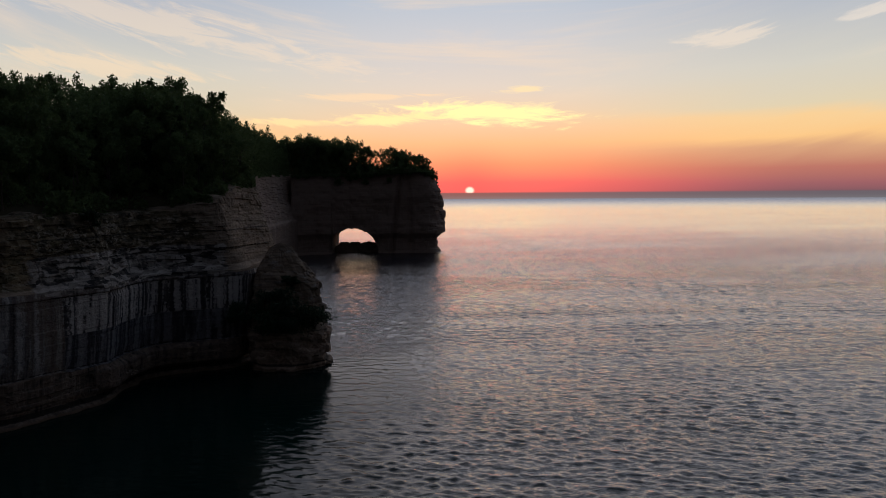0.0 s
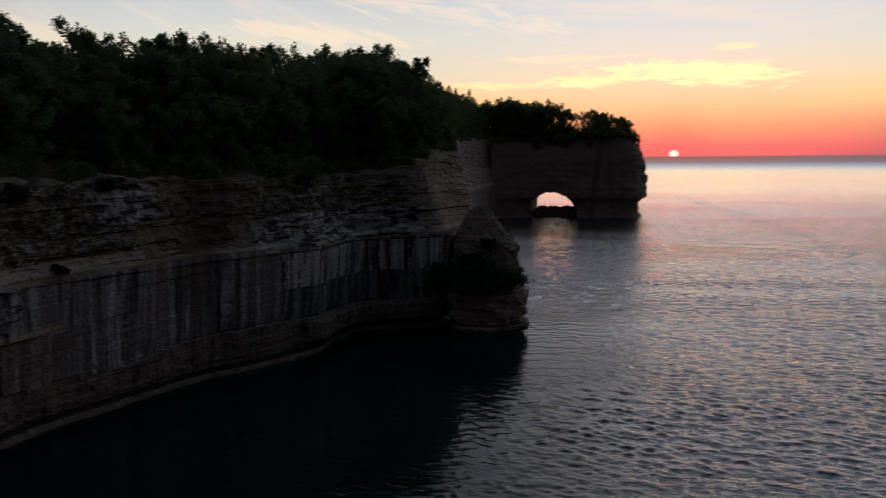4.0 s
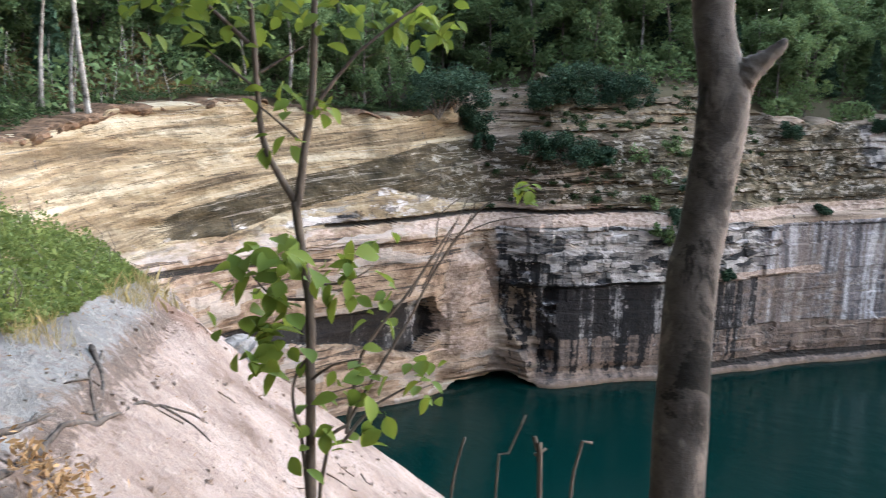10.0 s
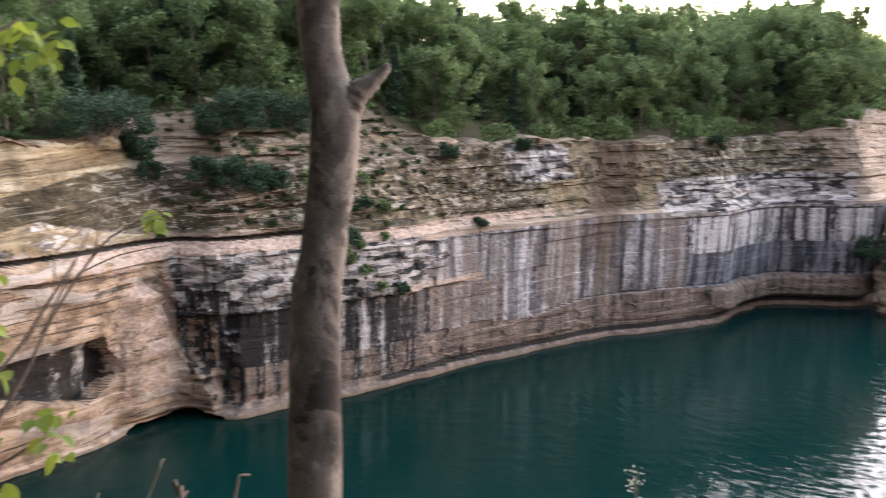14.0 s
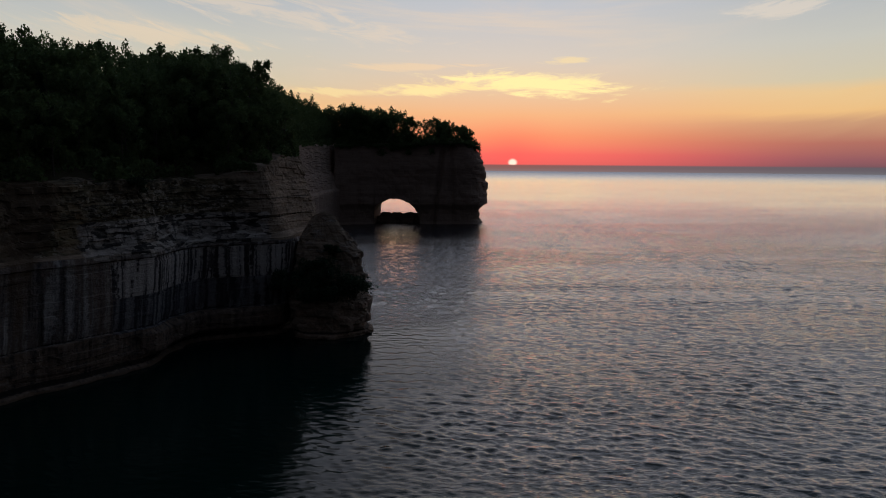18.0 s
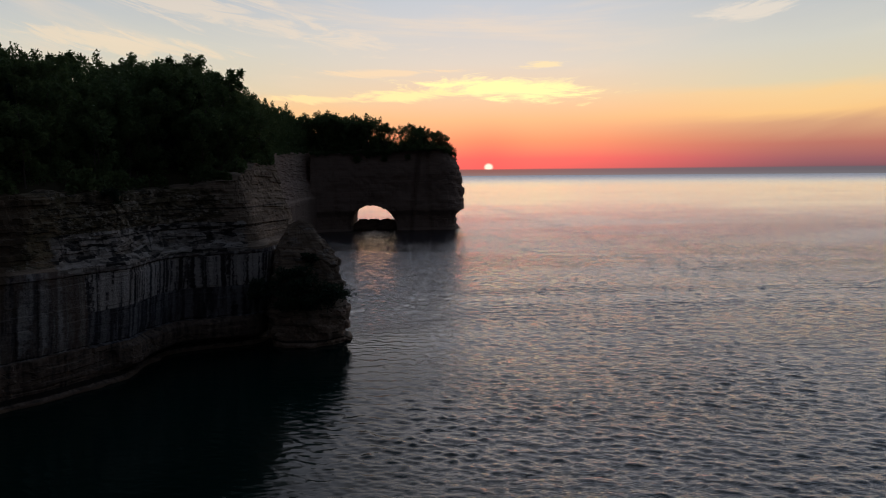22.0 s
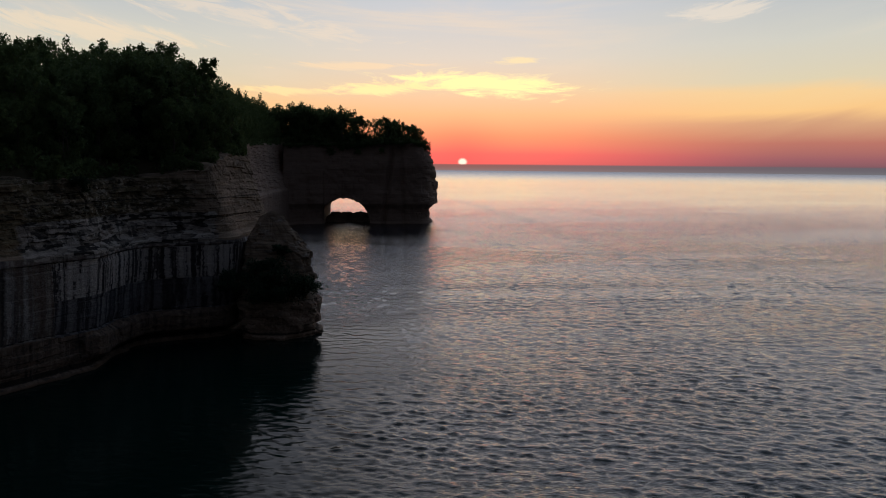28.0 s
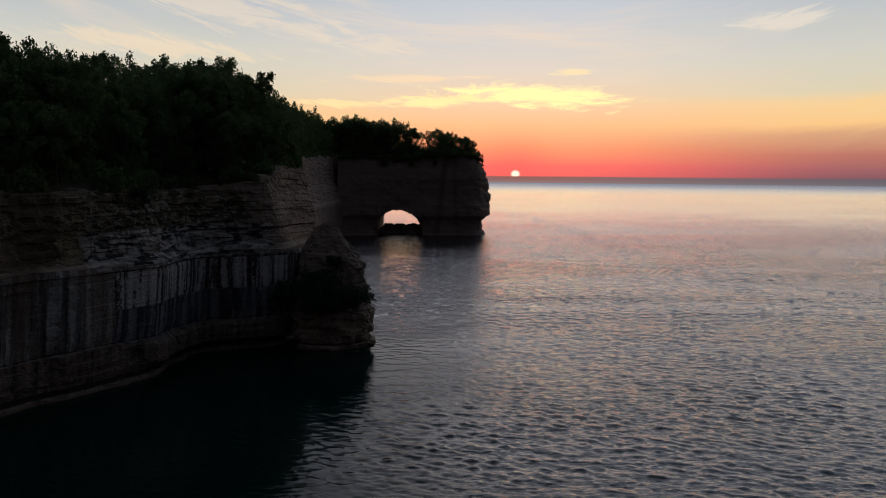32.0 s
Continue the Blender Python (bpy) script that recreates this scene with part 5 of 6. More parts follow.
    z = 47.6 + 0.03 * (x + 40) - np.clip(x - 8, 0, 6) * 0.7 - 6.5 * c ** 2.5 * q
    hang = np.column_stack([x, face_y + rng.uniform(-1.6, 2.0, n), z])
    for bx, by, bz, br in ((11.8, 525, 42.5, 1.5), (13.6, 528, 37.0, 1.3), (14.8, 528, 31.0, 0.7), (12.6, 526, 40.0, 1.1), (15.4, 529, 26.5, 0.5), (-16, 510, 44, 1.6), (-30, 510, 43.5, 1.8), (-46, 508, 43, 2.2)):
        hang = np.vstack([hang, np.array([bx, by, bz]) + rng.normal(0, 0.5, (int(60 * br), 3)) * br])
    V, Fc = leaf_cloud(hang, 0.8, rng, 0.4, 1.5, 3)
    tagged(new("hanging_scrub", mesh_of("hanging_scrub", V, Fc, LEAF, False)), "dark scrub hanging over the rim of the headland", "undergrowth", kind="stuff")
    # scrub and saplings that close the wood's foot and hang over the rim
    n = 150000
    s = rng.uniform(0, len(S) - 1.001, n)
    i = s.astype(int)
    q = 6.0 + 26 * rng.uniform(0, 1, n) ** 2.0
    base = S[i, :2] + back[i] * q[:, None] + tan[i] * rng.uniform(-2.2, 2.2, n)[:, None]
    Q, rim = inland(base[:, 0], base[:, 1])
    gz = ground_height(base[:, 0], base[:, 1], Q, rim)
    clump = vnoise(base[:, 0] / 4.0, base[:, 1] / 4.0, 0 * q)
    hh = np.clip(1.8 + 2.8 * clump + 0.13 * (Q - 6), 0.3, 6.5) * rng.uniform(0, 1, n) ** 0.7 - 0.4
    bare = (base[:, 1] > 56) & (base[:, 1] < 97) & (Q < 13) | (base[:, 1] < 50) & (Q < 9.5)
    ok = (Q > 5.5) & ((base[:, 0] < -60) | (base[:, 1] > 60)) & (base[:, 1] < 505) & ((Q > 11) | (clump > -0.1)) & ~bare
    gz = np.where(Q < 11, rim + 0.2, gz)
    C_h = gz + hh
    C = np.column_stack([base, C_h])[ok]
    n = 34000
    bx, by = rng.uniform(-190, -60, n), rng.uniform(-20, 262, n)
    Q, rim = inland(bx, by)
    deep = (Q > 27) & (Q < 66)
    C2 = np.column_stack([bx, by, ground_height(bx, by, Q, rim) + rng.uniform(0, 8.5, n)])[deep]
    # understorey round the birches on the crag
    n = 110000
    bx, by = rng.uniform(-120, -70, n), rng.uniform(-22, 62, n)
    Q, rim = inland(bx, by)
    tuft = 0.5 + 0.5 * vnoise(bx / 3.2, by / 3.2, 4 + 0 * bx)
    hh = np.interp(Q, [6.5, 8, 11, 18, 40], [0.35, 0.7, 1.7, 4.5, 7.0]) * (0.25 + 1.1 * tuft ** 1.4)
    C3 = np.column_stack([bx, by, np.where(Q < 12, rim + 0.75, ground_height(bx, by, Q, rim)) + hh * rng.uniform(0, 1, n) ** 0.8])[(Q > 6.6 + 1.6 * tuft) & (Q < 40)]
    dry = (vnoise(C3[:, 0] / 4.5, C3[:, 1] / 4.5, 9 + 0 * C3[:, 0]) > -0.15) & (C3[:, 1] < 24)
    V, Fc = leaf_cloud(C3[~dry], 0.2, rng, 0.5, 1.7, 3)
    ob = new("understorey", mesh_of("understorey", V, Fc, BRUSH, False))
    tagged(ob, "dark green low brush under the birches", "undergrowth", kind="stuff")
    V, Fc = leaf_cloud(C3[dry], 0.2, rng, 0.6, 1.7, 3)
    ob = new("browning_undergrowth", mesh_of("browning_undergrowth", V, Fc, RUST, False))
    tagged(ob, "browning scrub and young conifers under the birches", "undergrowth", kind="stuff")
    stems = []
    for k in range(220):
        i = rng.randint(len(C3))
        if C3[i, 1] > 20:
            continue
        h = rng.uniform(2.0, 6.5)
        b0 = np.array([C3[i, 0], C3[i, 1], float(ground_height(C3[i, 0], C3[i, 1], *inland(C3[i:i + 1, 0], C3[i:i + 1, 1]))[0]) - 1.5])
        end = b0 + np.array([rng.normal(0, 0.14) * h, rng.normal(0, 0.14) * h, h + 1.5])
        stems.append(tube([b0, b0 * 0.5 + end * 0.5 + rng.normal(0, 0.12, 3), end], [0.07, 0.05, 0.02], 5))
        fork = b0 * 0.4 + end * 0.6
        stems.append(tube([fork, fork + np.array([rng.normal(0, 0.2) * h, rng.normal(0, 0.2) * h, 0.25 * h])], [0.03, 0.01], 4))
    v, f = joined(stems)
    tagged(new("bare_stems", mesh_of("bare_stems", v, f, BIRCH)), "thin bare grey stems under the birches", "stems", kind="stuff")
    C = np.vstack([C, C2, C2 + rng.normal(0, 0.7, C2.shape)])
    V, Fc = leaf_cloud(C, 0.52, rng, 0.4, 1.4, 3)
    ob = new("undergrowth", mesh_of("undergrowth", V, Fc, LEAF, False))
    tagged(ob, "dense green scrub and saplings along the cliff edge", "undergrowth", kind="stuff")


forest()


# ---- unseen trees added behind the lookout to shade it ----
def unseen_wood():
    rng = np.random.RandomState(77)
    for k in range(34):
        a = radians(rng.uniform(130, 250))
        d = rng.uniform(6.5, 22)
        x, y = d * math.sin(a), d * math.cos(a)
        if x < -3 and y > -8:
            continue
        sc = rng.uniform(0.7, 1.0)
        plant_tree("shade_tree", BROAD[rng.randint(7)], (x, y, 32.5), rng.uniform(0, 6.28), (sc, sc), "green broadleaf tree added out of view behind the lookout for shade", "wood behind the lookout")


    # unseen crowns added overhead to block sky light from the trunk and ledge
    for k in range(12):
        a, d = radians(rng.uniform(140, 250)), rng.uniform(3.0, 6.5)
        sc = rng.uniform(0.9, 1.1)
        plant_tree("shade_tree", BIRCHES[rng.randint(3)], (d * math.sin(a), d * math.cos(a) - 0.8, 33.4), rng.uniform(0, 6.28), (sc, sc), "tall thin tree added out of view so its crown shades the lookout", "wood behind the lookout")


unseen_wood()


# ---- shrubs that grow on the cliff ----
def shrub(pos, r, seed, label="dark green shrub rooted in the cliff", leaf=None, size=0.42, flat=0.75, n=700):
    rng = np.random.RandomState(seed)
    root = new("shrub")
    root.location = pos
    stems, C = [], []
    for k in range(9):
        a = rng.uniform(0, 6.28)
        tip = np.array([math.cos(a) * r * rng.uniform(0.15, 1.0), math.sin(a) * r * rng.uniform(0.15, 1.0), r * flat * rng.uniform(-0.25, 0.95)])
        stems.append(tube([(0, 0, -0.4 * r), tip * 0.5 + np.array([0, 0, -0.1 * r]), tip], [0.03 * r, 0.02 * r, 0.008 * r], 4))
        d = rng.normal(size=(n // 9, 3))
        d /= np.linalg.norm(d, axis=1)[:, None]
        tuft = 1.0 + 0.8 * fractal(d[:, 0] * 2.2 + k, d[:, 1] * 2.2, d[:, 2] * 2.2 + seed, 2)
        C.append(tip + d * (r * rng.uniform(0.30, 0.48) * tuft * rng.uniform(0.2, 1.1, len(d)) ** 0.6)[:, None] * np.array([1.15, 1.15, flat * 0.9]))
    for sv, sf in stems:
        part("stem", mesh_of("stem", sv, sf, BARK), root)
    V, Fc = leaf_cloud(np.vstack(C), size, rng)
    part("foliage", mesh_of("foliage", V, Fc, leaf or DARKLEAF, False), root)
    return tagged(root, label, "shrub", "shrubs on the cliff")


for k, (x, y, z, r) in enumerate([(-34.0, 174, 11.0, 3.2), (-30.5, 172.5, 9.8, 3.9), (-25.5, 173, 9.2, 4.2), (-21.5, 175, 9.8, 3.7), (-28, 174, 13.2, 3.5), (-31, 177, 14.0, 1.7), (-26.5, 178, 17.5, 1.3)]):
    shrub((x, y, z), r * 1.15, 400 + k, n=int(700 + 420 * r), size=0.32)
for k, (y, z, r) in enumerate([(57.6, 33.8, 2.4), (58.4, 31.9, 1.7), (59.0, 30.4, 1.2), (56.4, 35.8, 2.8), (54.6, 36.6, 3.0), (52.5, 37.6, 3.4), (63.5, 35.2, 2.2), (66.2, 35.8, 2.8), (69.2, 36.2, 3.0), (72.2, 35.8, 2.9), (75.0, 36.0, 2.6), (77.4, 35.2, 2.2), (63.0, 29.6, 2.0), (65.4, 29.0, 2.4), (67.8, 28.8, 2.1),
                               (70.2, 28.4, 1.3), (78.5, 20.8, 1.3), (100.6, 21.2, 1.0), (85, 13.6, 0.9), (98, 31.4, 1.3), (112, 31.8, 1.2), (80.5, 25.0, 1.2), (150, 31.2, 1.5)]):
    shrub(on_wall(y, z, 0.2 + 0.3 * r) + np.array([0, 0, 0.25 * r if z > 32 else 0.0]), r * 1.15, 420 + k, n=int(1500 + 800 * r), size=0.21, flat=0.95)


def slope_scrub():
    rng = np.random.RandomState(91)
    C = []
    for k in range(150):
        c = on_wall(rng.uniform(57, 96), rng.uniform(31, 38.5) if k % 3 else rng.uniform(22.5, 31), 0.1)
        r = rng.uniform(0.25, 0.8)
        C.append(c + rng.normal(0, 1, (int(40 + 90 * r), 3)) * np.array([r, r, r * 0.6]) * 0.55)
    V, Fc = leaf_cloud(np.vstack(C), 0.22, rng, 0.4, 1.5, 3)
    tagged(new("slope_scrub", mesh_of("slope_scrub", V, Fc, BRUSH, False)), "low green scrub dotted over the crumbling slope", "undergrowth", kind="stuff")


slope_scrub()


# green runners hanging down the wall past the corner
for k, (y, z, r) in enumerate([(75.0, 19.6, 1.0), (76.2, 19.0, 1.1), (77.4, 18.2, 1.0), (78.6, 20.0, 0.9), (80.0, 16.6, 0.8), (82.2, 14.2, 0.7), (83.0, 20.4, 0.8), (75.5, 23.0, 1.1), (77.0, 26.0, 1.3), (75.0, 28.5, 1.4), (79.0, 30.0, 1.3), (82.0, 28.0, 1.2), (84.0, 24.5, 1.0)]):
    shrub(on_wall(y, z, 0.1), r, 700 + k, "thin green runners hanging on the streaked wall", LEAF, 0.26, 1.1, 420)


# ---- the lookout ledge ----
def ledge_height(x, y):
    x, y = np.asarray(x, float), np.asarray(y, float)
    z = 33.58 - 0.127 * (x + 7.15) - 0.79 * (y - 1.1)
    bank = 34.15 + 0.10 * (-y - 0.2) + 0.03 * (x + 7)
    z = -0.22 * np.log(np.exp(-z / 0.22 + 150) + np.exp(-bank / 0.22 + 150)) + 0.22 * 150
    d = np.hypot(x, y)
    knoll = 34.35 - 0.22 * np.maximum(d - 1.6, 0) ** 2
    z = np.where(d < 3.4, 0.5 * (z + knoll + np.sqrt((z - knoll) ** 2 + 0.05)), z)
    lump = 0.10 * fractal(x * 0.9, y * 0.9, 0 * x, 4) + 0.045 * fractal(x * 3.4, y * 3.4, 0 * x, 3)
    edge = np.clip(-(x + 11.6 + 0.5 * fractal(y * 1.1, 0 * x, 0 * x, 4)) / 0.9, 0, 4)
    # the grey sand stands a hand higher than the pale rock, with a cut bank between
    s = y + 0.34 * x + 1.72 + 0.16 * vnoise(x * 2.2, y * 2.2, 0 * x)
    step = 0.11 / (1 + np.exp(np.clip(s / 0.035, -40, 40))) * (x < -3.5)
    mound = 0.22 * np.exp(-((x + 10.4) / 0.7) ** 2 - ((y - 2.05) / 0.42) ** 2) * (1 + 0.5 * fractal(x * 4, y * 4, 3 + 0 * x, 3))
    # the brink on the lake side: a rounded nose that falls away
    brink = np.interp(x, [-11.6, -10.6, -10.0, -9.2, -8.0, -6.0, -3.5], [2.9, 4.3, 5.3, 5.9, 6.2, 6.4, 6.6]) + 0.22 * fractal(x * 1.3, 0 * x, 0 * x, 3)
    fall = np.clip(y - brink, 0, 3)
    return z + lump + step + mound - edge ** 2 * 1.6 - 1.5 * fall ** 2


def ledge_material():
    m, t, b = material("pale_sandstone_ledge", 0.9)
    p, x, y, z = place_of(t)
    n1 = fnoise(t, p, (0.9, 0.9, 0.9), 6.0, 0.6, 0.3)
    n2 = fnoise(t, p, (7, 7, 7), 7.0, 0.7)
    n3 = fnoise(t, p, (30, 30, 30), 4.0, 0.7)
    pale = ramp(t, n1, [(0.34, (0.085, 0.060, 0.046)), (0.44, (0.150, 0.114, 0.094)), (0.60, (0.225, 0.180, 0.155))])
    crack = fnoise(t, p, (1.1, 2.6, 2.0), 8.0, 0.72, 0.9, (5, 5, 5))
    crack_n = crack
    crack = remap(t, calc(t, "ABSOLUTE", calc(t, "SUBTRACT", crack, 0.5)), 0.0, 0.014, 1.0, 0.0)
    sand = ramp(t, n1, [(0.38, (0.075, 0.072, 0.066)), (0.6, (0.145, 0.142, 0.136))])
    side = remap(t, calc(t, "ADD", calc(t, "ADD", y, calc(t, "MULTIPLY", x, 0.34)), calc(t, "MULTIPLY", calc(t, "SUBTRACT", n1, 0.5), 0.7)), -1.85, -1.6)
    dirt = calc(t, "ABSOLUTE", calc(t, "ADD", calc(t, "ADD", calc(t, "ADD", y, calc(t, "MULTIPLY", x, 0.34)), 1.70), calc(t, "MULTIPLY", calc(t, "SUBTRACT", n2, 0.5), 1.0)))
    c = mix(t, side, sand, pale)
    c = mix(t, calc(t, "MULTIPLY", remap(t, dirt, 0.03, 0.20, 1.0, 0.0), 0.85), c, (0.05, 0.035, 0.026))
    heap = remap(t, calc(t, "ADD", calc(t, "ADD", calc(t, "ABSOLUTE", calc(t, "ADD", x, 10.4)), calc(t, "MULTIPLY", calc(t, "ABSOLUTE", calc(t, "SUBTRACT", y, 2.0)), 1.6)), calc(t, "MULTIPLY", n2, 0.8)), 0.75, 1.25, 1.0, 0.0)
    c = mix(t, calc(t, "MULTIPLY", heap, 0.8), c, mix(t, n2, (0.05, 0.03, 0.022), (0.20, 0.125, 0.09)))
    c = mix(t, calc(t, "MULTIPLY", remap(t, n2, 0.54, 0.64), 0.6), c, (0.16, 0.115, 0.085))
    c = mix(t, calc(t, "MULTIPLY", calc(t, "MULTIPLY", crack, remap(t, n1, 0.45, 0.55)), 0.6), c, (0.06, 0.045, 0.035))
    c = mix(t, calc(t, "MULTIPLY", remap(t, n3, 0.55, 0.68), 0.4), c, (0.14, 0.11, 0.09))
    flake = fnoise(t, p, (5.0, 11.0, 9.0), 6.0, 0.72, 0.6, (1, 3, 2))
    c = mix(t, calc(t, "MULTIPLY", remap(t, flake, 0.44, 0.38), 0.6), c, (0.10, 0.072, 0.056))
    c = mix(t, calc(t, "MULTIPLY", remap(t, flake, 0.58, 0.66), 0.5), c, (0.29, 0.245, 0.215))
    # black humus washed round the roots
    humus = calc(t, "ADD", calc(t, "MULTIPLY", calc(t, "ABSOLUTE", calc(t, "ADD", x, 4.1)), 0.8), calc(t, "MULTIPLY", calc(t, "ABSOLUTE", calc(t, "ADD", y, 0.3)), 1.5))
    humus = remap(t, calc(t, "ADD", humus, calc(t, "MULTIPLY", calc(t, "SUBTRACT", crack_n, 0.5), 2.2)), 0.75, 1.0, 1.0, 0.0)
    c = mix(t, calc(t, "MULTIPLY", humus, 0.85), c, mix(t, n2, (0.010, 0.009, 0.008), (0.06, 0.052, 0.045)))
    t.links.new(c, b.inputs["Base Color"])
    bump(t, b, calc(t, "ADD", calc(t, "ADD", n2, flake), calc(t, "MULTIPLY", n3, 0.3)), 0.7, 0.08)
    return m


LEDGE = ledge_material()
white_block = boulder("rock_block", (-11.35, 3.0, 32.55), (0.38, 0.34, 0.28), 55.0, "white sandstone block at the brink of the ledge")
white_block.data.materials[0] = earth_material("white_sandstone", (0.12, 0.11, 0.10), (0.24, 0.222, 0.205), 3.0, 0.95, 0.03)
tagged(white_block, "", "rock", "")


def ledge():
    xs, ys = np.arange(-14, 6, 0.11), np.arange(-8.5, 9.5, 0.11)
    X, Y = np.meshgrid(xs, ys, indexing="ij")
    Z = ledge_height(X, Y)
    fc = grid_faces(len(xs), len(ys))
    fc = fc[Z.ravel()[fc].max(1) > 24.0]
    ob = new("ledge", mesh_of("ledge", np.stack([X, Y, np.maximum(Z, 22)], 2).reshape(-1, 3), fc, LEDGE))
    return tagged(ob, "pale sandstone ledge sloping to the cliff edge", "ledge", kind="structure")


ledge()


def on_ledge(pts, r, lift=0.05):
    P = np.array(pts, float)
    P = np.column_stack([P, ledge_height(P[:, 0], P[:, 1])])
    Q = spline(P, 0.08)
    Q[:, 2] = ledge_height(Q[:, 0], Q[:, 1]) + r * lift + 0.6 * r * vnoise(Q[:, 0] * 3, Q[:, 1] * 3, 0 * Q[:, 0])
    return Q


def root_thing(pts, r0, r1, seed, label, branches=()):
    root = new("tree_root")
    Q = on_ledge(pts, r0)
    n = len(Q)
    o = Q[0].copy()
    root.location = o
    v, f = tube(Q - o, 0.62 * np.linspace(r0, r1, n) * (1 + 0.35 * vnoise(Q[:, 0] * 6, Q[:, 1] * 6, 0 * Q[:, 0])), 8, 0.22, seed)
    part("main_root", mesh_of("main_root", v, f, DRIFT), root)
    for k, bp in enumerate(branches):
        B = on_ledge(bp, r1)
        v, f = tube(B - o, np.linspace(r0 * 0.32, r1 * 0.3, len(B)), 6, 0.2, seed + k + 1)
        part("side_root", mesh_of("side_root", v, f, DRIFT), root)
    return tagged(root, label, "root", "roots across the ledge")


root_thing([(-3.0, -0.8), (-3.9, -0.55), (-4.62, -0.26), (-5.84, 0.33), (-6.37, 0.60), (-7.15, 1.08), (-7.3, 1.55)], 0.055, 0.018, 1, "long weathered grey root lying across the pale ledge",
          [[(-6.2, 0.5), (-6.9, 0.55), (-7.6, 0.75)], [(-5.0, -0.05), (-5.4, -0.4), (-6.0, -0.55)], [(-7.15, 1.08), (-7.0, 1.3), (-6.75, 1.4)]])
root_thing([(-2.8, -0.2), (-3.7, 0.05), (-4.4, 0.0), (-4.9, 0.35), (-5.2, 0.75)], 0.06, 0.02, 5, "dark gnarled root half buried in the sand", [[(-4.2, 0.0), (-4.5, -0.3), (-5.1, -0.45)], [(-3.7, 0.05), (-4.2, 0.35), (-4.5, 0.7)]])
root_thing([(-3.2, -1.0), (-4.0, -0.95), (-4.8, -0.75), (-5.6, -0.5)], 0.05, 0.015, 9, "dark gnarled root half buried in the sand", [[(-4.4, -0.85), (-4.9, -0.4), (-5.4, -0.2)]])
root_thing([(-3.0, -0.35), (-3.6, -0.62), (-4.1, -0.55), (-4.6, -0.38), (-5.14, -0.19), (-5.7, -0.15)], 0.065, 0.015, 31, "dark gnarled root half buried in the sand", [[(-4.1, -0.55), (-4.4, -0.75), (-5.0, -0.8)], [(-4.6, -0.38), (-4.9, -0.1), (-5.2, 0.05)]])
root_thing([(-2.9, 0.1), (-3.5, -0.2), (-4.1, -0.22), (-4.6, -0.05), (-5.0, 0.2)], 0.055, 0.018, 41, "dark gnarled root half buried in the sand", [[(-3.5, -0.2), (-3.9, -0.4), (-4.4, -0.25)]])
root_thing([(-7.6, 0.66), (-7.1, 0.66), (-6.7, 0.60), (-6.37, 0.52), (-6.1, 0.38)], 0.04, 0.02, 51, "grey root along the cut edge of the sand", [[(-6.8, 0.6), (-6.6, 0.42), (-6.5, 0.3)]])
root_thing([(-5.75, -0.30), (-5.5, -0.22), (-5.36, -0.1), (-5.5, 0.02), (-5.8, 0.12)], 0.032, 0.012, 57, "dark gnarled root half buried in the sand")
root_thing([(-4.2, -0.70), (-4.5, -0.55), (-4.8, -0.36), (-5.1, -0.28), (-5.5, 0.0), (-5.85, 0.22)], 0.06, 0.02, 61, "thick dark root crossing the grey sand", [[(-4.8, -0.36), (-4.95, -0.5), (-5.1, -0.55)], [(-4.5, -0.55), (-4.8, -0.66), (-5.05, -0.8)]])
root_thing([(-4.0, -0.35), (-4.4, -0.2), (-4.75, -0.1), (-4.95, 0.12), (-5.0, 0.45)], 0.075, 0.025, 67, "thick dark root crossing the grey sand", [[(-4.4, -0.2), (-4.6, 0.0), (-4.7, 0.25)]])
root_thing([(-3.0, 0.5), (-3.8, 0.75), (-4.5, 0.95), (-5.4, 1.25)], 0.05, 0.012, 15, "dark gnarled root half buried in the sand")


def fallen_twig(x, y, ang, length, seed):
    rng = np.random.RandomState(seed)
    d = np.array([math.cos(ang), math.sin(ang)]) * length
    Q = on_ledge([(x, y), (x + d[0] * 0.5 + rng.uniform(-0.04, 0.04), y + d[1] * 0.5 + rng.uniform(-0.04, 0.04)), (x + d[0], y + d[1])], 0.008, 1.0)
    ob = new("twig", mesh_of("twig", *tube(Q - Q[0], np.linspace(0.009, 0.004, len(Q)), 5), TWIG))
    ob.location = Q[0]
    return tagged(ob, "thin brown fallen twig on the pale ledge", "twig", "twigs on the ledge")


rng = np.random.RandomState(3)
for i in range(12):
    fallen_twig(rng.uniform(-10.5, -5.0), rng.uniform(0.3, 3.6), rng.uniform(0, 6.28), rng.uniform(0.12, 0.45), 100 + i)


def litter():
    rng = np.random.RandomState(8)
    n = 620
    x, y = rng.uniform(-11.2, -4.2, n), rng.uniform(-0.6, 5.0, n)
    pile = rng.uniform(0, 1, n) < 0.55
    x, y = np.where(pile, rng.normal(-5.05, 0.14, n), x), np.where(pile, rng.normal(0.12, 0.12, n), y)
    z = ledge_height(x, y) + 0.01 + pile * rng.uniform(0, 0.10, n)
    V, Fc = leaf_cloud(np.column_stack([x, y, z]), np.where(pile, 0.024, 0.014), rng, 0.5, 2.6)
    ob = new("leaf_litter", mesh_of("leaf_litter", V, Fc, DRYLEAF, False))
    tagged(ob, "dry brown leaves and needles strewn on the ledge", "leaf litter", kind="stuff")


litter()


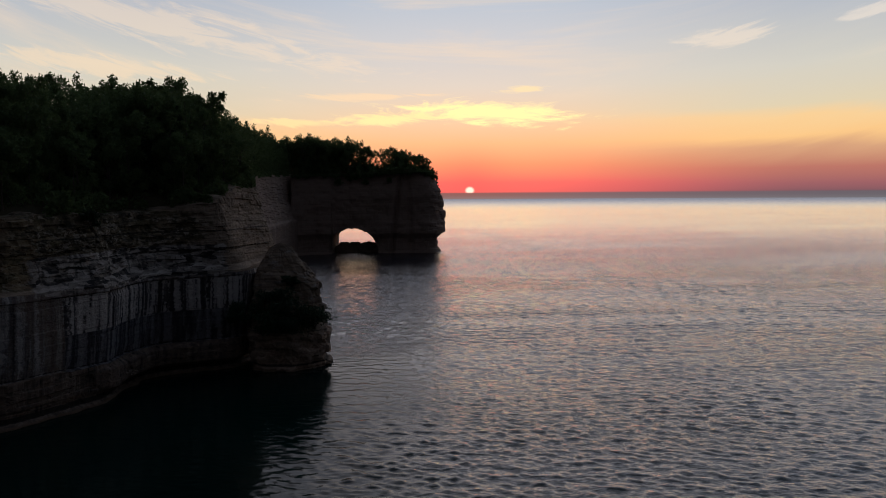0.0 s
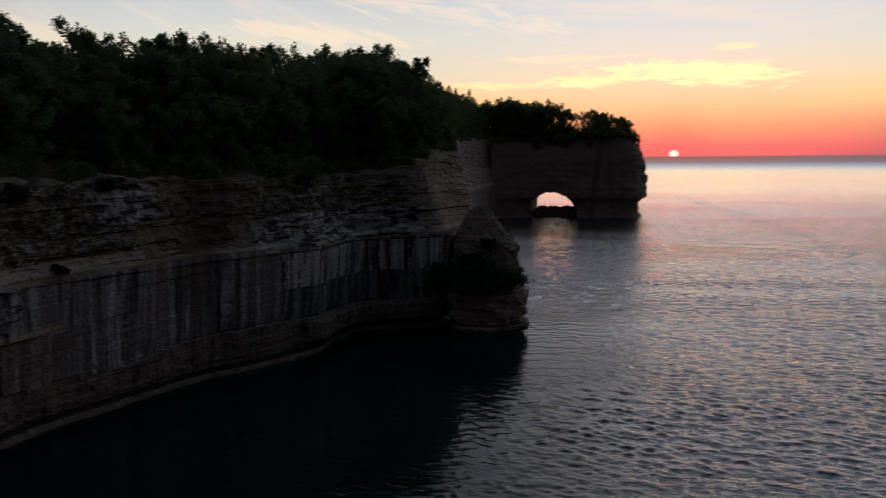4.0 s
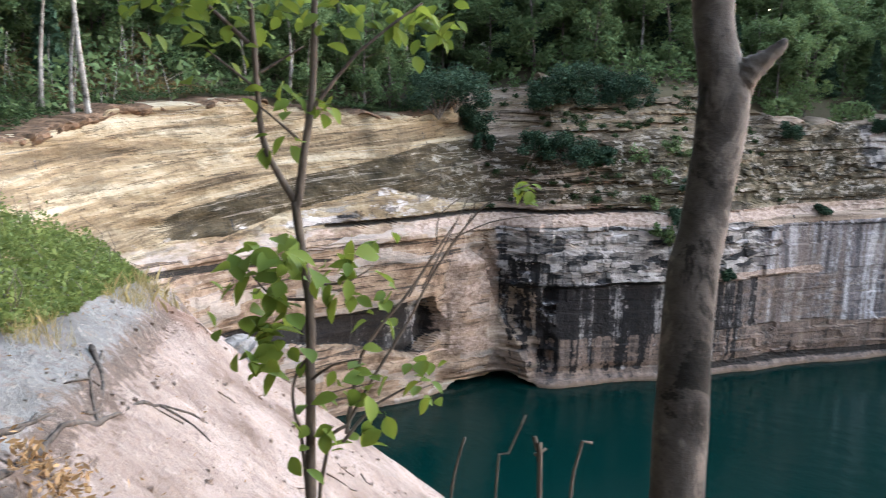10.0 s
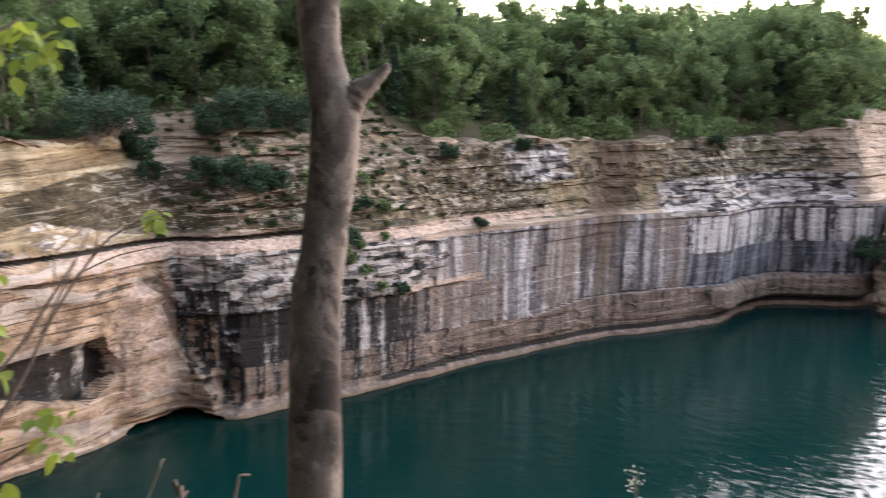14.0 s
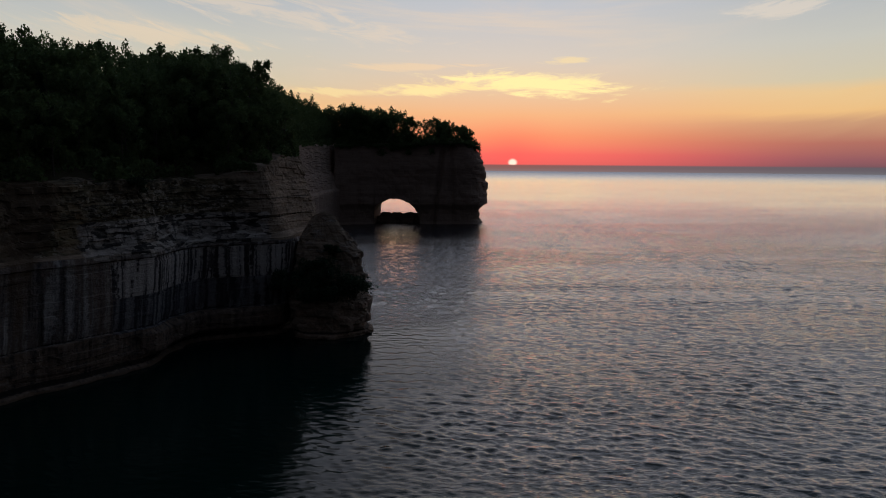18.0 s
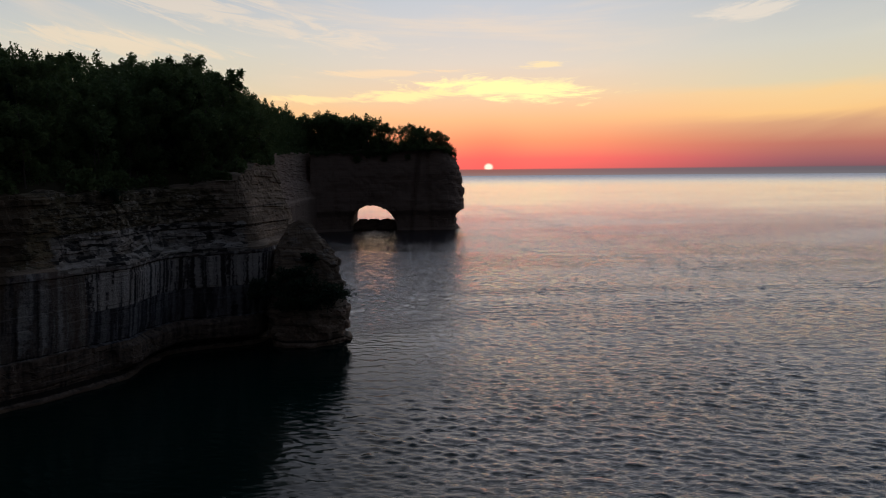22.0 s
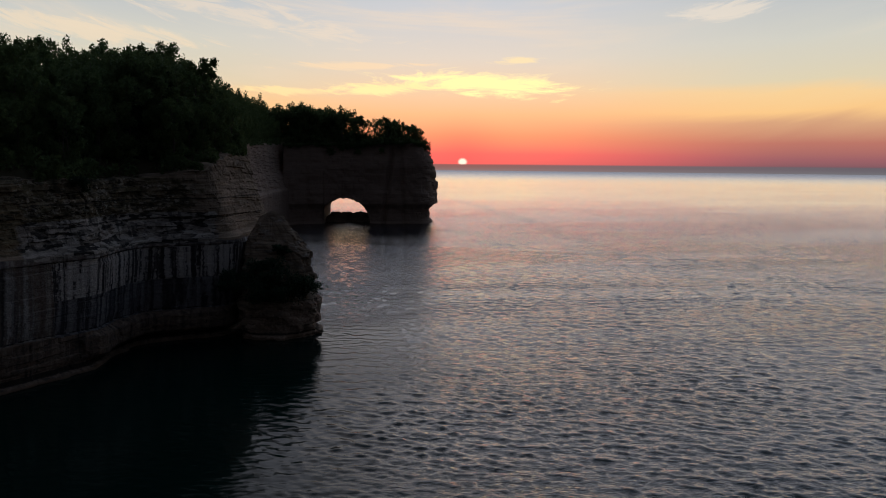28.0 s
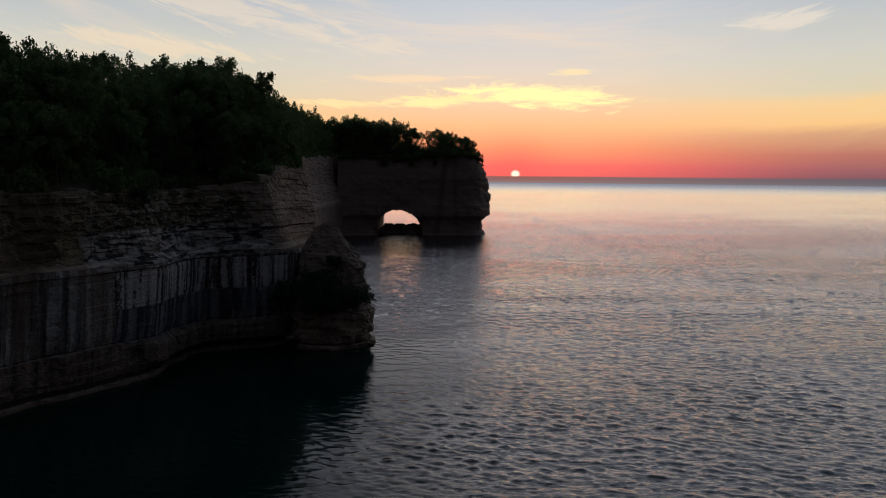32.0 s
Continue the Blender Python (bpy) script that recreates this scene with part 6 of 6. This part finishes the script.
def pebbles():
    rng = np.random.RandomState(14)
    V, Fc, n = [], [], 420
    x, y = rng.uniform(-11.3, -4.2, n), rng.uniform(-0.4, 5.2, n)
    z = ledge_height(x, y)
    for k in range(n):
        r = 0.006 + 0.02 * rng.uniform(0, 1) ** 3
        d = rng.normal(size=(8, 3))
        d = np.array([(a, b, c) for a in (-1, 1) for b in (-1, 1) for c in (-1, 1)], float) * rng.uniform(0.55, 1.0, (8, 3)) * r
        o = 8 * k
        V.append(d + np.array([x[k], y[k], z[k] + 0.3 * r]))
        Fc += [tuple(o + i for i in f) for f in ((0, 1, 3, 2), (4, 6, 7, 5), (0, 4, 5, 1), (2, 3, 7, 6), (0, 2, 6, 4), (1, 5, 7, 3))]
    ob = new("pebbles", mesh_of("pebbles", np.vstack(V), Fc, LEDGE, False))
    tagged(ob, "small sandstone crumbs scattered on the ledge", "pebbles", kind="stuff")


pebbles()


# ---- bushes on the bank beside the ledge ----
def bank_bushes():
    rng = np.random.RandomState(11)
    n = 84000
    u = rng.uniform(0, 1, n)
    fx, fy = np.interp(u, [0, 0.3, 0.62, 1], [-3.2, -5.4, -8.6, -12.2]), np.interp(u, [0, 0.3, 0.62, 1], [-1.45, -0.9, 0.65, 2.0])
    dep = rng.uniform(0, 1, n) ** 1.3 * np.interp(u, [0, 1], [3.0, 6.0])
    x, y = fx - 0.30 * dep, fy - 0.95 * dep
    clump = 0.5 + 0.5 * (0.6 * vnoise(x * 1.3, y * 1.3, 0 * x) + 0.4 * vnoise(x * 3.7, y * 3.7, 5 + 0 * x))
    big = 0.5 + 0.5 * vnoise(x * 0.45 + 3, y * 0.45, 2 + 0 * x)
    top = np.interp(dep, [0, 0.5, 2, 6], [0.12, 0.40, 0.85, 1.15]) * (0.25 + 0.8 * clump ** 1.5 + 0.6 * big ** 2)
    sprig = rng.uniform(0, 1, n) < 0.06                      # single shoots that stand out of the mass
    top = top * np.where(sprig, 1.35, 1.0)
    z = ledge_height(np.maximum(x, -11.3), y) + top * rng.uniform(0, 1, n) ** np.where(sprig, 0.3, 0.6)
    V, Fc = leaf_cloud(np.column_stack([x, y, z]), 0.018 + 0.038 * rng.uniform(0, 1, n) ** 1.5, rng, 0.5, 1.7)
    ob = new("bank_bushes", mesh_of("bank_bushes", V, Fc, BUSHLEAF, False))
    tagged(ob, "thick green leafy bushes covering the bank", "bushes", kind="stuff")
    # stalks inside the bushes
    pieces = []
    for k in range(170):
        i = rng.randint(n)
        gz = float(ledge_height(max(x[i], -11.3), y[i]))
        h = top[i] * rng.uniform(1.1, 1.7) + 0.1
        pieces.append(tube([(x[i], y[i], gz), (x[i] + rng.uniform(-0.1, 0.1), y[i] + rng.uniform(-0.1, 0.1), gz + h * 0.6), (x[i] + rng.uniform(-0.2, 0.2), y[i] + rng.uniform(-0.2, 0.2), gz + h)], [0.008, 0.006, 0.003], 4))
    v, f = joined(pieces)
    tagged(new("bush_stalks", mesh_of("bush_stalks", v, f, TWIG)), "thin bare stalks among the bank bushes", "stalks", kind="stuff")


bank_bushes()


def dry_grass():
    """Straw-coloured blades along the edge where the bank meets the ledge."""
    rng = np.random.RandomState(19)
    n = 2600
    u = rng.uniform(0, 1, n)
    x = np.interp(u, [0, 0.3, 0.62, 1], [-3.6, -5.6, -8.7, -11.6]) + rng.normal(0, 0.16, n)
    y = np.interp(u, [0, 0.3, 0.62, 1], [-1.05, -0.55, 0.85, 2.1]) + rng.normal(0, 0.12, n) - 0.05
    keep = vnoise(x * 1.5, y * 1.5, 7 + 0 * x) + 1.2 * (u - 0.55) > 0.0
    x, y = x[keep], y[keep]
    n = len(x)
    z = ledge_height(x, y)
    h = rng.uniform(0.08, 0.30, n)
    a = rng.uniform(0, 6.28, n)
    w = np.stack([np.cos(a), np.sin(a), 0 * a], 1) * 0.0022
    base = np.column_stack([x, y, z - 0.02])
    bend = rng.normal(0, 0.35, (n, 2)) * h[:, None]
    tip = base + np.column_stack([bend, h])
    mid = base + np.column_stack([bend * 0.3, h * 0.6])
    V = np.stack([base - w, base + w, mid + w * 0.8, tip, mid - w * 0.8], 1).reshape(-1, 3)
    ob = new("dry_grass", mesh_of("dry_grass", V, np.arange(5 * n).reshape(-1, 5), GRASS, False))
    tagged(ob, "straw-coloured dry grass along the edge of the bank", "grass", kind="stuff")


dry_grass()


def bank_sapling(pos, h, seed, label):
    """A thin many-stemmed young tree with small light leaves."""
    rng = np.random.RandomState(seed)
    root = new("young_tree")
    root.location = pos
    C = []
    for k in range(5):
        a = rng.uniform(0, 6.28)
        top = np.array([math.cos(a) * h * 0.28, math.sin(a) * h * 0.28, h * rng.uniform(0.7, 1.0)])
        mid = top * 0.5 + rng.normal(0, 0.03 * h, 3)
        v, f = tube(spline([(0, 0, -0.6), mid, top], 0.15), np.linspace(0.014, 0.004, len(spline([(0, 0, -0.6), mid, top], 0.15))), 6)
        part("stem", mesh_of("stem", v, f, DRIFT), root)
        for j in range(7):
            s = rng.uniform(0.35, 1.0)
            c = top * s + rng.normal(0, 0.09 * h, 3)
            v, f = tube([top * s * 0.93, c * 0.5 + top * s * 0.5, c], [0.005, 0.004, 0.002], 4)
            part("twig", mesh_of("twig", v, f, DRIFT), root)
            C.append(c + rng.normal(0, 0.055 * h, (34, 3)))
    V, Fc = leaf_cloud(np.vstack(C), 0.06, rng, 0.4, 1.6)
    part("foliage", mesh_of("foliage", V, Fc, SAPLEAF, False), root)
    return tagged(root, label, "young tree", "young trees on the bank")


for k, (x, y, h) in enumerate([(-11.2, -1.2, 2.1), (-12.6, -0.9, 2.2), (-12.2, -2.2, 2.6), (-13.6, -0.2, 1.5), (-10.4, -2.2, 1.9)]):
    bank_sapling((x, y, float(ledge_height(max(x, -11.3), y)) - 0.1), h, 500 + k, "light green young tree with thin pale stems on the bank")
for k, (x, y, z, r) in enumerate([(-17, -3.5, 33.2, 2.0), (-20, -1.5, 32.2, 2.0), (-15, -6, 34.0, 2.0), (-24, -3, 32.6, 2.4), (-27, -6.5, 33.2, 2.8), (-19, -7.5, 34.0, 2.2), (-34, -7, 33.0, 3.0), (-45, -10, 33.0, 3.5)]):
    shrub((x, y, z), r, 300 + k, "light green leafy shrub behind the ledge", BUSHLEAF, 0.15, 0.8, 2600)


# ---- the slim dead trunk by the lookout ----
def lookout_trunk():
    root = new("dead_tree")
    path = spline([(-1.24, 0.76, 34.05), (-1.295, 0.81, 35.0), (-1.33, 0.845, 35.339), (-1.351, 0.869, 35.45), (-1.372, 0.892, 35.564), (-1.385, 0.910, 35.641), (-1.396, 0.928, 35.709), (-1.399, 0.946, 35.758), (-1.406, 0.965, 35.818),
                   (-1.414, 0.989, 35.898), (-1.424, 1.009, 35.98), (-1.438, 1.018, 36.032), (-1.465, 1.02, 36.105), (-1.49, 1.036, 36.211), (-1.53, 1.07, 36.5), (-1.58, 1.10, 37.2), (-1.60, 1.13, 38.2)], 0.012)
    z = path[:, 2]
    rad = np.interp(z, [34, 35.34, 35.45, 35.56, 35.66, 35.71, 35.76, 35.82, 35.9, 35.98, 36.03, 36.08, 36.12, 36.21, 36.5, 38.2], [0.056, 0.0458, 0.0454, 0.0442, 0.0436, 0.0436, 0.0412, 0.0408, 0.0432, 0.0450, 0.0430, 0.0385, 0.0376, 0.0405, 0.040, 0.032])
    n, sides = len(path), 28
    a = np.linspace(0, 2 * np.pi, sides, endpoint=False)
    A, Zg = np.meshgrid(a, z)
    rr = rad[:, None] * (1 + 0.05 * fractal(np.cos(A) * 1.2, np.sin(A) * 1.2, Zg * 7, 4) + 0.03 * vnoise(np.cos(A) * 4, np.sin(A) * 4, Zg * 40))
    V = np.stack([path[:, :1] + rr * np.cos(A), path[:, 1:2] + rr * np.sin(A), Zg], 2).reshape(-1, 3)
    Fc = [(i * sides + k, i * sides + (k + 1) % sides, (i + 1) * sides + (k + 1) % sides, (i + 1) * sides + k) for i in range(n - 1) for k in range(sides)]
    o = np.array([-1.24, 0.76, 34.05])
    root.location = o
    part("trunk", mesh_of("trunk", V - o, Fc, TRUNK), root)
    stub = spline([(-1.430, 1.004, 35.955), (-1.424, 1.016, 35.995), (-1.412, 1.038, 36.026), (-1.398, 1.060, 36.048), (-1.384, 1.080, 36.066), (-1.376, 1.091, 36.080), (-1.371, 1.101, 36.096)], 0.006)
    v, f = tube(stub - o, np.interp(np.linspace(0, 1, len(stub)), [0, 0.25, 0.45, 0.62, 0.8, 0.93, 1.0], [0.040, 0.037, 0.030, 0.022, 0.014, 0.010, 0.004]), 16, 0.16, 2)
    part("branch_stub", mesh_of("branch_stub", v, f, TRUNK), root, "short broken branch stub")
    return tagged(root, "slim grey-brown dead trunk with a broken branch stub", "tree")


lookout_trunk()


# ---- the sapling ----
def leaf_mesh():
    """One folded oval leaf with a short stalk, 1 m long, along +x."""
    V, Fc = [(-0.22, 0, 0), (-0.22, 0.012, 0), (0, 0.012, 0), (0, 0, 0)], [(0, 1, 2, 3)]
    o = 4
    ts = [0.0, 0.15, 0.35, 0.55, 0.75, 0.9, 1.0]
    ws = [0.02, 0.20, 0.31, 0.32, 0.23, 0.10, 0.0]
    for t, w in zip(ts, ws):
        zc = -0.16 * t * t
        V += [(t, -w, zc + 0.35 * w), (t, 0, zc), (t, w, zc + 0.35 * w)]
    for i in range(len(ts) - 1):
        a = o + 3 * i
        Fc += [(a, a + 3, a + 4, a + 1), (a + 1, a + 4, a + 5, a + 2)]
    return mesh_of("leaf", V, Fc, SAPLEAF)


LEAFM = leaf_mesh()


def sapling():
    rng = np.random.RandomState(21)
    root = new("sapling")
    o = np.array([-2.19, 0.50, 33.9])
    root.location = o
    limbs = {
        "stem": ([(-2.19, 0.50, 33.85), (-2.21, 0.51, 35.04), (-2.26, 0.54, 35.43), (-2.29, 0.54, 35.57), (-2.32, 0.53, 35.74)], 0.017, 0.011),
        "left_limb": ([(-2.32, 0.53, 35.74), (-2.36, 0.48, 35.85), (-2.39, 0.47, 35.95), (-2.41, 0.47, 36.12), (-2.46, 0.46, 36.5)], 0.009, 0.005),
        "right_limb": ([(-2.315, 0.535, 35.73), (-2.33, 0.56, 35.85), (-2.34, 0.58, 35.94), (-2.35, 0.60, 36.07), (-2.42, 0.64, 36.5)], 0.011, 0.006),
        "branch_a": ([(-2.34, 0.58, 35.95), (-2.31, 0.70, 36.10), (-2.27, 0.87, 36.23)], 0.006, 0.003),
        "branch_b": ([(-2.40, 0.48, 36.05), (-2.36, 0.59, 36.12)], 0.004, 0.002),
        "branch_c": ([(-2.34, 0.55, 35.89), (-2.36, 0.51, 35.93), (-2.40, 0.45, 35.99)], 0.004, 0.002),
        "branch_d": ([(-2.42, 0.46, 36.12), (-2.49, 0.34, 36.25), (-2.52, 0.27, 36.34)], 0.006, 0.003),
        "branch_e": ([(-2.40, 0.47, 36.01), (-2.46, 0.36, 36.11)], 0.004, 0.002),
        "shoot_a": ([(-2.20, 0.49, 33.9), (-2.21, 0.50, 35.04), (-2.25, 0.49, 35.21), (-2.26, 0.49, 35.30), (-2.26, 0.53, 35.36)], 0.008, 0.004),
        "shoot_b": ([(-2.19, 0.51, 33.9), (-2.20, 0.53, 35.04), (-2.19, 0.60, 35.19), (-2.18, 0.68, 35.32), (-2.17, 0.77, 35.45), (-2.16, 0.83, 35.56), (-2.14, 0.96, 35.72), (-2.09, 1.09, 35.78)], 0.009, 0.002),
        "shoot_c": ([(-2.19, 0.60, 35.17), (-2.20, 0.65, 35.37), (-2.18, 0.76, 35.50), (-2.15, 0.90, 35.70)], 0.006, 0.002),
        "branch_f": ([(-2.28, 0.54, 35.54), (-2.24, 0.63, 35.54), (-2.22, 0.71, 35.59)], 0.004, 0.002),
        "branch_g": ([(-2.28, 0.54, 35.50), (-2.31, 0.46, 35.51), (-2.34, 0.41, 35.58)], 0.004, 0.002),
        "branch_h": ([(-2.19, 0.59, 35.15), (-2.17, 0.67, 35.24), (-2.13, 0.80, 35.30)], 0.005, 0.002),
        "twig_a": ([(-2.165, 0.80, 35.52), (-2.16, 0.87, 35.64), (-2.15, 0.945, 35.78)], 0.0026, 0.001),
        "twig_b": ([(-2.155, 0.89, 35.645), (-2.14, 0.99, 35.68), (-2.12, 1.107, 35.69)], 0.0024, 0.001),
        "twig_c": ([(-2.16, 0.86, 35.60), (-2.15, 0.94, 35.705), (-2.15, 0.953, 35.845)], 0.0022, 0.001),
        "twig_d": ([(-2.16, 0.84, 35.63), (-2.17, 0.85, 35.70), (-2.16, 0.92, 35.75)], 0.002, 0.001),
        "twig_e": ([(-2.18, 0.77, 35.50), (-2.17, 0.82, 35.58), (-2.16, 0.876, 35.66)], 0.002, 0.001),
        "twig_f": ([(-2.12, 1.02, 35.75), (-2.10, 1.06, 35.81), (-2.10, 1.09, 35.86)], 0.0018, 0.001),
        "branch_i": ([(-2.24, 0.52, 35.30), (-2.17, 0.56, 35.36), (-2.12, 0.62, 35.38)], 0.004, 0.002),
    }
    for pts, r0, r1 in limbs.values():
        Q = spline([np.array(p) - o for p in pts], 0.025)
        if len(Q) < 3:
            Q = np.array([np.array(p) - o for p in pts])
        v, f = tube(Q, np.linspace(r0, r1, len(Q)), 8, 0.08, 4)
        part("branch", mesh_of("branch", v, f, TWIG), root)
    # leaves in loose sprays: centre, spread, how many, length
    sprays = [((-2.25, 0.48, 35.58), 0.075, 16, 0.058), ((-2.22, 0.62, 35.57), 0.085, 14, 0.056), ((-2.27, 0.385, 35.60), 0.05, 8, 0.06), ((-2.24, 0.40, 35.40), 0.05, 8, 0.06), ((-2.26, 0.42, 35.50), 0.06, 8, 0.06), ((-2.24, 0.47, 35.42), 0.06, 9, 0.06),
              ((-2.20, 0.70, 35.50), 0.05, 7, 0.05), ((-2.15, 0.62, 35.30), 0.07, 11, 0.05), ((-2.14, 0.78, 35.30), 0.05, 9, 0.05), ((-2.20, 0.52, 35.20), 0.06, 8, 0.05), ((-2.16, 0.66, 35.18), 0.05, 5, 0.045),
              ((-2.10, 1.07, 35.76), 0.03, 6, 0.04), ((-2.46, 0.34, 36.20), 0.12, 26, 0.045), ((-2.44, 0.46, 36.22), 0.11, 22, 0.045), ((-2.40, 0.62, 36.22), 0.10, 20, 0.045), ((-2.30, 0.80, 36.20), 0.10, 22, 0.045),
              ((-2.27, 0.90, 36.17), 0.06, 10, 0.042), ((-2.37, 0.52, 36.00), 0.05, 6, 0.045), ((-2.32, 0.62, 35.97), 0.04, 5, 0.045), ((-2.35, 0.50, 35.90), 0.04, 4, 0.045), ((-2.50, 0.26, 36.28), 0.09, 14, 0.045)]
    for c, sp, k, ln in sprays:
        for _ in range(int(k * 1.75)):
            p = np.array(c) + rng.normal(0, sp * 0.62, 3) - o
            e = Euler((rng.uniform(-0.9, 0.9), rng.uniform(-0.2, 1.0), rng.uniform(0, 6.28)))
            s = ln * 1.1 * rng.uniform(0.6, 1.25)
            part("leaf", LEAFM, root, "", Matrix.LocRotScale(Vector(p), e, (s, s * rng.uniform(0.85, 1.1), s)))
    return tagged(root, "slender sapling with sparse yellow-green leaves", "sapling")


sapling()


def dead_shoots():
    for pts, r in (([(-1.70, 0.84, 34.1), (-1.715, 0.84, 35.19), (-1.72, 0.84, 35.24), (-1.735, 0.83, 35.305)], 0.0075), ([(-1.72, 0.80, 34.2), (-1.75, 0.75, 35.15), (-1.75, 0.78, 35.24), (-1.74, 0.82, 35.33)], 0.0035),
                   ([(-2.05, 1.15, 34.0), (-2.11, 1.25, 34.94), (-2.10, 1.31, 35.03)], 0.006), ([(-1.90, 0.65, 34.1), (-1.91, 0.74, 35.13), (-1.90, 0.79, 35.21)], 0.004)):
        root = new("dead_shoot")
        o = np.array(pts[0])
        root.location = o
        Q = spline([np.array(p) - o for p in pts], 0.03)
        v, f = tube(Q, np.linspace(r * 1.2, r * 0.65, len(Q)), 8, 0.12, 6)
        part("stem", mesh_of("stem", v, f, TWIG), root)
        if r < 0.007:
            tagged(root, "bare grey dead shoot standing by the ledge", "shoot", "dead shoots")
            continue
        tip = Q[-1]
        v, f = tube([tip * 0.965, tip * 0.968 + np.array([0.008, 0.010, 0.003]), tip * 0.975 + np.array([0.014, 0.020, 0.004])], [r * 0.6, r * 0.5, r * 0.35], 6)
        part("side_twig", mesh_of("side_twig", v, f, TWIG), root)
        tagged(root, "bare grey dead shoot standing by the ledge", "shoot", "dead shoots")


dead_shoots()


def flowering_plant():
    rng = np.random.RandomState(31)
    root = new("flowering_plant")
    o = np.array([-1.85, 3.25, 33.2])
    root.location = o
    for k in range(6):
        top = np.array([rng.uniform(-0.09, 0.09), rng.uniform(-0.06, 0.06), rng.uniform(1.02, 1.26)])
        v, f = tube([(0, 0, -2.5), (top[0] * 0.2, top[1] * 0.2, 0.5), tuple(top)], [0.004, 0.003, 0.0015], 5)
        stem = part("stem", mesh_of("stem", v, f, TWIG), root)
        C = top + rng.normal(0, 0.024, (14, 3))
        V, Fc = leaf_cloud(C, 0.010, rng, 0.3, 1.2)
        tagged(part("flower_head", mesh_of("flower_head", V, Fc, PETAL, False), stem), kind="stuff")
    return tagged(root, "thin plant with small pale flower heads below the ledge", "plant")


PETAL = leaf_material("pale_petals", (0.22, 0.205, 0.16), (0.42, 0.40, 0.33), 0.3)
flowering_plant()
